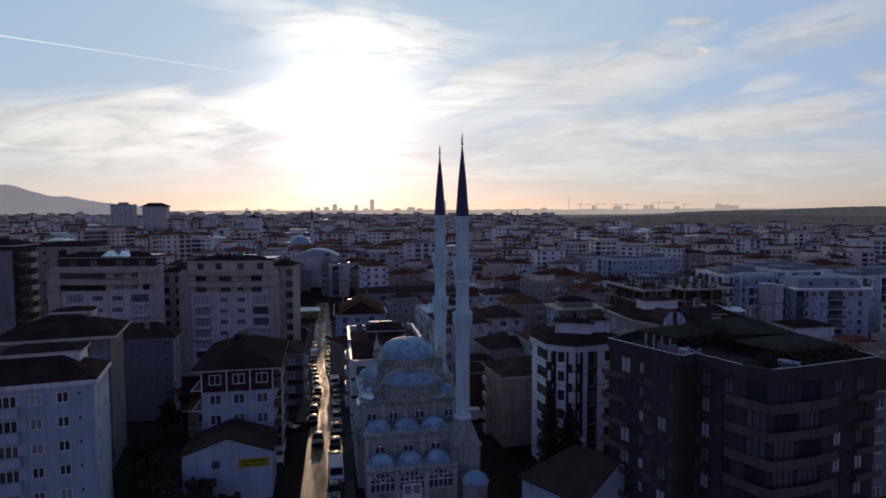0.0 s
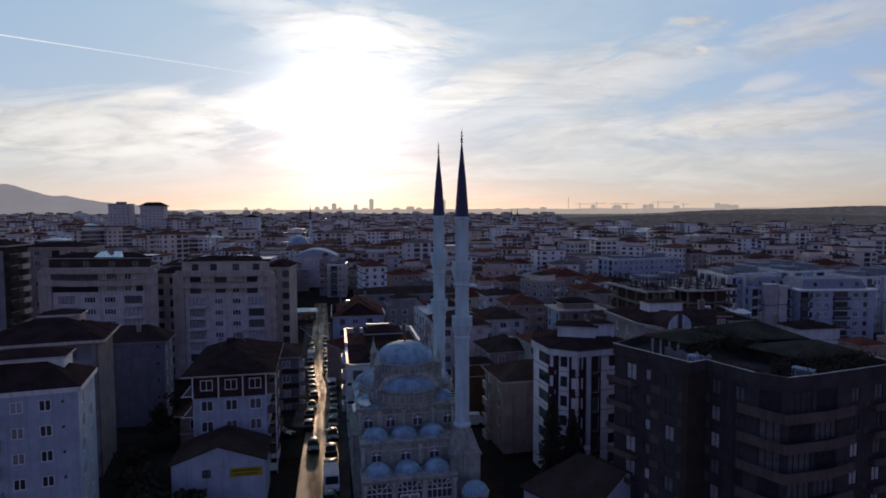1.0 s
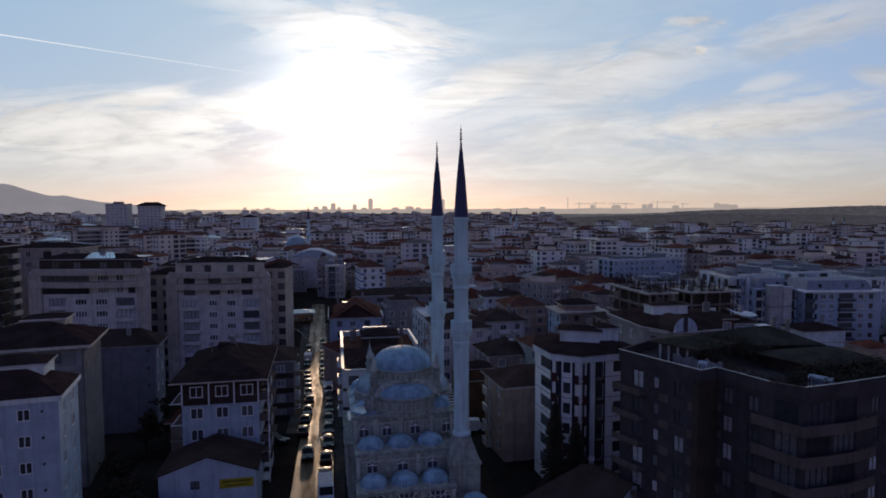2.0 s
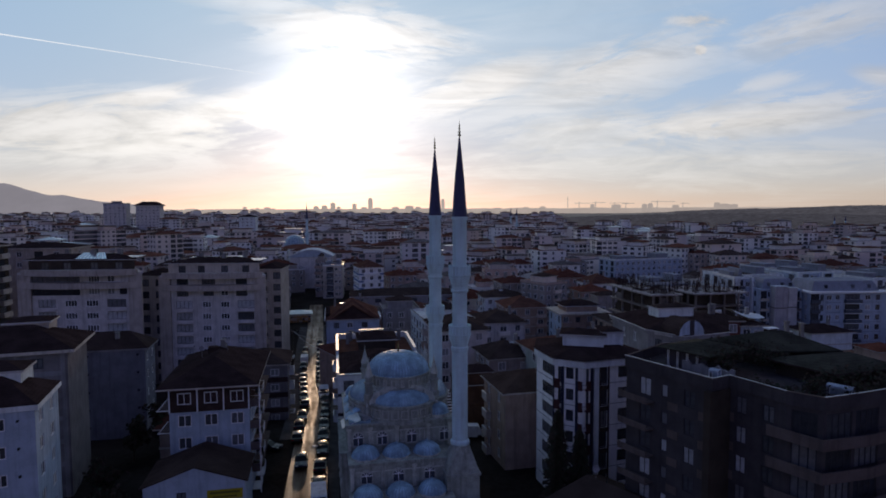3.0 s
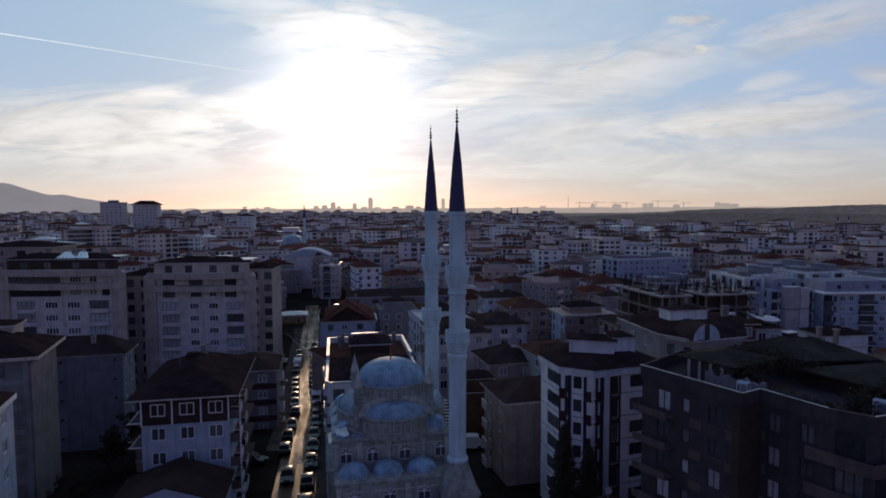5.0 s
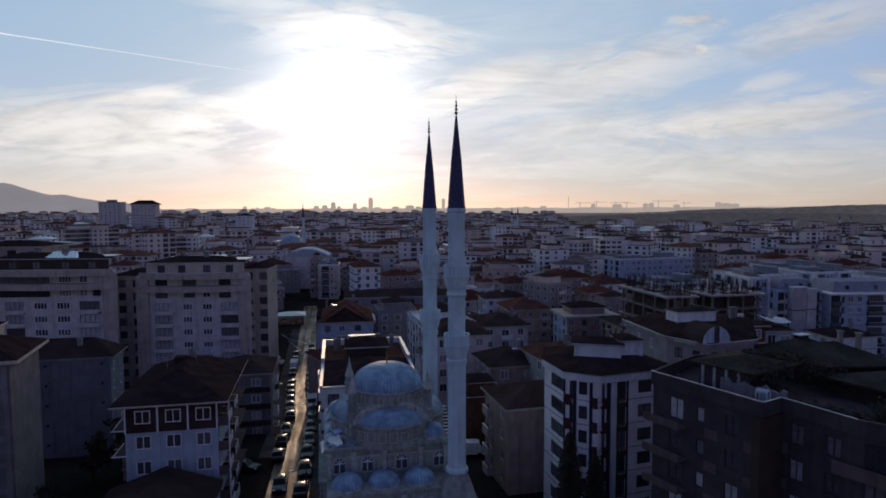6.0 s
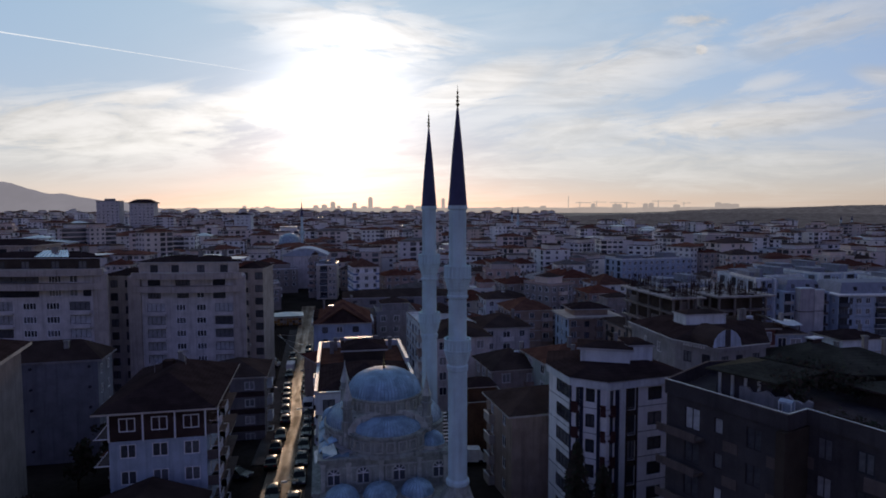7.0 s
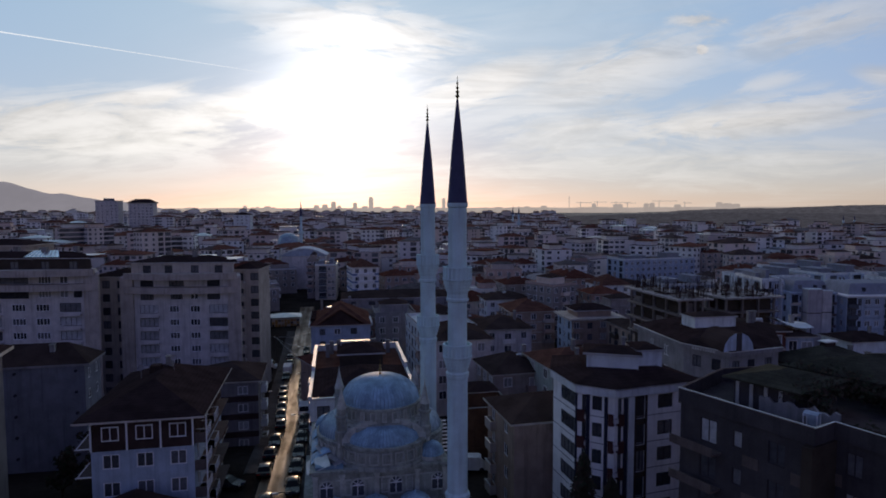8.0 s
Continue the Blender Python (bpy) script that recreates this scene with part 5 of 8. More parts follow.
def build_parapet_house():
    """The block behind the mosque with white parapets that catch the sun."""
    w, d = 12.9, 25.5
    m = from_corner(-15.5, 97.0, 10.0, w, d)
    cols = [(-w / 2 + 1.6, 1.5, 1.5, 0.7, "dark"), (-w / 2 + 4.4, 1.5, 1.5, 0.7, "dark"), (1.8, 1.5, 1.5, 0.7, "dark"), (5.2, 1.5, 1.5, 0.7, "dark")]
    side = [(-9, 1.4, 1.5, 0.7, "plain"), (-3, 1.4, 1.5, 0.7, "plain+solid+2.8+0.8+white+coping"), (4, 1.4, 1.5, 0.7, "plain"), (9, 1.4, 1.5, 0.7, "plain")]
    top = block("apartment_building", m, rect(w, d), 12.2, 2.9, {0: cols, 3: side, 1: side}, M["white"], "white apartment block with sunlit white parapets and brown roof", z0=-8, lowest=-2)
    r = w / 2
    for x0, x1, y0, y1 in ((-r - 0.2, -r + 0.2, -0.5, d / 2 + 0.2), (r - 0.2, r + 0.2, -0.5, d / 2 + 0.2), (-r + 0.2, r - 0.2, d / 2 - 0.2, d / 2 + 0.2)):
        b = Build()
        b.box(x0, x1, y0, y1, 12.2, 13.2)
        b.box(x0 - 0.04, x1 + 0.04, y0 - 0.04, y1 + 0.04, 13.2, 13.28, 1)
        part("parapet", b, [M["white"], M["coping"]], top, "white parapet beside the roof terrace")
    # redder tile on the terrace stands in for its warm sunlight
    b = Build()
    b.box(-r + 0.1, r - 0.1, -0.2, d / 2 - 0.1, 12.2, 12.3)
    part("terrace", b, M["redtile"], top)
    q = hip_roof([(-r + 0.3, -d / 2 + 0.3), (r - 0.3, -d / 2 + 0.3), (r - 0.3, 1.5), (-r + 0.3, 1.5)], 12.25, 2.0, 0.1, 0.1)
    part("roof", q, [M["tile"], M["coping"]], top)
    b = Build()
    for s in (-1, 1):
        b.box(s * r - 0.2, s * r + 0.2, -d / 2 - 0.1, -0.9, 12.2, 12.7)
    b.box(-r + 0.2, r - 0.2, -d / 2 - 0.12, -d / 2 + 0.2, 12.2, 12.5)
    part("verge", b, M["coping"], top)
    for k in range(5):
        b = Build()
        z = 12.2 - 2.9 * (k + 1)
        b.box(-r - 0.05, r + 0.05, -d / 2 - 0.06, -d / 2 - 0.003, z - 0.1, z + 0.35)
        part("facade_band", b, M["dark"], top)
    penthouse(top, [(-2.8, 2.2), (3.4, 2.2), (3.4, 8.4), (-2.8, 8.4)], 12.3, 1.7, M["umber"], M["tile"], 1.0, 0.4)
    b = Build()
    b.box(-2.6, 1.8, 6.4, 7.4, 15.0, 15.1)
    b.box(-2.6, -2.5, 6.4, 6.5, 13.9, 15.0)
    b.box(1.7, 1.8, 6.4, 6.5, 13.9, 15.0)
    part("solar_panel", b, M["coping"], top)
    for x, y in ((-4.6, 8.4), (-4.0, 10.6), (4.8, 10.0), (2.6, 11.4)):
        chimney(top, x, y, 12.3, 1.9, 0.6)


def build_striped_block():
    """White faceted block with maroon balconies, dark pilaster strips and a broad white fascia, beside the dark corner block."""
    poly = [(12.4, 90.4), (13.8, 84.9), (17.0, 83.1), (26.2, 86.2), (23.4, 95.0), (13.6, 96.0)]
    top_z, st = 17.0, 2.66
    faces = {0: [(0.7, 3.3, 1.5, 1.0, "dark")], 1: [(-1.2, 0.4, 1.95, 0.55, "dark"), (0.1, 0.95, 1.4, 1.12, "dark")],
             2: [(-4.3, 0.42, 1.95, 0.55, "dark"), (-1.95, 0.95, 2.3, 0.28, "dark"), (0.95, 1.75, 1.4, 1.05, "dark"), (3.9, 1.3, 1.4, 1.05, "dark")]}
    top = block("apartment_building", Matrix.Identity(4), poly, top_z, st, faces, M["brightwhite"], "white faceted apartment block with maroon balconies and dark windows", z0=-5)
    b = Build()
    o = inset(poly, -0.35)
    b.prism(o, top_z, top_z + 0.75, 1)
    part("fascia", b, [M["white"], M["white"]], top, "broad white fascia")
    b = Build()
    o2, i0 = inset(poly, -0.42), inset(poly, 2.6)
    b.prism(o2, top_z + 0.752, top_z + 0.85, 1)
    for i in range(len(poly)):
        j = (i + 1) % len(poly)
        b.face([(*o2[i], top_z + 0.86), (*o2[j], top_z + 0.86), (*i0[j], top_z + 1.7), (*i0[i], top_z + 1.7)])
    b.face([(*p, top_z + 1.7) for p in i0])
    part("roof", b, [M["tile"], M["coping"]], top, "dark brown tiled roof")
    # balconies with maroon parapets in the angles of the facets
    for i, x, wid in ((1, -1.4, 0.75), (1, 1.55, 0.5), (2, -4.4, 0.6)):
        e, ln = edge_frame(poly[i], poly[i + 1])
        for k in range(6):
            z = top_z - st * (k + 1)
            b = Build()
            b.box(x - wid / 2, x + wid / 2, -0.5, -0.003, z - 0.1, z + 0.03, m=e)
            b.box(x - wid / 2, x + wid / 2, -0.5, -0.4, z + 0.03, z + 1.02, m=e)
            b.box(x - wid / 2 - 0.02, x + wid / 2 + 0.02, -0.52, -0.38, z + 1.02, z + 1.07, m=e)
            part("balcony", b, M["maroon"], top, "maroon balcony parapet")
    # storey joints
    for i in (0, 1, 2):
        e, ln = edge_frame(poly[i], poly[i + 1])
        for k in range(6):
            z = top_z - st * (k + 1) + 0.5
            b = Build()
            b.box(-ln / 2 + 0.05, ln / 2 - 0.05, -0.02, -0.003, z - 0.04, z + 0.04, m=e)
            part("joint", b, M["grey"], top)
    # dark strips and pale pilasters from ground to fascia
    for i, x, hw, mm in ((0, 2.72, 0.12, "navy"), (1, -0.78, 0.17, "navy"), (1, 1.0, 0.16, "navy"), (2, -3.7, 0.2, "navy"), (2, -3.05, 0.34, "white"), (2, -2.58, 0.1, "umber"), (2, -1.33, 0.1, "umber")):
        e, ln = edge_frame(poly[i], poly[i + 1])
        b = Build()
        b.box(x - hw, x + hw, -0.14, -0.024, -4, top_z - 0.01, m=e)
        part("pilaster", b, M[mm], top)
    e, ln = edge_frame(poly[2], poly[3])
    for k in range(6):
        z = top_z - st * (k + 1)
        b = Build()
        b.box(-2.43, -1.47, -0.08, -0.024, z - 0.3, z + 0.26, m=e)
        part("spandrel", b, M["umber"], top)
    penthouse(top, [(15.4, 88.2), (20.4, 86.9), (21.3, 90.7), (16.3, 92.0)], top_z + 1.2, 1.8, M["white"], M["tile"], 0.45, 0.35)
    penthouse(top, [(20.6, 88.2), (23.4, 88.6), (22.8, 92.2), (20.6, 92.0)], top_z + 1.2, 2.0, M["white"], M["tile"], 0.3, 0.2)
    chimney(top, 20.0, 91.0, top_z + 2.6, 1.5, 0.4)


M["navy"] = mat("dark_navy_strip", (0.035, 0.038, 0.06), 0.6, var=0.15)


def build_ridge_house():
    """A low house with a broad dark roof and a pale gable, before the striped block."""
    top = thing("gabled_house", place(19.2, 68.2, -50.0), "low house with broad dark roof and pale gable wall", "house")
    b = Build()
    ln, hw, e, a = 9.0, 6.4, 5.3, 8.0
    b.prism([(-ln, -hw), (-0.3, -hw), (-0.3, hw), (-ln, hw)], -1, e)
    b.face([(-0.3, -hw, e), (-0.3, hw, e), (-0.3, 0, a)])
    part("wall", b, M["cool"], top)
    q = Build()
    hip = -ln + 2.6
    f0, f1, k0, k1 = (-ln - 0.5, -hw - 0.4, e - 0.15), (0.1, -hw - 0.4, e - 0.15), (-ln - 0.5, hw + 0.4, e - 0.15), (0.1, hw + 0.4, e - 0.15)
    r0, r1 = (hip, 0, a + 0.12), (0.1, 0, a + 0.12)
    q.face([f0, f1, r1, r0])
    q.face([k1, k0, r0, r1])
    q.face([k0, f0, r0])
    up = lambda p: (p[0], p[1], p[2] - 0.18)
    q.face([up(f1), up(f0), up(r0), up(r1)])
    q.face([f1, up(f1), up(r1), r1])
    q.face([r1, up(r1), up(k1), k1])
    q.face([f0, up(f0), up(f1), f1])
    part("roof", q, M["tar"], top)
    b = Build()
    b.box(-ln * 0.45, -ln * 0.45 + 0.1, 0.2, 0.3, a, a + 0.5)
    part("ridge_pipe", b, M["rail"], top)
    dish(top, -5.4, 0.3, 9.0, 45)


def build_low_roof_house():
    w, d = 12.0, 9.5
    m = from_corner(8.5, 93.2, 14.0, w, d)
    side = [(-2.5, 1.3, 1.4, 0.8, "plain+solid+2.2+0.8+beige+coping"), (2.0, 1.3, 1.4, 0.8, "plain")]
    top = block("apartment_building", m, rect(w, d), 10.6, 2.7, {3: side}, M["brownwall"], "brown-beige apartment block with blank end wall and dark roof", z0=-6, lowest=-2)
    part("roof", hip_roof(rect(w, d), 10.6, 1.9, 0.5, 0.25), [M["tar"], M["cream"]], top)
    b = Build()
    b.box(1.2, 1.5, -2.2, -1.9, 11.2, 12.6)
    b.box(0.2, 2.6, -2.12, -1.98, 12.3, 12.42)
    part("antenna", b, M["coping"], top)


def build_dark_block():
    """The dark clad corner block with balcony bands and a planted roof terrace."""
    poly = [(18.7, 71.4), (23.7, 62.9), (25.7, 64.1), (28.2, 59.2), (30.2, 57.4), (33.4, 58.4), (43.4, 62.3), (41.8, 71.6), (40.6, 79.6), (24.5, 77.0)]
    top_z = 20.3
    f0 = [(-2.5, 1.35, 1.75, 0.35, "slim"), (-3.2, 0.01, 0.01, 0.55, "slim+low+3.6+1.1+band+band"), (-0.2, 0.7, 1.2, 0.75, "slim"), (2.6, 1.15, 1.55, 0.5, "slim")]
    f2 = [(-1.4, 1.0, 1.5, 0.6, "slim"), (1.2, 1.1, 1.5, 0.6, "dark")]
    # wide dark glazing round the corner imitates the shade of recessed loggias
    f5 = [(-3.9, 2.8, 2.2, 0.15, "dark"), (0.0, 1.1, 1.4, 0.6, "slim"), (3.2, 1.2, 1.5, 0.5, "slim+low+3.8+1.0+band+band")]
    f6 = [(-2.5, 1.1, 1.4, 0.6, "slim"), (2.0, 1.1, 1.6, 0.6, "dark")]
    top = block("apartment_building", Matrix.Identity(4), poly, top_z, 2.68, {0: f0, 2: f2, 3: [(0, 1.9, 2.2, 0.15, "dark")], 4: [(0, 2.7, 2.2, 0.15, "dark")], 5: f5, 6: f6}, M["dark"], "dark clad corner apartment block with taupe balcony bands", z0=-4)
    part("parapet", parapet(inset(poly, -0.15), top_z, 1.1, 0.14, 0.05), [M["dark"], M["band"]], top, "dark parapet with taupe coping")
    # wrap-round balconies on the corner
    for k in range(7):
        z = top_z - 2.68 * (k + 1)
        b = Build()
        out = [(27.0, 60.0), (29.5, 56.2), (34.2, 57.4), (37.6, 59.0)]
        inn = [(28.0, 60.4), (30.3, 57.5), (33.4, 58.5), (37.2, 60.0)]
        poly_b = out + inn[::-1]
        b.prism(poly_b, z - 0.2, z)
        slab = part("corner_balcony", b, M["band"], top)
        for p, q in zip(out, out[1:]):
            e, ln = edge_frame(p, q)
            b = Build()
            b.box(-ln / 2, ln / 2, 0, 0.14, z + 0.002, z + 0.72, m=e)
            part("balustrade", b, M["band"], slab)
    # brown pier in the notch and light spandrels
    b = Build()
    e, ln = edge_frame(poly[1], poly[2])
    b.box(-ln / 2 - 0.6, ln / 2 + 0.1, -0.25, 0.4, -4, top_z - 0.05, m=e)
    part("pier", b, M["umber"], top)
    for i, x0, x1 in ((0, 3.6, 4.7), (0, 0.2, 1.4), (2, -2.6, -2.1), (5, -2.4, -1.4), (5, 1.2, 1.9), (6, -0.8, 0.4)):
        e, ln = edge_frame(poly[i], poly[i + 1])
        for k in range(7):
            z = top_z - 2.68 * (k + 1)
            b = Build()
            b.box(x0, x1, -0.06, -0.003, z - 0.35, z + 0.45, m=e)
            part("spandrel", b, M["band"], top)
    # recessed attic with an olive hipped roof
    attic = [(29.6, 75.0), (33.2, 70.8), (38.6, 70.6), (38.0, 78.0)]
    b = Build()
    b.prism(attic, top_z, top_z + 1.7)
    at = part("attic", b, M["umber"], top)
    part("attic_roof", hip_roof(attic, top_z + 1.8, 1.3, 1.0, 0.15), [M["olive"], M["olive"]], at)
    low = [(32.4, 68.6), (35.2, 63.8), (41.6, 65.6), (40.4, 70.0)]
    b = Build()
    b.prism(low, top_z, top_z + 1.3)
    lw = part("attic", b, M["umber"], top)
    part("attic_roof", hip_roof(low, top_z + 1.3, 1.0, 0.8, 0.15), [M["olive"], M["tar"]], lw)
    q = inset(poly, -0.19)
    for i in (0, 1, 2, 4, 5, 6):
        e, ln = edge_frame(q[i], q[i + 1])
        b = Build()
        b.box(-ln / 2, ln / 2, 0, 0.1, top_z + 1.152, top_z + (1.22 if i == 0 else 1.19), m=e)
        part("coping_strip", b, M["coping"], top, "pale metal coping strip")
    b = Build()
    b.prism([(22.6, 71.2), (25.2, 67.6), (28.0, 69.6), (25.8, 73.0)], top_z, top_z + 2.0)
    st = part("stair_house", b, M["dark"], top)
    for i in range(4):
        q = Build()
        e, ln = edge_frame((22.6, 71.2), (25.2, 67.6))
        q.box(-ln / 2 + 0.2 + i * 1.05, -ln / 2 + 0.45 + i * 1.05, -0.09, -0.003, top_z + 0.05, top_z + 1.95, m=e)
        part("fin", q, M["coping"], st)
    part("stair_roof", hip_roof([(22.4, 71.2), (25.2, 67.3), (30.0, 70.0), (27.0, 74.2)], top_z + 2.0, 0.7, 0.5, 0.12), [M["olive"], M["olive"]], st)
    e, ln = edge_frame((23.4, 69.0), (26.6, 64.9))
    b = Build()
    tops = [top_z + 1.15 + 0.16 * math.sin(i * 1.3) + 0.1 * math.cos(i * 2.9) for i in range(17)]
    b.grid([[e @ Vector((-ln / 2 + ln * i / 16, y, z if z else tops[i])) for i in range(17)] for y, z in ((0.0, top_z + 0.004), (0.0, 0), (0.25, 0), (0.25, top_z + 0.004))], closed=False)
    part("terrace_wall", b, M["grey"], top, "uneven pale terrace wall")
    # roof furniture: white awnings and boxes by the parapet
    for x, y, w_, d_, h_ in ((25.0, 65.3, 0.9, 0.7, 1.35), (33.5, 60.5, 2.0, 0.7, 1.2)):
        aw = thing("roof_awning", place(x, y, -50) @ Matrix.Translation((0, 0, top_z + 0.004)), "small white awning frame on the roof terrace", "awning", "terrace awnings")
        q = Build()
        q.grid([[(-w_ / 2, d_ / 2, h_ - 0.06), (w_ / 2, d_ / 2, h_ - 0.06)], [(-w_ / 2, 0, h_), (w_ / 2, 0, h_)], [(-w_ / 2, -d_ / 2, h_ - 0.12), (w_ / 2, -d_ / 2, h_ - 0.12)], [(-w_ / 2, -d_ / 2, h_ - 0.3), (w_ / 2, -d_ / 2, h_ - 0.3)]], closed=False)
        part("canopy", q, M["cool"], aw)
        for sx in (-1, 1):
            for sy in (-1, 1):
                q = Build()
                q.box(sx * w_ * 0.46 - 0.03, sx * w_ * 0.46 + 0.03, sy * d_ * 0.46 - 0.03, sy * d_ * 0.46 + 0.03, 0, h_ - 0.13)
                part("post", q, M["frame"], aw)
        q = Build()
        q.box(-w_ / 2, w_ / 2, d_ / 2 - 0.03, d_ / 2, 0.2, h_ - 0.07)
        part("back_panel", q, M["cool"], aw)
    for x, y in ((36.2, 73.6), (37.2, 72.6)):
        chimney(top, x, y, top_z + 2.8, 1.3, 0.35)


def build_cupola_house():
    """Grey block with a brown roof and a pale half-round dormer."""
    poly = [(32.6, 106.0), (36.3, 100.9), (44.0, 103.8), (49.0, 115.0), (36.0, 122.0), (30.6, 119.0)]
    top = block("apartment_building", Matrix.Identity(4), poly, 16.6, 2.9, {0: [(-1.3, 1.2, 1.5, 0.7, "dark"), (1.4, 1.2, 1.5, 0.7, "dark")], 1: [(-3, 1.2, 1.5, 0.7, "dark"), (-0.5, 1.2, 1.5, 0.7, "dark"), (2.4, 1.2, 1.5, 0.7, "dark")], 5: [(-2, 1.2, 1.5, 0.7, "plain"), (2, 1.2, 1.5, 0.7, "plain")]}, M["grey"], "grey corner apartment block with half-round roof dormer", z0=-7, lowest=-2)
    b = Build()
    o = inset(poly, -0.5)
    b.prism(o, 16.6, 17.2, 1)
    i0 = inset(poly, 3.4)
    n = len(poly)
    for i in range(n):
        j = (i + 1) % n
        b.face([(*o[i], 17.2), (*o[j], 17.2), (*i0[j], 18.5), (*i0[i], 18.5)])
    b.face([(*p, 18.5) for p in i0])
    part("roof", b, [M["tile"], M["grey"]], top)
    for i in (5, 0, 1):
        e, ln = edge_frame(o[i], o[(i + 1) % n])
        q = Build()
        q.box(-ln / 2, ln / 2, -0.1, 0.0, 17.14, 17.26, m=e)
        part("gutter", q, M["coping"], top, "pale metal gutter")
    d = Build()
    cx, cy = 37.2, 102.2
    e = place(cx, cy, 14)
    pts = [(-2.2 * math.cos(math.pi * i / 7), 2.35 * math.sin(math.pi * i / 7)) for i in range(8)]
    d.face([e @ Vector((x, -1.2, 17.2 + z)) for x, z in pts])
    for p, q in zip(pts, pts[1:]):
        d.face([e @ Vector(v) for v in ((p[0], -1.2, 17.2 + p[1]), (p[0], 3.5, 17.2 + p[1]), (q[0], 3.5, 17.2 + q[1]), (q[0], -1.2, 17.2 + q[1]))], 1)
    dm = part("dormer", d, [M["slatelight"], M["tar"]], top, "blue-grey half-round dormer")
    q = Build()
    q.box(-0.36, 0.36, -1.32, -1.203, 17.2, 19.5, m=e)
    part("mullion", q, M["dark"], dm)
    e, ln = edge_frame(poly[0], poly[1])
    for k in range(9):
        q = Build()
        q.box(-1.6 + k * 0.36, -1.38 + k * 0.36, -0.58, -0.54, 16.72, 17.06, m=e)
        part("lettering", q, M["coping"], top)
    penthouse(top, [(35.4, 109.4), (41.6, 110.5), (41.0, 113.5), (34.8, 112.6)], 18.0, 1.8, M["white"], M["tar"], 0.5, 0.2)


M["slatelight"] = mat("blue_grey_sheet_roof", (0.46, 0.54, 0.65), 0.5, var=0.25, streaks=0.3, spec=0.3)
M["slab"] = mat("dusty_concrete_slab", (0.20, 0.175, 0.165), 0.7, var=0.35, streaks=0.3, spec=0.3)


def build_frame_building():
    """Blocks still under construction: broad slabs over shaded storeys, with stacked formwork and bars standing on top."""
    for cx, cy, w, d, z1, deg in ((44.8, 139.5, 5.8, 19.0, 18.0, 12.0), (56.6, 146.0, 12.0, 13.0, 17.3, 12.0)):
        top = thing("unfinished_building", from_corner(cx, cy, deg, w, d), "raw concrete building frame with bare floor slabs", "building", "building site frames")
        rng = random.Random(int(cx))
        for k in range(8):
            z = z1 - 3.0 * k
            j = (0.9, 0.2, 0.5, 0.0, 0.6, 0.2, 0.4, 0.1)[k]
            b = Build()
            b.box(-w / 2 - j, w / 2 + j, -d / 2 - j, d / 2, z - 0.32, z)
            # the topmost slab is paler than those below
            part("slab", b, M["slab" if k else "paleslab"], top)
            for i in range(4):
                x = -w / 2 + 0.5 + (w - 1.0) * i / 3
                c = Build()
                c.box(x - 0.2, x + 0.2, -d / 2 + 0.3, -d / 2 + 0.7, z - 3.0, z - 0.32)
                part("column", c, M["slab"], top)
            # an added dark box stands in for the shade inside the open storey
            c = Build()
            c.box(-w / 2 + 1.5, w / 2 - 0.4, -d / 2 + 1.5, d / 2 - 0.6, z - 3.0, z - 0.32)
            part("infill_wall", c, M["umber"], top)
            for i in range(1, 5):
                y = -d / 2 + 0.5 + (d - 1.2) * i / 4
                c = Build()
                c.box(-w / 2 + 0.3, -w / 2 + 0.7, y - 0.2, y + 0.2, z - 3.0, z - 0.32)
                part("column", c, M["slab"], top)
                if rng.random() < 0.5:
                    c = Build()
                    c.box(-w / 2 + 0.75, -w / 2 + 0.9, y - 3.2, y - 0.5, z - 3.0, z - rng.uniform(1.2, 2.2))
                    part("formwork_panel", c, M[rng.choice(("umber", "slab", "beige"))], top)
            if k < 4:
                c = Build()
                x = rng.uniform(-w / 2 + 1, w / 2 - 2.6)
                c.box(x, x + rng.uniform(1.0, 2.4), -d / 2 + 0.8, -d / 2 + 0.95, z - 2.9, z - rng.uniform(0.6, 1.6))
                part("formwork_panel", c, M[rng.choice(("umber", "timber", "slab"))], top)
        for i in range(34):
            q = Build()
            ln, hh = rng.uniform(0.4, 1.8), rng.choice((0.08, 0.12, 0.2, 0.3))
            q.box(-ln, ln, -rng.uniform(0.1, 0.5), 0.1, 0, hh)
            at = Matrix.Translation((rng.uniform(-w / 2 + 0.8, w / 2 - 0.8), rng.uniform(-d / 2, d / 2 - 1), z1 + 0.004)) @ Matrix.Rotation(radians(rng.choice((0, 90, 10, -20))), 4, "Z")
            part("timber_stack", q, M[rng.choice(("umber", "timber", "paleslab", "screed", "tinroof"))], top, at=at)
        bars = Build()
        for i in range(320):
            x, y = -w / 2 + 0.6 + (w - 1.2) * rng.randrange(5) / 4 + rng.gauss(0, 0.45), -d / 2 + 0.8 + (d - 2.0) * rng.randrange(4) / 3 + rng.gauss(0, 0.8)
            bars.box(x - 0.022, x + 0.022, y - 0.022, y + 0.022, z1, z1 + rng.uniform(0.8, 3.0))
        tagged(part("reinforcement", bars, M["timber"], top), kind="stuff")


M["paleslab"] = mat("pale_slab_concrete", (0.33, 0.30, 0.29), 0.7, var=0.35, streaks=0.2, spec=0.3)


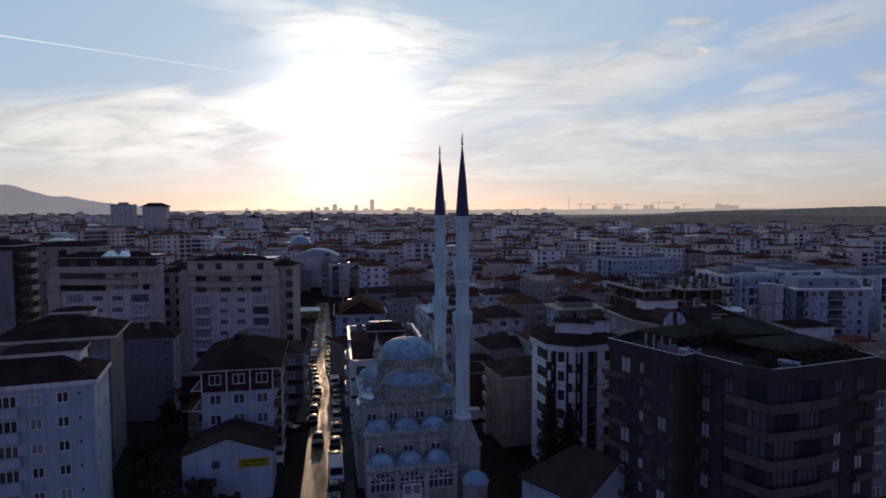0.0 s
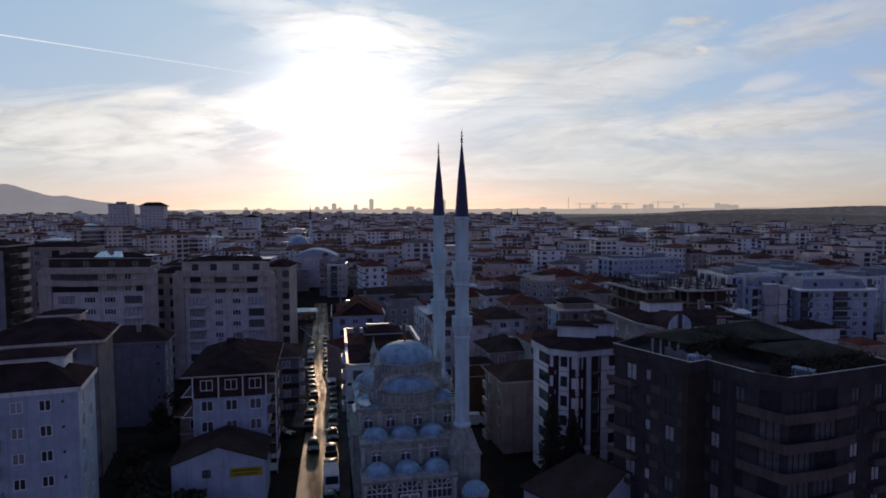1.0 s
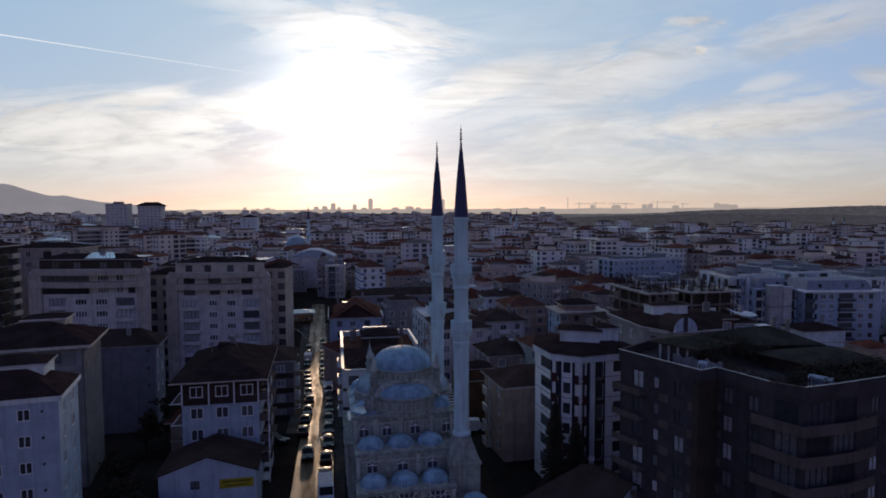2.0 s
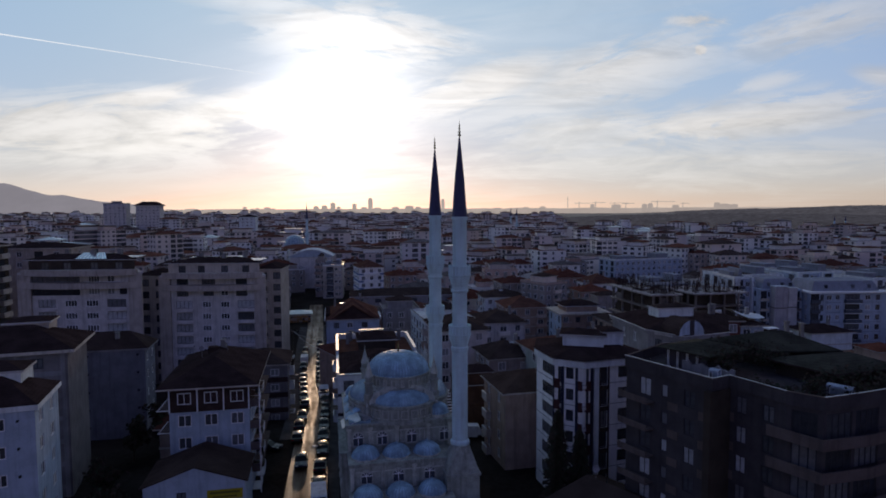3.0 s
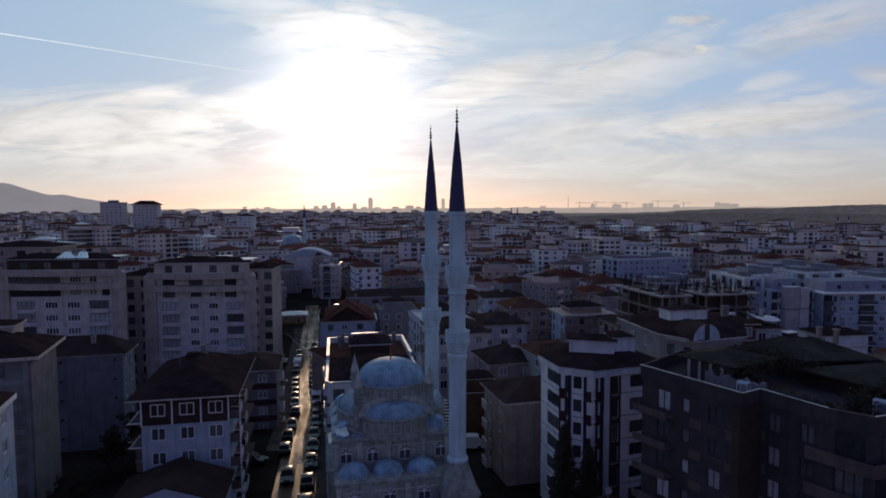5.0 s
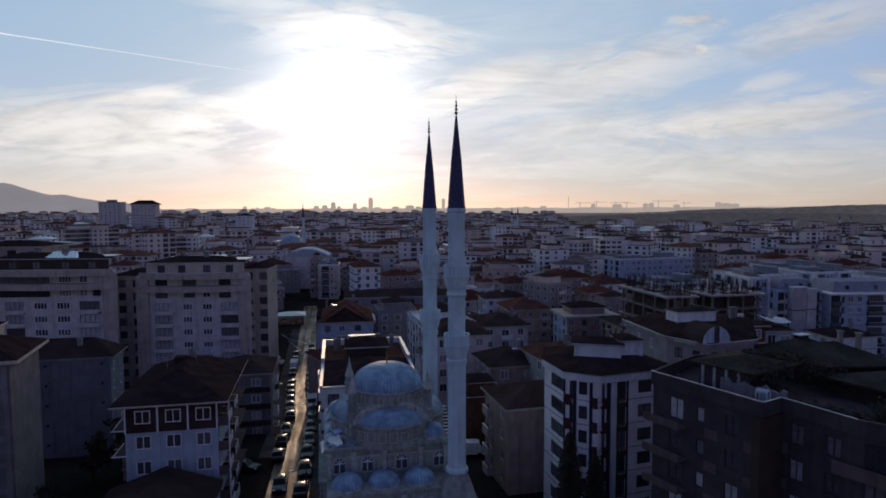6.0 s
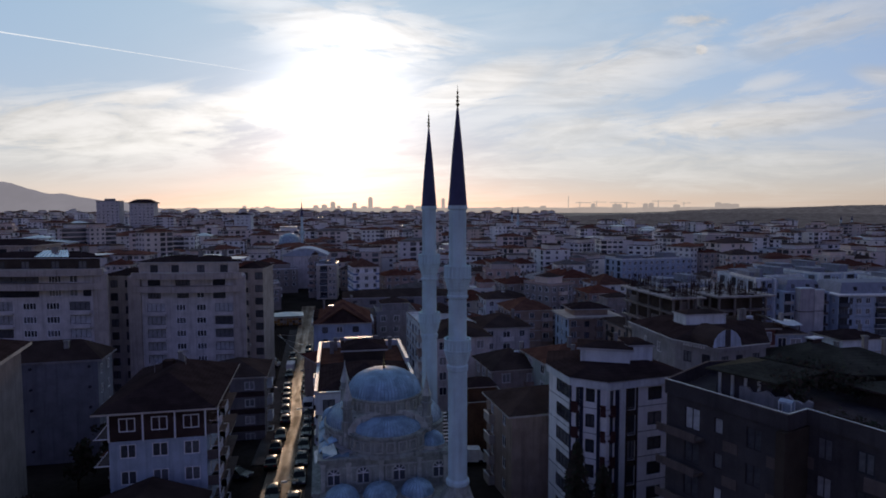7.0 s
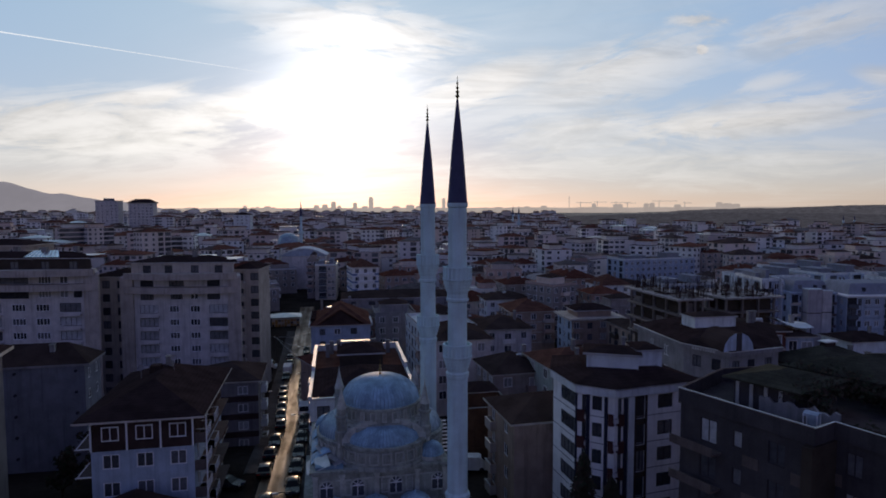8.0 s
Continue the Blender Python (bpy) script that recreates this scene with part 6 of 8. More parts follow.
def build_modern_block(x, y, deg, w, d, z1, wall, label, balc=True, fins=True):
    """White and blue-grey flats: tall white wall panels, dark glazed balcony bays, flat roof with a small set-back top floor."""
    m = from_corner(x, y, deg, w, d)
    cols = []
    if balc:
        bays = max(1, round(w / 9.0))
        for i in range(bays):
            c = -w / 2 + w * (i + 0.5) / bays
            cols += [(c - 1.3, 3.1, 2.5, 0.15, "dark+glass+3.4+1.0+white+glassrail"), (c + 1.6, 1.2, 1.5, 0.7, "plain"), (c + 3.2, 1.0, 1.5, 0.7, "plain")]
    else:
        n = max(2, int(w / 3.0))
        cols = [(-w / 2 + w * (i + 0.5) / n, 1.5, 1.6, 0.6, "plain") for i in range(n)]
    k = max(2, int(d / 4.2))
    side = [(-d / 2 + d * (i + 0.5) / k, 1.5 if i % 2 else 2.6, 1.6 if i % 2 else 2.3, 0.6 if i % 2 else 0.2, "dark") for i in range(k)]
    top = block("apartment_building", m, rect(w, d), z1, 2.9, {0: cols, 3: side}, wall, label, z0=-10, lowest=-6)
    part("parapet", parapet(rect(w + 0.1, d + 0.1), z1, 0.7, 0.25, 0.06), [M["white"], M["coping"]], top)
    for s, px in ((-1, 0.52), (1, 0.36)):
        b = Build()
        b.prism([(s * w * 0.26 + p[0] * px * 0.5, p[1] * 0.5 + 0.6) for p in rect(w, d)], z1, z1 + 2.0 + 0.4 * s)
        ph = part("penthouse", b, M["slate"], top, "blue-grey set-back roof storey")
        q = Build()
        q.prism([(s * w * 0.26 + p[0] * (px * 0.5 + 0.03), p[1] * 0.54 + 0.6) for p in rect(w, d)], z1 + 2.0 + 0.4 * s, z1 + 2.18 + 0.4 * s)
        part("penthouse_roof", q, M["slate"], ph)
    b = Build()
    b.box(-w / 2 + 0.2, w / 2 - 0.2, -d / 2 + 0.2, d / 2 - 0.2, z1, z1 + 0.12)
    part("roof", b, M["tar"], top)
    if fins:
        n = max(1, round(w / 9.0))
        for i in range(n + 1):
            c = -w / 2 + w * i / n
            wide = 1.5 if i == 0 else 0.5
            b = Build()
            b.box(max(c - 0.3, -w / 2 - 0.3), min(c + wide, w / 2 + 0.3), -d / 2 - 1.0, -d / 2 - 0.003, -10, z1 + 0.6)
            part("wall_panel", b, M["white"], top, "tall white wall panel")
    return top


M["brick"] = mat("red_brown_render", (0.17, 0.075, 0.06), 0.85, var=0.25, streaks=0.25)
M["shademauve"] = mat("shaded_mauve_render", (0.43, 0.40, 0.41), 0.85, var=0.15, streaks=0.2)
M["slate"] = mat("blue_grey_cladding", (0.27, 0.29, 0.34), 0.7, var=0.15, streaks=0.15)


def build_estate_front():
    """Stepped flats: a rear wing with two tall proud wall panels and open balcony strips, and a front wing with glazed bays."""
    w, d, z1 = 12.0, 12.0, 13.6
    m = from_corner(88.6, 179.5, 0.0, w, d)
    cols = [(-w / 2 + 1.2, 1.7, 2.3, 0.1, "dark+low+2.1+0.9+cream+cream"), (-w / 2 + 2.6, 0.5, 1.3, 0.8, "dark"), (-w / 2 + 10.7, 1.2, 2.3, 0.1, "dark+low+1.4+0.7+dark+band")]
    top = block("apartment_building", m, rect(w, d), z1, 2.9, {0: cols, 3: [(3.5, 1.2, 1.5, 0.7, "dark"), (0.2, 1.2, 1.5, 0.7, "plain")]}, M["cool"], "pale stepped flats with tall wall panels and balcony strips", z0=-10, lowest=-6)
    for x0, x1, deep, high in ((3.0, 6.6, 2.5, 14.6), (7.5, 9.9, 1.2, 14.1)):
        b = Build()
        for za, zb, o in ((-10, 8.6, 0.0), (8.6, 8.85, -0.06), (8.85, high, 0.0)):
            b.box(-w / 2 + x0 - o, -w / 2 + x1 + o, -d / 2 - deep - o, -d / 2 - 0.003, za, zb, 1 if o else 0)
        b.box(-w / 2 + x0 - 0.12, -w / 2 + x1 + 0.12, -d / 2 - deep - 0.12, -d / 2 - 0.003, high, high + 0.18, 2)
        # the deeper panel's darker mauve stands in for its shaded front
        part("wall_panel", b, [M["shademauve" if deep > 2 else "lilac"], M["band"], M["white"]], top, "tall plain pale wall panel with a dark joint")
    roof_storey(top, rect(w, d), z1, 2.8, 1.2)
    w, d, z1 = 22.0, 14.0, 12.9
    m = from_corner(100.8, 176.3, 2.0, w, d)
    cols = [(-w / 2 + 1.45, 2.4, 2.45, 0.1, "dark+glass+2.5+0.7+dark+glassrail"), (-w / 2 + 3.4, 0.9, 1.6, 0.6, "dark"), (-w / 2 + 5.5, 1.5, 1.4, 0.8, "plain"), (-w / 2 + 7.9, 1.2, 1.4, 0.8, "plain"),
            (-w / 2 + 12.0, 4.2, 2.4, 0.1, "dark+glass+4.6+0.9+white+glassrail"), (-w / 2 + 16.4, 1.5, 1.4, 0.8, "plain"), (-w / 2 + 19.2, 1.2, 1.4, 0.8, "dark")]
    top = block("apartment_building", m, rect(w, d), z1, 2.75, {0: cols, 3: [(5.2, 1.0, 1.5, 0.7, "plain")]}, M["cool"], "pale blue flats with glazed balcony bays and white eaves", z0=-10, lowest=-6)
    b = Build()
    b.box(-w / 2 - 0.5, w / 2 + 0.5, -d / 2 - 0.8, d / 2 + 0.5, z1, z1 + 0.4)
    part("eaves", b, M["brightwhite"], top, "white eaves slab")
    for k in range(6):
        for x, ww in ((-w / 2 + 6.6, 4.4), (-w / 2 + 17.6, 5.6)):
            b = Build()
            b.box(x - ww / 2, x + ww / 2, -d / 2 - 0.07, -d / 2 - 0.003, z1 - 2.75 * (k + 1) + 0.1, z1 - 2.75 * (k + 1) + 0.26)
            part("facade_band", b, M["slate"], top)
    roof_storey(top, rect(w, d), z1 + 0.4, 2.7, 1.4)


def roof_storey(top, poly4, z, h, back):
    """A set-back top floor in blue-grey sheet with a sloped front and small windows."""
    lo, up = inset(poly4, back), inset(poly4, back + 0.9)
    b = Build()
    b.grid([[(*p, z) for p in lo], [(*p, z + h * 0.8) for p in up], [(*p, z + h) for p in inset(poly4, back + 1.2)]])
    b.face([(*p, z + h) for p in inset(poly4, back + 1.2)])
    st = part("roof_storey", b, M["slate"], top, "blue-grey set-back roof storey")
    e, ln = edge_frame(lo[0], lo[1])
    for x in (-ln * 0.28, ln * 0.12, ln * 0.36):
        q = Build()
        q.box(x - 0.4, x + 0.4, 0.25, 0.75, z + 0.7, z + 1.7, m=e)
        part("skylight", q, M["darkpane"], st)


def build_modern_estate():
    lab = "modern white apartment block with flat roof and glazed balconies"
    build_modern_block(83.4, 184.0, 0, 5.0, 14.0, 16.0, M["cool"], lab)
    build_estate_front()
    build_modern_block(137.0, 204.0, 14, 18.0, 14.0, 13.2, M["white"], lab)
    build_modern_block(98.0, 216.0, 14, 20.0, 15.0, 13.0, M["white"], lab)
    build_modern_block(126.0, 226.0, 14, 20.0, 15.0, 12.8, M["cool"], lab)
    build_modern_block(156.0, 226.0, 14, 20.0, 15.0, 11.5, M["white"], lab)
    build_modern_block(128.0, 250.0, 14, 22.0, 15.0, 12.0, M["cool"], lab)
    build_modern_block(70.0, 215.0, 14, 18.0, 14.0, 10.6, M["cool"], lab, fins=False)
    build_modern_block(84.5, 309.0, 18, 40.0, 14.0, 10.6, M["cool"], "long pale blue apartment block with rows of windows", False, False)
    build_modern_block(208.0, 400.0, 16, 30.0, 16.0, 8.2, M["white"], "white apartment block with dark vertical window strips", False)
    build_modern_block(-56.0, 292.0, 6, 9.0, 14.0, 10.0, M["cream"], "cream street-corner apartment block with shaded side", True, False)


def build_infill():
    # pale block beside the dark corner block
    m = from_corner(51.5, 75.5, 14.0, 16.0, 12.0)
    top = block("apartment_building", m, rect(16, 12), 13.6, 2.9, {0: [(-5.5, 1.4, 1.5, 0.7, "plain"), (-1.5, 2.4, 2.1, 0.2, "dark+low+3.2+1.0+white+white"), (3.5, 1.4, 1.5, 0.7, "plain")], 3: [(-3, 1.3, 1.5, 0.7, "plain"), (2, 1.3, 1.5, 0.7, "dark")]}, M["grey"], "grey apartment block with dark hipped roof", z0=-5, lowest=-2)
    part("roof", hip_roof(rect(16, 12), 13.6, 1.8, 0.6, 0.3), [M["tar"], M["cream"]], top)
    # low shed with a pale metal roof closing the street
    top = thing("market_shed", place(-54.6, 236.0, 14.0), "low shed with pale metal roof and front painted to look lit", "shed")
    g = ground_z(-54.6, 236.0)
    b = Build()
    b.prism(rect(9.4, 7), g - 1, g + 3.0)
    part("wall", b, M["cream"], top)
    part("roof", hip_roof(rect(9.4, 7), g + 3.0, 0.9, 0.6, 0.15), [M["tinroof"], M["coping"]], top)
    # added boxes in ochre and cream imitate the golden light along the front
    rng = random.Random(3)
    for k in range(3):
        for i in range(9):
            x, ww = -4.1 + i * 1.02, rng.uniform(0.6, 0.95)
            b = Build()
            b.box(x - ww / 2, x + ww / 2, -3.5 - 0.9 + 0.3 * k, -3.503, g + 0.1 + 0.8 * k, g + 0.1 + 0.8 * k + rng.uniform(0.45, 0.75))
            part("goods_crate", b, M[("shopglow", "cream", "umber", "shopglow")[rng.randrange(4)]], top)
    # pale barrel-vaulted hall among the roofs
    top = thing("hall", place(37.5, 244.0, 8.0), "pale grey hall with a barrel-vaulted roof", "hall")
    pts = [(-7.6 * math.cos(math.pi * i / 18), 6.0 + 4.6 * math.sin(math.pi * i / 18)) for i in range(19)]
    b = Build()
    b.face([(-7.6, -9, -9)] + [(x, -9, z) for x, z in pts] + [(7.6, -9, -9)])
    b.face([(7.6, 9, -9)] + [(x, 9, z) for x, z in pts[::-1]] + [(-7.6, 9, -9)])
    for s in (-1, 1):
        b.face([(s * 7.6, -9 * s, -9), (s * 7.6, 9 * s, -9), (s * 7.6, 9 * s, 6.0), (s * 7.6, -9 * s, 6.0)])
    part("wall", b, M["lilac"], top)
    b = Build()
    b.grid([[(x * 1.02, y, z * 1.02 + 0.1) for x, z in pts] for y in (-9.3, 0, 9.3)], closed=False)
    part("roof", b, M["grey"], top, smooth=True)
    # house with a broad olive roof, beyond the dark corner block
    w, d, z1 = 11.4, 10.0, 13.6
    m = from_corner(50.2, 102.6, 20.0, w, d)
    top = block("apartment_building", m, rect(w, d), z1, 2.9, {0: [(-3.6, 1.4, 1.5, 0.7, "plain"), (0, 2.4, 1.9, 0.3, "dark"), (3.6, 1.4, 1.5, 0.7, "plain")], 3: [(-3, 1.4, 1.5, 0.7, "dark"), (2, 1.4, 1.5, 0.7, "dark")]}, M["grey"], "grey apartment house with a broad olive hipped roof", z0=-7, lowest=-3)
    part("roof", hip_roof(rect(w, d), z1, 2.3, 0.7, 0.3), [M["olive"], M["tar"]], top)
    b = Build()
    b.box(-0.9, 0.9, -0.5, 0.5, z1 + 2.2, z1 + 3.0)
    b.box(-1.1, 1.1, -0.7, 0.7, z1 + 3.0, z1 + 3.14, 1)
    part("roof_vent", b, [M["tar"], M["white"]], top, "white-capped roof vent")
    for x, y in ((3.4, -3.2), (5.0, 0.4)):
        chimney(top, x, y, z1 + 0.7, 1.2, 0.5)
    # striped low house beyond the timber house
    m = from_corner(-37.2, 117.0, 11.3, 9.0, 10.0)
    top = block("apartment_building", m, rect(9, 10), 8.4, 2.8, {0: [(-2.4, 1.5, 1.3, 0.8, "plain"), (2.2, 1.5, 1.3, 0.8, "plain")], 1: [(0, 1.4, 1.4, 0.8, "plain+solid+2.4+0.9+white+white")]}, M["shadewall"], "dark grey apartment house with brown storey bands", z0=-8, lowest=-3)
    part("roof", hip_roof(rect(9, 10), 8.4, 1.9, 0.6, 0.2), [M["tar"], M["cream"]], top)
    for k in range(4):
        b = Build()
        b.box(-4.5, 4.5, -5.06, -5.003, 8.4 - 2.8 * (k + 1) - 0.35, 8.4 - 2.8 * (k + 1) + 0.55)
        part("facade_band", b, M["timber"], top)


build_white_block()
build_grey_block()
build_blank_block()
build_timber_house()
build_sign_house()
build_tower_blocks()
build_parapet_house()
build_striped_block()
build_ridge_house()
build_low_roof_house()
build_dark_block()
build_cupola_house()
build_frame_building()
build_modern_estate()
build_infill()


# ---- the town ----
# plots already built on, or open: middle and radius
WEST_PLOTS = [(-46, 68, 14), (-52, 90, 13), (-56, 114, 13), (-29, 89, 12), (-28, 78, 10), (-49, 149, 17), (-32, 123, 9), (-62, 162, 10), (-76, 141, 18),
              (-110, 154, 20), (-14, 110, 19), (-53, 236, 9), (-108, 178, 12), (-54, 294, 12), (-24, 173, 15), (-31, 262, 11), (-12, 192, 9), (-15, 234, 21), (-9, 210, 8)]
EAST_PLOTS = [(7, 116, 7), (40, 112, 15), (3, 143, 11), (1, 168, 13), (15, 172, 10), (26, 202, 10), (13, 129, 9), (22, 125, 9), (38, 182, 11), (8, 191, 9), (21, 220, 10), (52, 202, 9), (60, 238, 9), (38, 244, 12), (28, 112, 10), (26, 150, 12), (30, 165, 8), (70, 250, 12), (84, 268, 14), (66, 284, 12), (92, 288, 16),
              (20, 87, 13), (15, 98, 12), (38, 70, 22), (12, 68, 10), (39, 107, 17), (62, 116, 15), (49, 146, 16), (0, 85, 20)]
ESTATE_PLOTS = [(112, 185, 18), (128, 190, 12), (88, 158, 14), (74, 172, 11),
                (98, 172, 12), (92, 198, 12), (104, 195, 12), (119, 204, 16), (146, 214, 16), (110, 226, 16), (138, 236, 17), (66, 150, 14), (84, 178, 12),
                (102, 178, 14), (121, 186, 15), (111, 213, 17), (137, 221, 17), (161, 231, 17), (140, 249, 17), (81, 223, 15), (104, 322, 26), (224, 410, 22)]
WEST_PLOTS += [(-96, 404, 10), (-70, 335, 14)]
KEEP = WEST_PLOTS + EAST_PLOTS + ESTATE_PLOTS


def free(x, y, r):
    a = (x + 17.7) * CA + (y - 77) * SA
    b = -(x + 17.7) * SA + (y - 77) * CA
    if abs(a) < r * 0.75 + 6.0 and b < 262:
        return False
    return all((x - kx) ** 2 + (y - ky) ** 2 > (kr * 0.8 + r * 0.75) ** 2 for kx, ky, kr in KEEP)


NEAR_TOWN = 160.0


def town_window(ww, hh):
    """A framed two-light window; outside is -y."""
    key = ("town", ww, hh)
    if key not in SHARED:
        f, g = Build(), Build()
        lattice(f, [-ww / 2 - 0.1, -ww / 2, -0.04, 0.04, ww / 2, ww / 2 + 0.1], [-0.1, 0, hh, hh + 0.1], lambda i, j: i % 2 == 0 or j != 1, -0.07, 0.0)
        g.box(-ww / 2, ww / 2, -0.03, -0.003, 0, hh)
        SHARED[key] = (f.mesh("window", [M["frame"]]), g.mesh("pane", [M["pane"]]))
    return SHARED[key]


def town_balcony():
    if "town_balcony" not in SHARED:
        b = Build()
        lattice(b, [-1.5, 1.5], [-0.15, 0.95], lambda i, j: True, -1.1, -1.0)
        b.box(-1.5, 1.5, -1.0, -0.003, -0.15, 0)
        b.box(-1.5, -1.4, -1.0, -0.003, 0, 0.95)
        b.box(1.4, 1.5, -1.0, -0.003, 0, 0.95)
        SHARED["town_balcony"] = b.mesh("balcony", [M["townwall"]])
    return SHARED["town_balcony"]


def facade_pieces(w, d, z0, z1, rng, wins, top, single):
    """Window panes with frames, and balconies, on the three faces that can be seen."""
    rows = int((z1 - z0) / 2.9)
    for face, length in ((0, w), (1, d), (3, d)):
        n = max(2, int(length / rng.uniform(2.7, 3.6)))
        bal = {rng.randrange(n)} if rng.random() < 0.7 else set()
        turn = {0: 0, 1: 90, 3: 270}[face]
        off = d / 2 if face == 0 else w / 2
        e = Matrix.Rotation(radians(turn), 4, "Z") @ Matrix.Translation((0, -off, 0))
        for i in range(n):
            x = -length / 2 + length * (i + 0.5) / n
            for k in range(rows):
                z = z1 - 2.9 * (k + 1)
                ww, hh = (1.3, 1.4) if i not in bal else (1.7, 1.9)
                zz = z + (0.85 if i not in bal else 0.15)
                seen = face == 0 or (face == 1) == (top.matrix_basis.translation.x < 0)
                if seen and i in bal and k < 4:
                    part("balcony", town_balcony(), None, top, at=e @ Matrix.Translation((x, 0, z)))
                if single:
                    if seen:
                        f, g = town_window(ww, hh)
                        ob = part("window", f, None, top, at=e @ Matrix.Translation((x, 0, zz)))
                        part("pane", g, None, ob)
                    continue
                wins.box(x - ww / 2 - 0.1, x + ww / 2 + 0.1, -0.05, 0.0, zz - 0.1, zz + hh + 0.1, 0, m=e)
                for s in (-1, 1):
                    wins.face([e @ Vector(p) for p in ((x + s * ww / 4 - ww / 4 + 0.04, -0.07, zz), (x + s * ww / 4 + ww / 4 - 0.04, -0.07, zz), (x + s * ww / 4 + ww / 4 - 0.04, -0.07, zz + hh), (x + s * ww / 4 - ww / 4 + 0.04, -0.07, zz + hh))], 1)


def town_house(x, y, w, d, z1, deg, rng, wall=None, roof=None, rise=None, label=None, bands=None, single=None, blank=False):
    """One block among the roofs. rise: height of a hipped roof, 0 for a flat one; bands: a material for storey bands; blank: no windows."""
    top = thing("apartment_building", place(x, y, deg), label or rng.choice(TOWN_LABELS), "building", "town buildings")
    g = ground_z(x, y)
    b = Build()
    levels, slots = [(0.0, g - 3)], []
    if bands or rng.random() < 0.6:
        for k in range(int((z1 - g) / 2.9), 0, -1):
            z = z1 - 2.9 * k
            levels += [(0.0, z - 0.12), (0.1, z - 0.12), (0.1, z + (0.55 if bands else 0.16)), (0.0, z + (0.55 if bands else 0.16))]
            slots += [0, 1, 1, 1]
    levels.append((0.0, z1))
    b.grid([[(x_, y_, z_) for x_, y_ in rect(w + 2 * o_, d + 2 * o_)] for o_, z_ in levels])
    b.s = [s_ for s_ in slots + [0] for _ in range(4)]
    b.face([(x_, y_, z1) for x_, y_ in rect(w, d)])
    wall_mat = M[wall] if wall else M["brownwall"] if y < 150 else M["townwall"]
    part("wall", b, [wall_mat, M[bands] if bands else M["cream"]], top)
    wins = Build()
    if not blank:
        facade_pieces(w, d, g + 1.0, z1, rng, wins, top, y < NEAR_TOWN if single is None else single)
    if wins.v:
        tagged(part("glazing", wins, [M["frame"], M["farpane"]], top), kind="stuff")
    roof_mat = M[roof] if roof else M["townroof"]
    if rise is None:
        rise = min(w, d) * rng.uniform(0.17, 0.24) if rng.random() < 0.6 else 0.0
    if rise:
        part("roof", hip_roof(rect(w, d), z1, rise, 0.7, 0.2), [roof_mat, M["cream"]], top)
    else:
        part("roof", parapet(rect(w + 0.2, d + 0.2), z1, 0.6, 0.25, 0.06), [wall_mat, M["concrete"]], top)
        f = rng.uniform(0.45, 0.7)
        q = [(p[0] * f, p[1] * 0.5) for p in rect(w, d)]
        c = Build()
        c.prism(q, z1, z1 + 2.2)
        ph = part("penthouse", c, wall_mat, top)
        part("penthouse_roof", hip_roof(q, z1 + 2.2, d * 0.1, 0.4, 0.12), [roof_mat, M["coping"]], ph)
    for i in range(rng.randrange(1, 4)):
        chimney(top, rng.uniform(-w * 0.3, w * 0.3), rng.uniform(-d * 0.2, d * 0.2), z1 + 0.8, rise * 0.6 + rng.uniform(0.9, 1.6), 0.6)
    if rng.random() < 0.4:
        c = Build()
        c.lathe([(0.01, 0), (0.45, 0), (0.45, 1.1), (0.01, 1.1)], 10)
        part("water_tank", c, M["coping"], top, at=Matrix.Translation((rng.uniform(-w * 0.2, w * 0.2), -d * 0.1, z1 + rise * 0.55 + 0.6)) @ Matrix.Rotation(radians(90), 4, "Y"))
    return top


TOWN_LABELS = ["rendered town apartment block with rows of windows", "plain mid-rise apartment block among the town roofs"]


def corner_house(x, y, deg, w, d, *rest, **more):
    """A town house whose front left corner stands at x, y."""
    p = place(x, y, deg) @ Vector((w / 2, d / 2, 0))
    return town_house(p.x, p.y, w, d, rest[0], deg, random.Random(int(x * 7 + y)), **more)


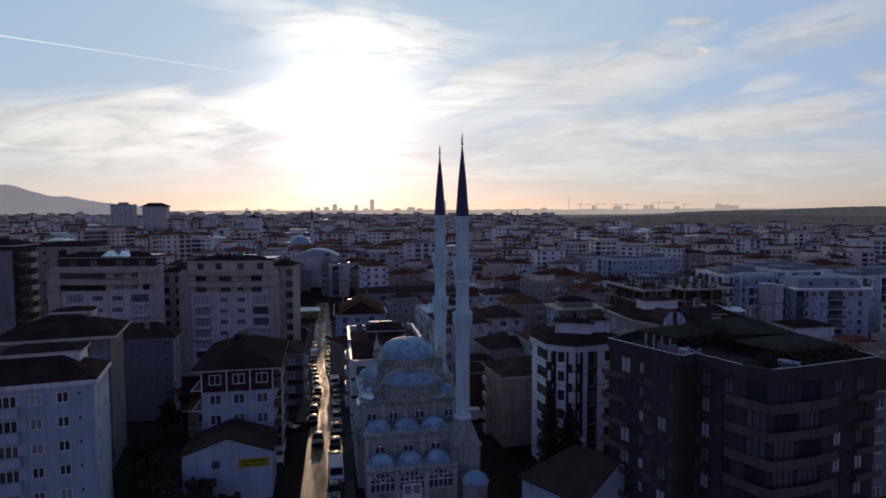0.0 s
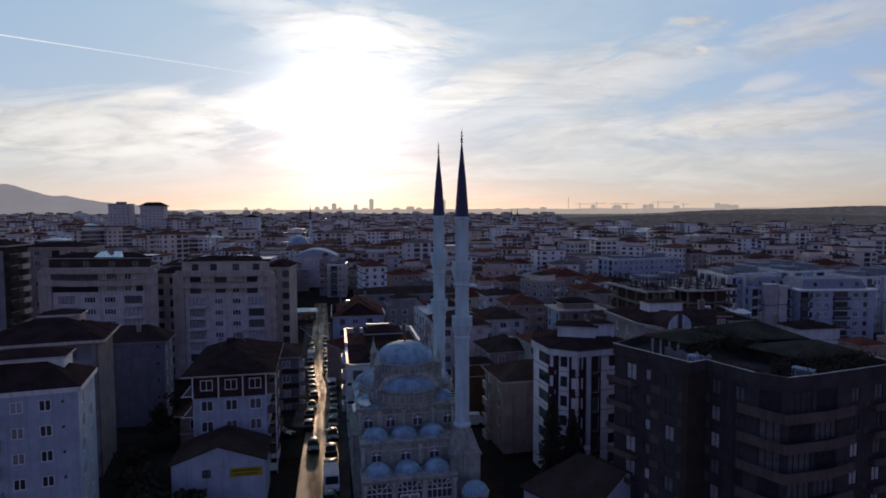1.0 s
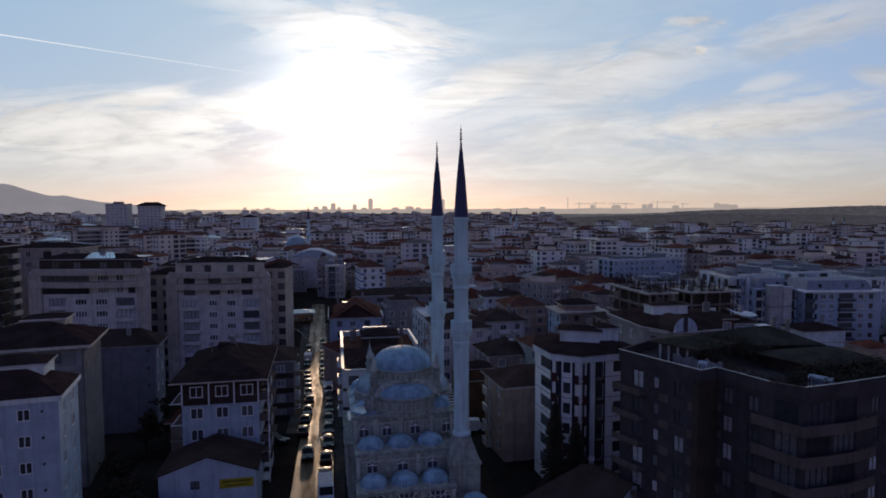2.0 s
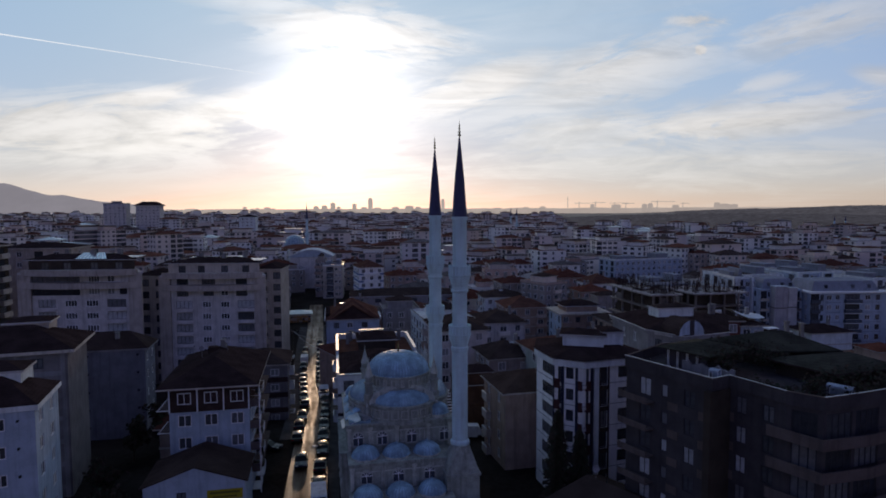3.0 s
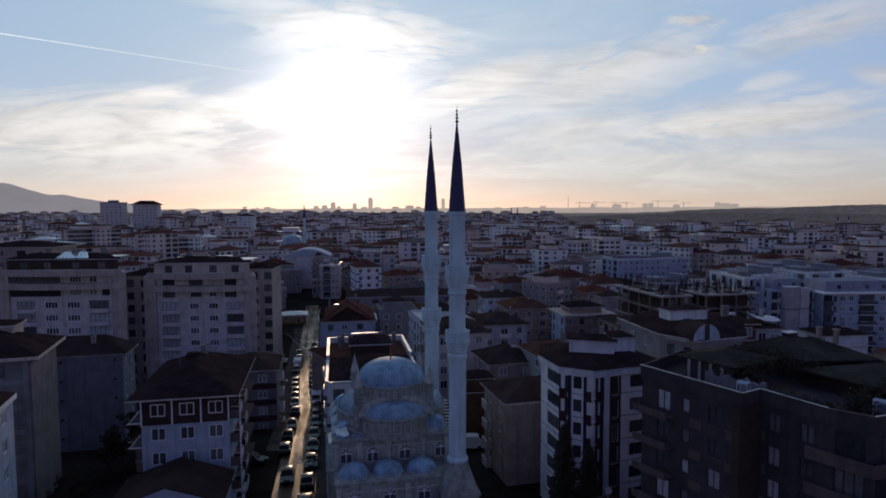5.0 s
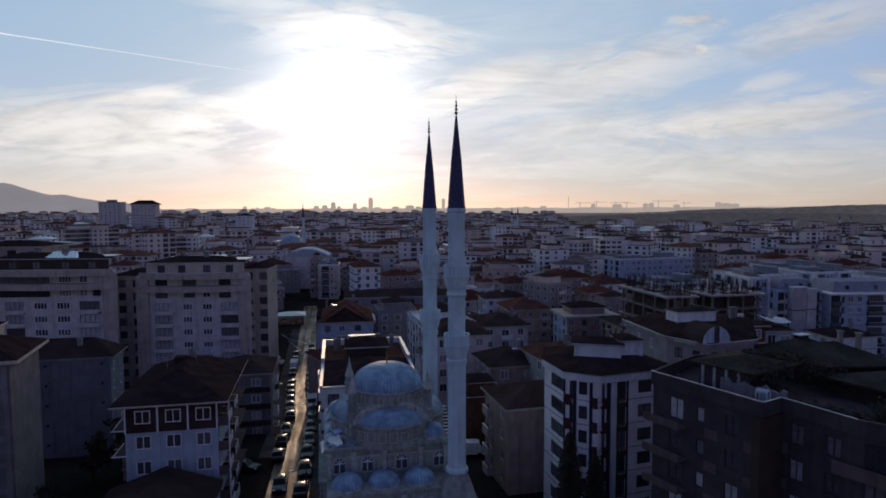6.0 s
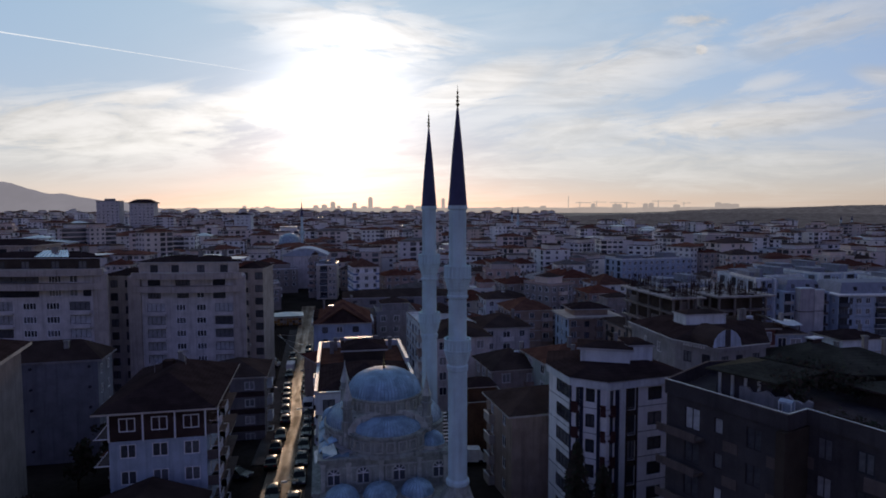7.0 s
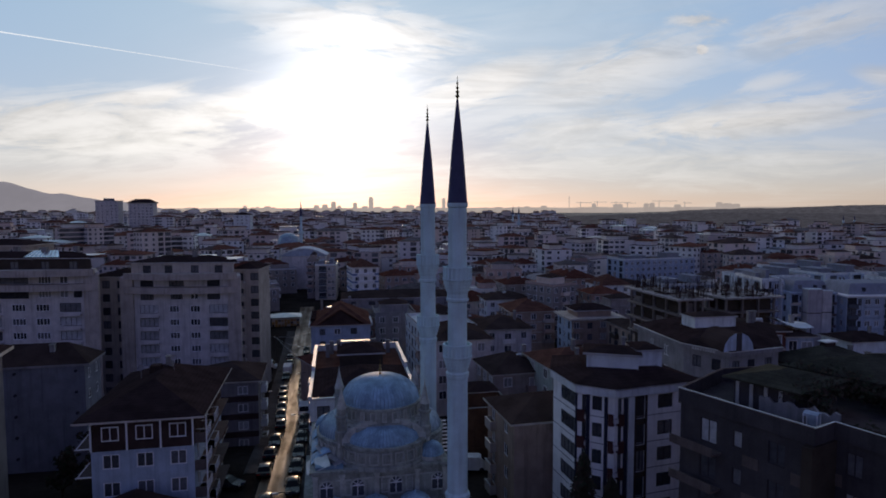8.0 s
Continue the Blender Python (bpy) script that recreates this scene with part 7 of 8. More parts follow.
def build_cross_gable_house():
    """Red-roofed house behind the mosque's neighbour, with a broad gable to the street front and a white verge."""
    w, d, e = 13.6, 17.0, 7.9
    top = block("apartment_house", from_corner(-30.2, 165.0, 10.0, w, d), rect(w, d), e, 2.9, {0: [(-4.2, 1.3, 1.4, 0.8, "dark"), (-0.8, 1.5, 1.4, 0.8, "plain"), (3.0, 1.5, 1.4, 0.8, "dark")], 1: [(-4, 1.3, 1.4, 0.8, "plain"), (2, 1.3, 1.4, 0.8, "plain")]},
                M["cool"], "pale house with red-brown cross-gabled roof and dark gable", "house", z0=-9, lowest=-4)
    part("roof", hip_roof(rect(w, d), e, 4.2, 0.5, 0.2), [M["redtile"], M["cream"]], top)
    g = Build()
    g.face([(-4.9, -d / 2 - 0.3, e + 0.25), (4.9, -d / 2 - 0.3, e + 0.25), (0, -d / 2 - 0.3, e + 3.6)])
    gab = part("gable", g, M["timber"], top, "dark timbered gable")
    q = Build()
    for sx in (-1, 1):
        lo = [(0, -d / 2 - 0.7, e + 3.75), (0, 0.0, e + 3.75), (sx * 5.6, 0.0, e + 0.2), (sx * 5.6, -d / 2 - 0.7, e + 0.2)]
        up = [(a, b_, c + 0.2) for a, b_, c in lo]
        q.face(up if sx < 0 else up[::-1])
        q.face(lo[::-1] if sx < 0 else lo)
        for i in range(4):
            j = (i + 1) % 4
            q.face([lo[i], lo[j], up[j], up[i]])
    part("gable_roof", q, M["redtile"], gab)
    for x0, y0, y1 in ((-w / 2 - 0.5, -d / 2 - 0.4, d / 2), (w / 2 + 0.2, -d / 2 - 0.4, 0.0)):
        b = Build()
        b.box(x0, x0 + 0.3, y0, y1, e - 0.1, e + 0.6)
        part("verge", b, M["white"], top)
    for k in range(4):
        b = Build()
        b.box(-w / 2 - 0.25, -w / 2 + 0.9, -d / 2 + 2.0 + k * 3.4, -d / 2 + 3.6 + k * 3.4, e + 0.5, e + 1.5)
        part("dormer", b, M["tile"], top)
    b = Build()
    b.box(-3.4, -1.9, -1.0, 0.2, e + 3.0, e + 3.25)
    part("skylight", b, M["tinroof"], top)
    chimney(top, -4.6, 4.0, e + 1.4, 2.6, 0.6)
    chimney(top, 2.4, 5.0, e + 2.6, 2.2, 0.6)


def build_midground():
    """The blocks that can be told apart between the near houses and the far roofs."""
    build_cross_gable_house()
    # guessed block, added beside the cream one and raised to shade the far street
    corner_house(-60.6, 297.0, 6.0, 4.6, 13.0, 11.8, wall="taupewall", roof="tar", rise=0.0, label="narrow taupe block where the street bends")
    top = corner_house(-34.0, 255.0, 18.0, 10.0, 14.0, 12.7, wall="brightwhite", roof="redtile", rise=2.6, bands="bluetrim", label="white apartment block with blue storey bands and red-brown roof")
    for k in range(5):
        b = Build()
        b.box(-3.2, 3.2, -8.2, -7.003, 12.7 - 2.9 * (k + 1) - 0.1, 12.7 - 2.9 * (k + 1) + 0.85)
        part("bay_balcony", b, M["brightwhite"], top)
    corner_house(-17.5, 185.0, 11.0, 10.6, 12.0, 7.0, wall="grey", roof="tar", rise=0.0, label="flat-roofed grey block with low parapet")
    corner_house(-4.7, 160.0, 14.0, 13.0, 18.0, 8.2, wall="white", roof="tar", rise=0.0, label="white block with gleaming roof parapet")
    corner_house(-1.5, 136.0, 11.3, 11.0, 14.0, 10.7, wall="lilac", roof="tar", rise=2.2, label="pale block with dark hipped roof and cream eaves")
    corner_house(9.8, 165.0, 9.0, 11.4, 13.0, 6.9, wall="lilac", roof="tar", rise=2.3, label="pale block under a dark hipped roof")
    corner_house(19.6, 195.0, 9.0, 12.6, 14.0, 5.9, wall="brownwall", roof="redtile", rise=2.7, label="brown block with a red-brown hipped roof")
    corner_house(8.8, 124.0, 14.0, 9.4, 10.0, 7.8, wall="taupewall", roof="tar", rise=2.4, label="taupe block with a dark pitched roof")
    top = corner_house(17.4, 119.0, 15.0, 13.0, 10.0, 10.2, wall="mint", roof="redtile", rise=1.9, label="pale green block with a red-brown roof")
    for k in range(4):
        chimney(top, -1.0 + k * 1.7, -2.4 + 0.5 * (k % 2), 10.9, 1.6, 0.5)
    corner_house(3.0, 111.0, 11.3, 7.6, 9.0, 5.9, wall="ochre", roof="tile", rise=0.0, label="low brown-walled house beside the minaret", bands="ochre", blank=True)
    corner_house(-14.0, 205.0, 10.0, 11.0, 11.0, 3.4, wall="beige", roof="redtile", rise=2.2, label="beige house with a red-brown hipped roof")
    corner_house(2.0, 186.0, 9.0, 12.0, 11.0, 3.6, wall="lilac", roof="redtile", rise=2.4, label="pale house with a red-brown hipped roof")
    corner_house(14.0, 214.0, 9.0, 14.0, 11.0, 6.4, wall="white", roof="tar", rise=2.0, label="white house with a dark hipped roof")
    corner_house(47.0, 196.0, 12.0, 12.0, 11.0, 6.8, wall="taupewall", roof="tar", rise=0.0, label="taupe flat-roofed block with a roof storey")
    corner_house(54.0, 232.0, 12.0, 11.0, 12.0, 8.6, wall="brightwhite", roof="redtile", rise=3.2, label="white gabled house among the roofs")
    # brown mid-rise with stacked balconies
    w, d = 13.4, 11.0
    top = block("apartment_building", from_corner(32.6, 177.0, 8.0, w, d), rect(w, d), 7.0, 2.9,
                {0: [(-5.4, 1.5, 2.2, 0.2, "plain+solid+2.6+1.1+brownwall+coping"), (-1.9, 1.3, 1.5, 0.7, "dark"), (1.6, 1.5, 2.2, 0.2, "plain+solid+2.8+1.0+brownwall+coping"), (5.0, 1.3, 1.5, 0.7, "dark")],
                 3: [(-3.4, 1.2, 1.9, 0.4, "dark"), (0.0, 1.2, 1.9, 0.4, "plain"), (3.4, 1.2, 1.9, 0.4, "dark")]}, M["brownwall"], "brown mid-rise apartment block with pale side and shaded balconies", z0=-10, lowest=-5, sides={3: M["cool"]})
    b = Build()
    b.box(-w / 2 - 0.8, w / 2 + 0.8, -d / 2 - 0.9, d / 2 + 0.6, 7.0, 7.5)
    part("roof", b, M["cream"], top, "broad pale eaves slab")
    penthouse(top, [(-4.6, -3.6), (4.4, -3.6), (4.4, 3.6), (-4.6, 3.6)], 7.5, 1.5, M["brownwall"], M["tile"], 1.3, 0.9)
    for x in (-4.0, -0.4, 3.4):
        chimney(top, x, 2.6, 8.8, 1.8, 0.5)
    # lower wing with stacked balconies that runs on towards the building site
    w, d = 6.0, 17.0
    top = block("apartment_building", from_corner(43.6, 160.0, 8.0, w, d), rect(w, d), 6.9, 2.9, {0: [(-1.2, 1.3, 1.5, 0.7, "dark"), (1.4, 1.3, 1.5, 0.7, "dark")], 3: [(-6, 1.3, 1.5, 0.7, "dark"), (-2.6, 2.2, 1.9, 0.3, "dark+solid+3.0+1.0+umber+slab"), (1.4, 1.3, 1.5, 0.7, "dark"), (5.0, 2.2, 1.9, 0.3, "dark+solid+3.0+1.0+umber+slab")]},
                M["brownwall"], "brown weathered apartment wing with stacked balconies", z0=-9, lowest=-4)
    part("roof", hip_roof(rect(w, d), 6.9, 0.9, 0.8, 0.25), [M["tar"], M["slab"]], top)
    # houses before the estate, seen over the dark corner block
    corner_house(92.3, 161.0, 9.0, 11.6, 9.0, 4.8, wall="white", roof="tile", rise=1.5, label="low white house with a dark brown roof before the flats", blank=True)
    corner_house(49.2, 121.0, 2.0, 5.6, 9.0, 15.6, wall="brick", roof="tar", rise=0.9, label="narrow red-brown house with a dark roof")
    top = corner_house(55.0, 121.6, 2.0, 4.6, 8.0, 14.6, wall="cool", roof="tar", rise=0.6, label="narrow pale blue house with a sheet shading its roof")
    q = Build()
    ps = [[(-2.6 + 5.2 * i / 8, y, 16.9 - 0.9 * i / 8 - 0.5 * math.sin(math.pi * i / 8) + z) for i in range(9)] for y, z in ((-3.4, 0.0), (-1.2, 0.35), (1.4, 0.1))]
    q.grid(ps + [[(a, b_, c - 0.04) for a, b_, c in r] for r in ps[::-1]], closed=False)
    part("awning", q, M["white"], top, "sagging pale sheet over the roof")
    for x, y, h in ((-2.2, -3.2, 16.7), (2.2, -3.2, 15.9), (-2.2, 1.2, 16.8), (2.2, 1.2, 16.0)):
        q = Build()
        q.box(x - 0.06, x + 0.06, y - 0.06, y + 0.06, 14.7, h)
        part("awning_post", q, M["rail"], top)


def build_town():
    rng = random.Random(11)
    for b_ in range(0, 24):
        depth = 112 + 17.0 * b_
        for a_ in range(-20, 21):
            x = a_ * 17.5 + rng.uniform(-2.5, 2.5) + (8 if b_ % 2 else 0)
            y = depth + x * 0.2 + rng.uniform(-2.0, 2.0)
            w, d = rng.uniform(10, 16), rng.uniform(9, 13)
            zt = rng.uniform(2.0, 7.5) if y < 200 else rng.uniform(2.0, 8.5) + ground_z(x, y) + 5.2
            if rng.random() < (0.1 if y < 270 else 0.25):
                zt += rng.uniform(2.0, 6.0)
            deg = 11.3 + rng.choice((0, 0, 0, -8, 9, 22))
            skip = rng.random() < 0.1
            if skip or y < 100 or y > 345 or abs(x) > 0.74 * y + 25 or not free(x, y, max(w, d) / 2):
                continue
            town_house(x, y, w, d, zt, deg, rng)


def build_far_town():
    """Buildings too far off to pick apart singly."""
    rng = random.Random(21)
    walls, roofs, wins = Build(), Build(), Build()
    y = 352.0
    while y < 1850:
        step = 19 + max(0, y - 450) * 0.01
        x = -0.76 * y - 20
        while x < 0.76 * y + 20:
            x += step * rng.uniform(0.8, 1.25)
            if rng.random() < 0.12 or (y > 770 and x > 0.19 * y) or not free(x, y, 9):
                continue
            px, py = x, y + rng.uniform(-8, 8)
            w, d = rng.uniform(11, 22), rng.uniform(10, 16)
            g = ground_z(px, py)
            zt = g + rng.uniform(9, 18) + (rng.uniform(2, 9) if rng.random() < 0.22 else 0)
            m = place(px, py, 11.3 + rng.choice((0, 0, -10, 12, 25, 40)))
            walls.box(-w / 2, w / 2, -d / 2, d / 2, g - 2, zt, 0, m=m)
            k = len(roofs.v)
            if rng.random() < 0.52:
                h = hip_roof(rect(w, d), zt, rng.uniform(1.2, 2.2), 0.7, 0.25)
            else:
                # flat roof with a dark-topped roof storey
                h = Build()
                f, sh = rng.uniform(0.4, 0.8), rng.uniform(-2, 2)
                walls.box(-w * f / 2 + sh, w * f / 2 + sh, -d * 0.32, d * 0.36, zt, zt + 2.4, 0, m=m)
                h.prism([(p[0] * f * 1.1 + sh, p[1] * 0.8) for p in rect(w, d)], zt + 2.4, zt + 2.9)
                h.prism([(p[0] * 1.02, p[1] * 1.02) for p in rect(w, d)], zt, zt + 0.12)
            roofs.v += [tuple(m @ Vector(p)) for p in h.v]
            roofs.f += [tuple(i + k for i in f) for f in h.f]
            roofs.s += [1 if rng.random() < 0.04 else 0] * len(h.f)
            gap = rng.uniform(2.8, 4.6)
            if y < 1300:
                for face, length, off in ((0, w, d / 2), (90, d, w / 2), (270, d, w / 2)):
                    e = m @ Matrix.Rotation(radians(face), 4, "Z") @ Matrix.Translation((0, -off - 0.05, 0))
                    n = max(2, int(length / gap))
                    for i in range(n):
                        ww, hh = rng.choice(((0.6, 1.3), (0.8, 1.4), (1.2, 1.4), (1.5, 2.1), (1.7, 2.1), (0.0, 0.0)))
                        if not ww:
                            continue
                        cx = -length / 2 + length * (i + 0.5) / n
                        for r in range(int((zt - g) / 2.9)):
                            z = zt - 2.9 * (r + 1) + (0.8 if hh < 2 else 0.4)
                            wins.face([e @ Vector(p) for p in ((cx - ww, 0, z), (cx + ww, 0, z), (cx + ww, 0, z + hh), (cx - ww, 0, z + hh))])
        y += step * 0.95
    top = thing("distant_town", Matrix.Identity(4), "dense spread of distant town blocks and roofs", "town", kind="stuff")
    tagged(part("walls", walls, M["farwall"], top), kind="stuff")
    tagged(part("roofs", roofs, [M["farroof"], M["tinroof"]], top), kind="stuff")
    tagged(part("windows", wins, M["farpane"], top), kind="stuff")


def build_landmarks():
    # silver dome of a far mosque and a long arched hall roof before it
    g = ground_z(-96.0, 404.0)
    top = thing("mosque", place(-96.0, 404.0, 11.3), "distant mosque with a silver-grey dome", "mosque")
    b = Build()
    b.prism(rect(15, 15), g - 1, 11.5)
    b.lathe([(6.9, 11.5), (6.9, 13.2), (6.6, 13.3)], 24)
    part("wall", b, M["stone"], top)
    part("dome", dome(6.5, 6.6, 13.3, 96, 4, lift=0.08), [M["palelead"], M["leadseam"]], top, "silver-grey dome")
    g = ground_z(-70.0, 335.0)
    top = thing("hall", place(-70.0, 335.0, 6.0), "low hall with a thin pale arched roof", "hall")
    b = Build()
    b.prism(rect(21, 14), g - 1, 11.2)
    part("wall", b, M["lilac"], top)
    arch = [(-11.6 + 23.2 * i / 16, 11.4 + 3.6 * math.sin(math.pi * i / 16)) for i in range(17)]
    b = Build()
    b.grid([[(x, y, z + dz) for x, z in arch] for y, dz in ((-7.8, 0.0), (-7.8, 0.55), (7.6, 0.55), (7.6, 0.0))], closed=False)
    part("roof", b, M["white"], top, "thin pale arched roof")
    b = Build()
    b.face([(x, -7.3, z) for x, z in arch[::-1]])
    part("gable", b, M["cool"], top)
    # twin high-rises on the rise beyond the town, walls paled in place of haze
    for x, y, w, z1, roof in ((-353, 645, 22, 43.0, False), (-322, 650, 24, 40.5, True)):
        d = 12.0
        m = place(x + w / 2, y + d / 2, 6)
        n = int(w / 4)
        cols = [(-w / 2 + w * (i + 0.5) / n, 1.9, 1.6, 0.7, "plain") for i in range(n)]
        top = block("high_rise", m, rect(w, d), z1, 3.1, {0: cols}, M["lilac"], "tall apartment high-rise beyond the town roofs", "tower", z0=-14, lowest=0, group="twin high-rises")
        if roof:
            part("roof", hip_roof(rect(w, d), z1, 4.0, 1.5, 0.6), [M["tile"], M["cream"]], top)
        else:
            b = Build()
            b.prism(rect(w * 0.4, d * 0.4), z1, z1 + 2.6)
            b.prism(rect(w + 1.0, d + 1.0), z1 - 0.3, z1 + 0.4)
            part("roof", b, M["grey"], top)
    b_white = block("high_rise", place(-185, 590, 8), rect(15, 14), 29.0, 3.0, {0: [(-4, 1.6, 1.5, 0.7, "plain"), (0, 1.6, 1.5, 0.7, "plain"), (4, 1.6, 1.5, 0.7, "plain")]}, M["white"], "white apartment high-rise above the roofs", "tower", z0=-14, lowest=0)
    part("roof", hip_roof(rect(15, 14), 29.0, 2.5, 0.8, 0.4), [M["tile"], M["white"]], b_white)
    # slim minarets of other mosques
    for x, y, tip, r in ((-88, 404, 41.0, 1.0), (70, 640, 38.5, 1.1), (77, 648, 38.5, 1.1), (507, 800, 26.0, 1.3), (525, 806, 26.0, 1.3)):
        b = Build()
        z = ground_z(x, y)
        h = tip - z
        b.lathe([(r * 1.5, z), (r * 1.5, z + h * 0.12), (r, z + h * 0.2), (r * 0.95, z + h * 0.5), (r * 1.6, z + h * 0.53), (r * 1.6, z + h * 0.56), (r * 0.85, z + h * 0.56), (r * 0.8, z + h * 0.76)], 12)
        ob = tagged(part("minaret", b, M["minaret"], None, at=place(x, y, 0)), "distant slender minaret above the town roofs", "minaret", "distant minarets")
        c = Build()
        c.lathe([(r * 0.95, z + h * 0.76), (0.05, z + h * 0.97), (0.02, tip)], 12)
        part("cone", c, M["conelead"], ob)
    # long low roofs
    for x, y, w, d, z1, wall, roof, lab in ((-15, 234, 38, 16, 5.4, "grey", "tar", "long low grey market hall"), (-86, 345, 26, 22, 4.0, "grey", "coping", "low hall with pale vaulted roof"),
                                            (66, 260, 24, 16, 6.0, "grey", "tar", "grey hall with dark gabled roof")):
        top = block("hall", place(x, y, 9), rect(w, d), z1, 2.9, {0: [(-w / 2 + w * (i + 0.5) / 6, 2.2, 1.3, 0.8, "dark") for i in range(6)]}, M[wall], lab, "hall", z0=-12, lowest=-3)
        part("roof", hip_roof(rect(w, d), z1, 1.8, 0.5, 0.2), [M[roof], M["coping"]], top)


# ---- cars, trees, street things ----
def build_car():
    """One saloon, nose towards -y."""
    top = thing("car", Matrix.Identity(4), "parked car beside the kerb", "car", "cars parked along the street")
    b = Build()
    side = [(-2.15, 0.32), (-2.18, 0.55), (-2.05, 0.72), (-1.15, 0.88), (-0.9, 0.92), (1.55, 0.94), (2.1, 0.88), (2.15, 0.6), (2.1, 0.32)]
    rows = []
    for x, inset_ in ((-0.87, 0.06), (-0.83, 0.0), (0.83, 0.0), (0.87, 0.06)):
        rows.append([(x, y * (1 - inset_ * 0.25), z - (0.05 if inset_ and z > 0.7 else 0)) for y, z in side])
    b.grid(rows, closed=True)
    b.face(rows[0][::-1])
    b.face(rows[3])
    part("body", b, M["paint"], top)
    g = Build()
    lo = [(-0.8, -1.1), (0.8, -1.1), (0.82, 1.75), (-0.82, 1.75)]
    hi = [(-0.62, -0.35), (0.62, -0.35), (0.62, 1.15), (-0.62, 1.15)]
    g.grid([[(x, y, 0.9) for x, y in lo], [(x, y, 1.40) for x, y in hi]])
    part("glasshouse", g, M["carglass"], top)
    r = Build()
    rows = []
    for i in range(7):
        v = i / 3.0 - 1.0
        rows.append([(u * 0.65, 0.4 + v * 0.79, 1.395 + 0.13 * (1 - v * v) * (1 - 0.45 * u * u) + 0.03 * (1 - u * u)) for u in (-1, -0.6, -0.2, 0.2, 0.6, 1)])
    r.grid(rows, closed=False)
    part("roof", r, M["paint"], top, smooth=True)
    w = Build()
    w.lathe([(0.05, -0.1), (0.31, -0.1), (0.33, -0.05), (0.33, 0.07), (0.31, 0.1), (0.05, 0.1)], 14)
    wm = w.mesh("wheel", [M["tyre"]])
    for x in (-0.8, 0.8):
        for y in (-1.35, 1.35):
            part("wheel", wm, None, top, at=Matrix.Translation((x, y, 0.33)) @ Matrix.Rotation(radians(90), 4, "Y"))
    for x in (-0.62, 0.62):
        h = Build()
        h.box(x - 0.2, x + 0.2, -2.2, -2.1, 0.56, 0.7)
        part("headlight", h, M["lamp"], top)
        h = Build()
        h.box(x - 0.2, x + 0.2, 2.1, 2.18, 0.62, 0.78)
        part("tail_light", h, M["taillamp"], top)
        h = Build()
        h.box(x * 1.45 - 0.09, x * 1.45 + 0.09, -0.86, -0.74, 0.93, 1.05)
        part("wing_mirror", h, M["tyre"], top)
    return top


def build_van():
    top = thing("van", Matrix.Identity(4), "white panel van parked on the street", "van", "vans on the street")
    b = Build()
    side = [(-2.6, 0.35), (-2.65, 0.9), (-2.3, 1.15), (-1.6, 2.0), (-1.3, 2.1), (2.5, 2.1), (2.6, 1.9), (2.6, 0.35)]
    rows = [[(x, y, z) for y, z in side] for x in (-0.95, 0.95)]
    b.grid(rows, closed=True)
    b.face(rows[0][::-1])
    b.face(rows[1])
    part("body", b, M["white"], top)
    g = Build()
    g.face([(-0.85, -2.3, 1.2), (0.85, -2.3, 1.2), (0.8, -1.66, 1.97), (-0.8, -1.66, 1.97)][::1])
    g.v = [(x, y - 0.03, z + 0.02) for x, y, z in g.v]
    part("windscreen", g, M["carglass"], top)
    w = Build()
    w.lathe([(0.05, -0.1), (0.33, -0.1), (0.35, 0.0), (0.33, 0.1), (0.05, 0.1)], 14)
    wm = w.mesh("wheel", [M["tyre"]])
    for x in (-0.88, 0.88):
        for y in (-1.7, 1.6):
            part("wheel", wm, None, top, at=Matrix.Translation((x, y, 0.35)) @ Matrix.Rotation(radians(90), 4, "Y"))
    return top


def on_street(a, b_, deg=0.0):
    p, q = street(a, b_ - 2), street(a, b_ + 2)
    tilt = math.atan2(q.z - p.z, 4.0)
    m = Matrix.Translation((p + q) / 2 + Vector((0, 0, 0.035))) @ Matrix.Rotation(STREET, 4, "Z") @ Matrix.Rotation(tilt, 4, "X")
    return m @ Matrix.Rotation(radians(deg), 4, "Z")


def build_cars():
    rng = random.Random(4)
    car, van = build_car(), build_van()
    first = [True, True]

    def put(a, b_, deg=0.0, kind=0):
        m = on_street(a, b_, deg)
        src = (car, van)[kind]
        if first[kind]:
            src.matrix_basis = m
            first[kind] = False
        else:
            copy_thing(src, m)
    for b_ in (-6.0, -0.4, 4.8, 10.2, 16.4, 23.2, 30.0, 36.2, 43.6, 49.2, 54.8, 60.2, 65.6, 71.0, 76.2, 81.6, 87.2, 92.6, 98.2, 103.4, 108.8, 114.0, 119.2):
        put(lane(b_) + 2.3 + rng.uniform(-0.12, 0.12), b_, rng.uniform(-2, 2) + (180 if rng.random() < 0.3 else 0), 1 if b_ in (4.8, 60.2) else 0)
    for b_ in (29.6, 36.6, 42.6, 52.2, 58.8, 64.4, 70.0, 75.2, 80.2, 92.4, 98.4, 105.4, 111.6):
        put(lane(b_) - 1.75 + rng.uniform(-0.12, 0.12), b_, rng.uniform(-2, 2) + (180 if rng.random() < 0.5 else 0), 1 if b_ == 98.4 else 0)
    put(0.7, 18.6, 1.0)
    put(-4.6, 25.8, 66.0)
    put(27.2, 25.4, 78.0, 1)
    put(-6.5, 103.0, 80.0, 1)


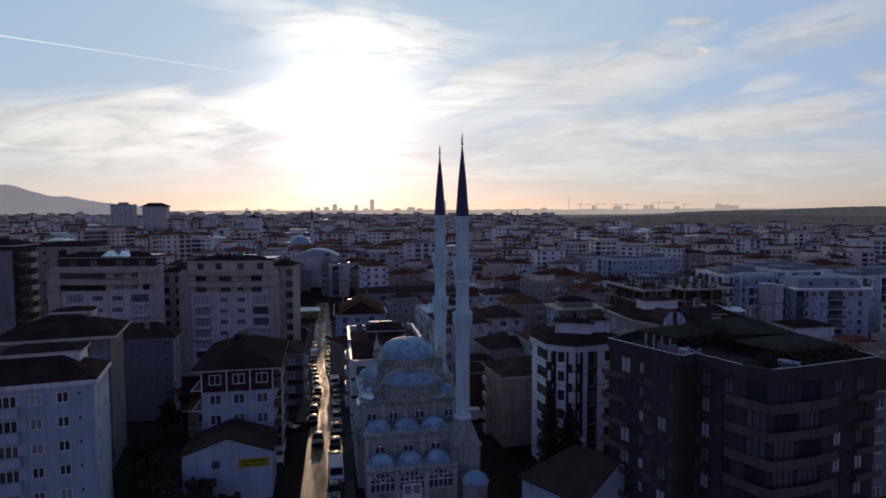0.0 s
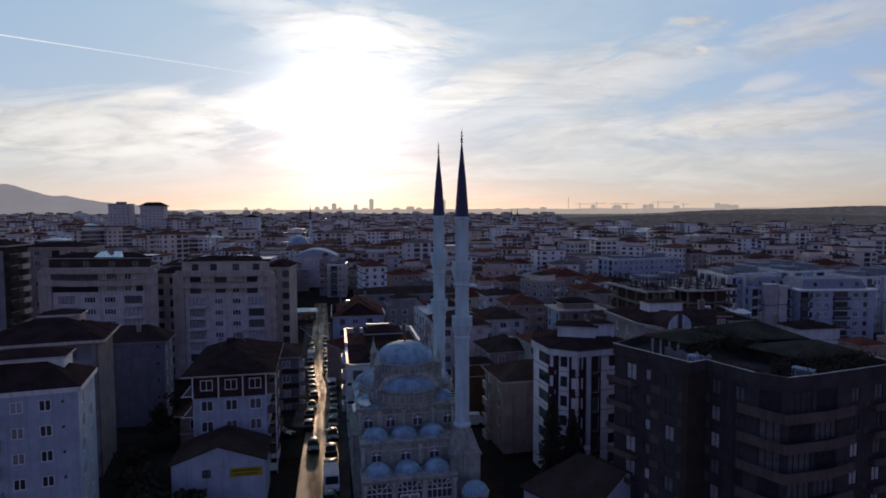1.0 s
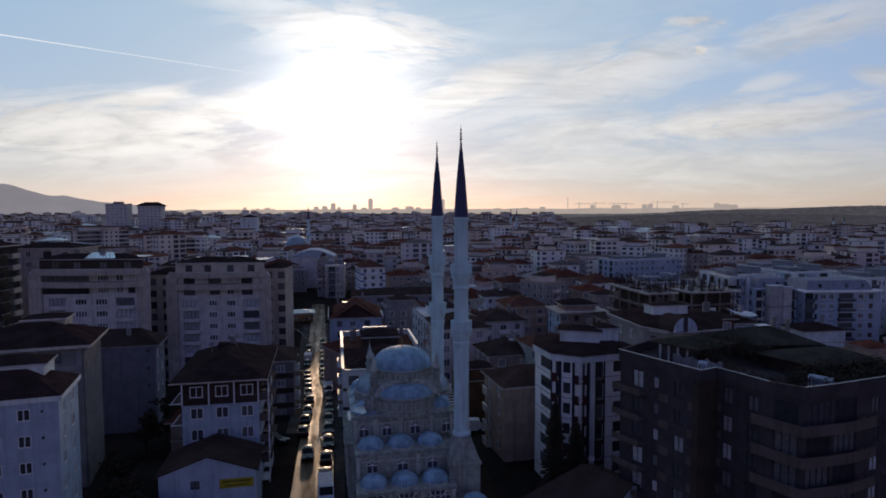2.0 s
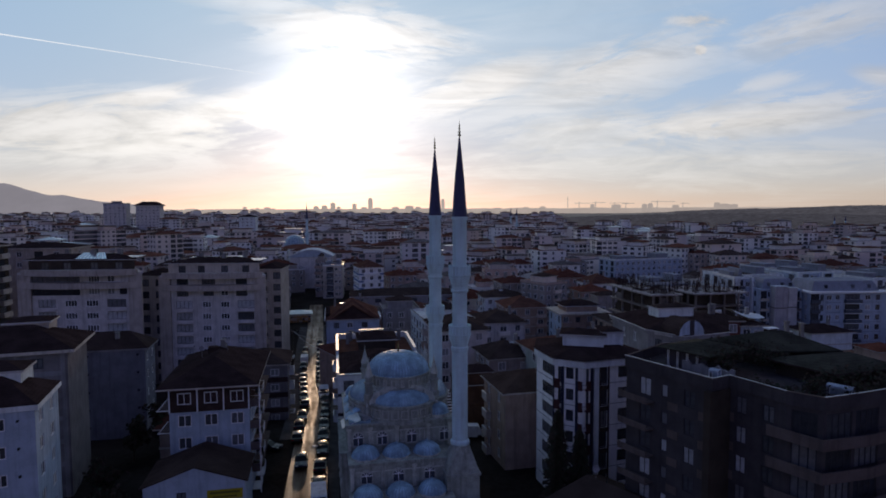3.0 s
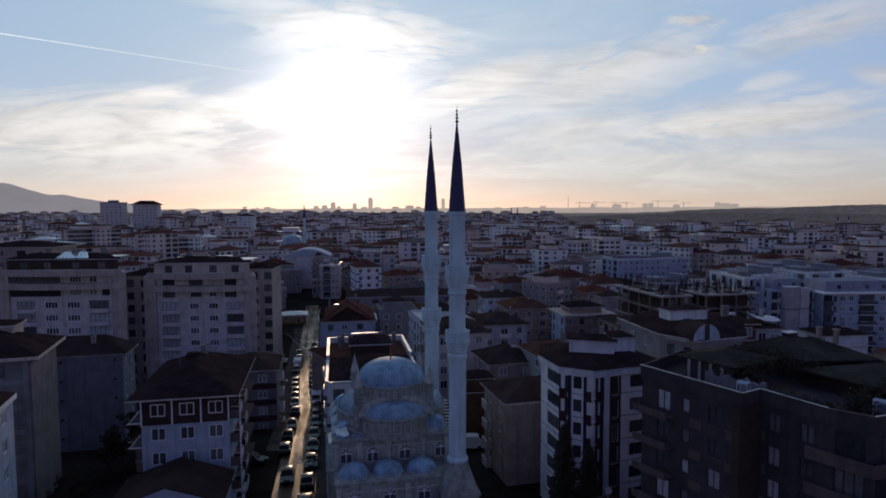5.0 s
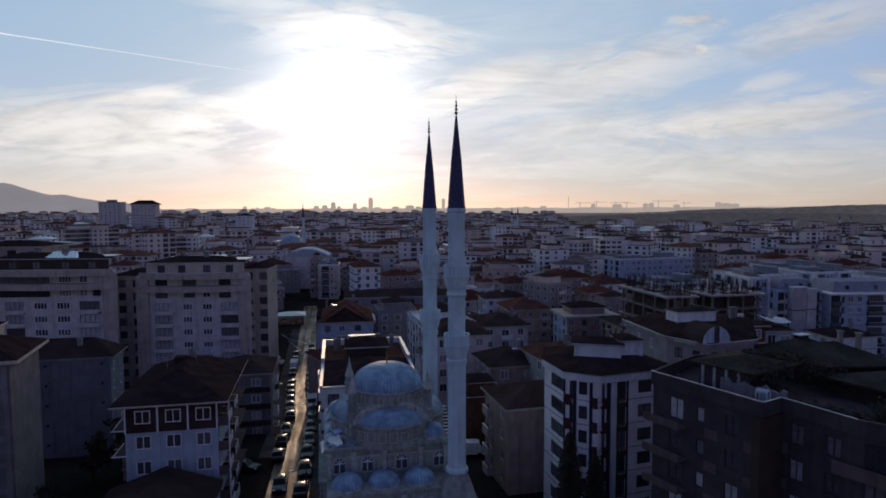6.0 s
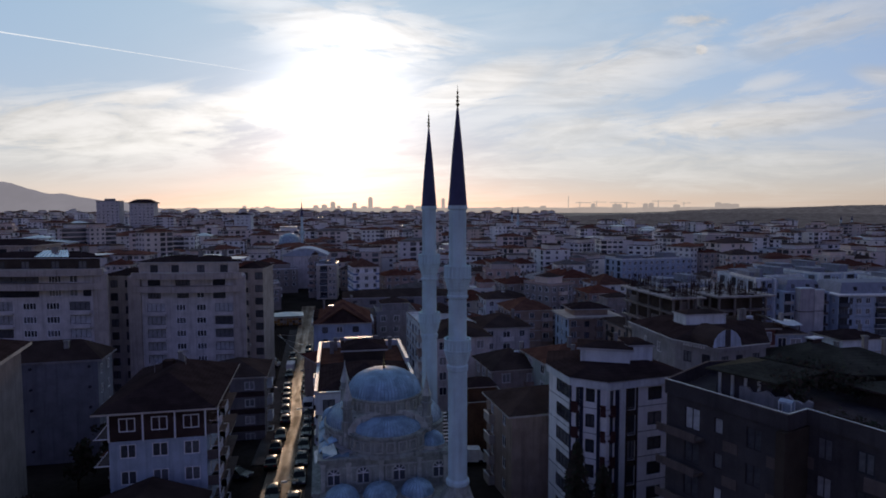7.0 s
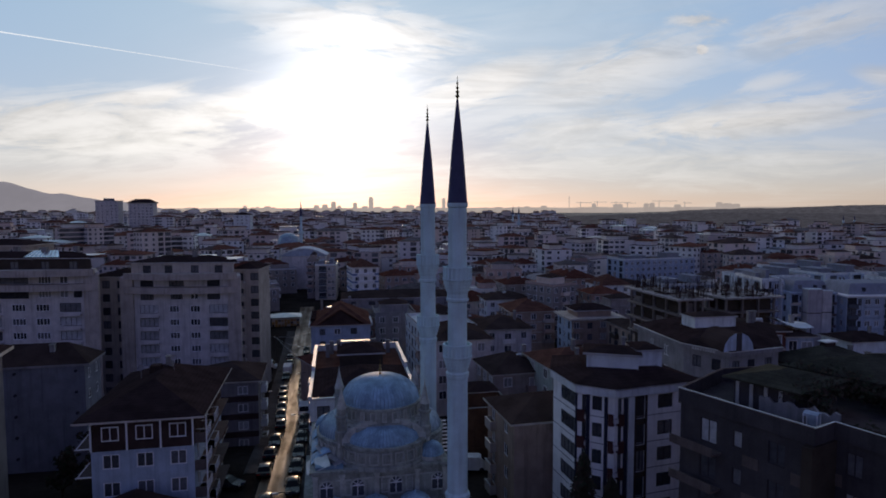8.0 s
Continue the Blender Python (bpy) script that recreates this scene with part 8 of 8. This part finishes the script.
def build_tree(name, m, h, spread, seed, label, count=1400, leaf=0.28, bare=False):
    rng = random.Random(seed)
    top = thing(name, m, label, "tree", "trees between the buildings")
    b = Build()
    tips = []

    def limb(p, d, length, r, depth):
        steps = 4
        rows = []
        for i in range(steps + 1):
            rr = r * (1 - 0.5 * i / steps)
            side = d.orthogonal().normalized()
            other = d.cross(side).normalized()
            rows.append([p + side * rr * math.cos(a) + other * rr * math.sin(a) for a in (0, 1.05, 2.09, 3.14, 4.19, 5.24)])
            if i < steps:
                d = (d + Vector((rng.uniform(-0.12, 0.12), rng.uniform(-0.12, 0.12), 0.05))).normalized()
                p = p + d * length / steps
            if depth > 0 and i >= 1:
                tips.append((p.copy(), length))
        b.grid(rows)
        if depth < 3:
            for k in range(4 if depth == 0 else 3):
                a = rng.uniform(0, 6.28)
                nd = (d * 0.75 + Vector((math.cos(a), math.sin(a), rng.uniform(0.0, 0.5))) * spread).normalized()
                limb(p - d * length * rng.uniform(0.0, 0.45), nd, length * rng.uniform(0.5, 0.72), r * 0.45, depth + 1)
    limb(Vector((0, 0, -0.3)), Vector((0, 0, 1)), h * 0.42, h * 0.022, 0)
    part("trunk", b, M["bark"], top)
    c = Build()
    for i in range(count):
        p, ln = rng.choice(tips)
        q = p + Vector((rng.gauss(0, 0.28), rng.gauss(0, 0.28), rng.gauss(0, 0.24))) * min(1.6, ln)
        n1 = Vector((rng.uniform(-1, 1), rng.uniform(-1, 1), rng.uniform(-1, 1))).normalized()
        n2 = n1.orthogonal().normalized()
        s = leaf * rng.uniform(0.6, 1.4)
        c.face([q - n1 * s, q - n2 * s * 0.55, q + n1 * s, q + n2 * s * 0.55])
    tagged(part("crown", c, M["leaf"], top), kind="stuff")


def build_conifer(x, y, h, r, seed):
    rng = random.Random(seed)
    top = thing("conifer", Matrix.Translation((x, y, ground_z(x, y))), "tall dark conifer beside the apartment block", "tree", "conifers")
    b = Build()
    b.lathe([(0.22, -0.3), (0.16, h * 0.4), (0.04, h * 0.97)], 8)
    for i in range(46):
        z = h * (0.1 + 0.86 * i / 46)
        a, ln = i * 2.4, r * (1 - z / h) * rng.uniform(0.6, 1.1)
        m = Matrix.Translation((0, 0, z)) @ Matrix.Rotation(a, 4, "Z") @ Matrix.Rotation(radians(-12), 4, "Y")
        b.box(0, ln, -0.03, 0.03, -0.03, 0.03, m=m)
    part("trunk", b, M["bark"], top)
    c = Build()
    for i in range(5200):
        z = h * (0.06 + 0.94 * rng.random() ** 1.25)
        lim = r * (1 - z / h) ** 0.6 * (0.82 + 0.3 * noise.noise(Vector((z * 0.9, seed, 0)))) + 0.12
        a, q = rng.uniform(0, 6.283), lim * math.sqrt(rng.random()) * (0.75 + 0.35 * math.sin(z * 4.1 + 3 * math.cos(a_step(i))))
        p = Vector((q * math.cos(a), q * math.sin(a), z - q * 0.25))
        n1 = Vector((math.cos(a), math.sin(a), -0.4 + rng.uniform(-0.3, 0.3))).normalized()
        n2 = n1.orthogonal().normalized()
        s = rng.uniform(0.14, 0.34)
        c.face([p - n1 * s, p - n2 * s * 0.4, p + n1 * s, p + n2 * s * 0.4])
    tagged(part("crown", c, M["leaf"], top), kind="stuff")


def a_step(i):
    return (i * 0.61803) % 6.283


def build_greenery():
    lab = "dark small tree with sparse winter foliage"
    build_conifer(13.2, 79.4, 13.0, 2.5, 8)
    build_conifer(15.8, 79.6, 10.6, 2.2, 9)
    spots = [(-33.0, 69.5, 7.0, 0.9), (-31.0, 67.0, 5.5, 0.9), (-29.5, 70.6, 6.6, 0.9), (-27.2, 70.2, 5.0, 0.9), (-35.5, 72.5, 7.0, 0.9), (-37.0, 76.5, 7.0, 0.9), (-44.0, 103.0, 9.0, 0.8), (-41.5, 100.0, 7.0, 0.8), (-40.0, 106.0, 8.0, 0.9), (-37.5, 112.0, 8.0, 0.8), (-6.5, 66.0, 4.0, 0.9), (-47.0, 80.0, 6.0, 0.9), (-42.0, 84.0, 7.0, 0.8), (-40.0, 79.0, 5.0, 0.9), (-45.5, 97.0, 8.0, 0.8)]
    for i, (x, y, h, s) in enumerate(spots):
        build_tree("tree", Matrix.Translation((x, y, ground_z(x, y))), h, s, 30 + i, lab)
    for i, (x, y, w) in enumerate(((34.5, 60.0, 1.3), (31.5, 61.0, 1.0), (37.5, 61.6, 1.2), (41.0, 63.0, 1.4), (42.0, 64.6, 1.3), (26.8, 67.0, 0.9), (39.4, 62.2, 1.2))):
        rng = random.Random(70 + i)
        pot = Build()
        pot.lathe([(0.2, 0.0), (0.32, 0.45), (0.36, 0.45), (0.36, 0.5), (0.05, 0.5)], 10)
        top = tagged(part("potted_shrub", pot, M["maroon"], None, at=Matrix.Translation((x, y, 20.304))), "dark potted shrub on the roof terrace", "plant", "terrace shrubs")
        c = Build()
        for k in range(260):
            v = Vector((rng.gauss(0, 0.38), rng.gauss(0, 0.38), abs(rng.gauss(0.5, 0.42)))) * w + Vector((0, 0, 0.35))
            n1 = Vector((rng.uniform(-1, 1), rng.uniform(-1, 1), rng.uniform(-1, 1))).normalized()
            n2 = n1.orthogonal().normalized()
            s = 0.13 * rng.uniform(0.7, 1.4)
            c.face([v - n1 * s, v - n2 * s * 0.6, v + n1 * s, v + n2 * s * 0.6])
        tagged(part("foliage", c, M["leaf"], top), kind="stuff")


def build_terrace_plants():
    """Overgrown edges of the roof terrace: climbing plants along the attic eaves and the parapet."""
    rng = random.Random(91)
    runs = [((25.2, 67.0, 22.1), (30.0, 69.6, 22.2), 0.5, 700), ((30.0, 69.6, 22.0), (33.0, 68.2, 21.6), 0.6, 700), ((31.6, 61.2, 20.9), (34.8, 63.6, 21.4), 0.55, 500), ((35.0, 63.4, 21.5), (41.4, 65.2, 21.5), 0.5, 700),
            ((36.0, 60.4, 20.9), (42.2, 63.0, 20.9), 0.45, 700), ((29.0, 74.4, 22.2), (33.0, 70.2, 22.2), 0.45, 500), ((27.6, 64.6, 20.7), (30.6, 60.6, 20.7), 0.35, 420)]
    for p, q, fat, count in runs:
        p, q = Vector(p), Vector(q)
        c = Build()
        for i in range(count):
            u = rng.random()
            v = p.lerp(q, u) + Vector((rng.gauss(0, fat), rng.gauss(0, fat), rng.gauss(0, fat * 0.7))) * (0.6 + 0.6 * abs(math.sin(u * 9 + p.x)))
            v.z = max(v.z, 20.35)
            n1 = Vector((rng.uniform(-1, 1), rng.uniform(-1, 1), rng.uniform(-1, 1))).normalized()
            n2 = n1.orthogonal().normalized()
            t = 0.14 * rng.uniform(0.6, 1.5)
            c.face([v - n1 * t, v - n2 * t * 0.6, v + n1 * t, v + n2 * t * 0.6])
        tagged(part("climbing_plant", c, M["leaf"]), "dark overgrown climber along the roof terrace", "plant", "terrace climbers", kind="stuff")


def build_street_lamps():
    src = None
    for a, b_ in ((4.4, 7.0), (4.9, 34.0), (4.4, 66.0), (-2.6, 50.0), (3.5, 96.0)):
        m = Matrix.Translation(street(a, b_)) @ Matrix.Rotation(STREET + (0 if a < 0 else math.pi), 4, "Z")
        if src is None:
            src = thing("street_lamp", m, "slim dark street lamp on the footway", "street lamp", "street lamps")
            b = Build()
            b.lathe([(0.11, 0.0), (0.11, 0.6), (0.07, 0.65), (0.05, 7.0)], 10)
            part("pole", b, M["rail"], src)
            b = Build()
            b.box(0, 1.4, -0.03, 0.03, 6.9, 6.97)
            part("arm", b, M["rail"], src)
            b = Build()
            b.box(1.2, 1.8, -0.12, 0.12, 6.82, 6.94)
            part("head", b, M["coping"], src)
        else:
            copy_thing(src, m)


def build_utility_poles():
    """Poles at the far end of the street with cables slung across it."""
    src = thing("utility_pole", Matrix.Translation(street(-4.0, 104.0)), "slim utility pole with cables slung across the street", "utility pole")
    b = Build()
    b.lathe([(0.13, 0.0), (0.11, 4.0), (0.08, 8.4), (0.01, 8.45)], 10)
    part("pole", b, M["rail"], src)
    b = Build()
    b.box(-0.7, 0.7, -0.05, 0.05, 7.9, 8.02, m=Matrix.Rotation(STREET, 4, "Z"))
    part("crossarm", b, M["rail"], src)
    base = street(-4.0, 104.0)
    for k, (a, b_, h, sag) in enumerate(((5.0, 96.0, 6.9, 0.9), (4.9, 84.0, 6.4, 1.3), (5.0, 116.0, 6.8, 0.8))):
        end = street(a, b_) - base + Vector((0, 0, h))
        start = Vector(((k - 1) * 0.6 * CA, (k - 1) * 0.6 * SA, 7.95))
        rows = []
        for i in range(25):
            u = i / 24
            p = start.lerp(end, u) - Vector((0, 0, sag * 4 * u * (1 - u)))
            rows.append([p + Vector((0.035 * math.cos(q), 0, 0.035 * math.sin(q))) for q in (0.5, 2.6, 4.7)])
        c = Build()
        c.grid(rows)
        part("cable", c, M["coping"], src, "thin slack cable")
        c = Build()
        c.lathe([(0.1, street(a, b_).z - base.z), (0.07, end.z), (0.01, end.z + 0.05)], 8, at=(end.x, end.y))
        part("stay_pole", c, M["rail"], src)


build_midground()
build_town()
build_landmarks()
build_far_town()
build_cars()
build_greenery()
build_street_lamps()
build_utility_poles()
build_terrace_plants()
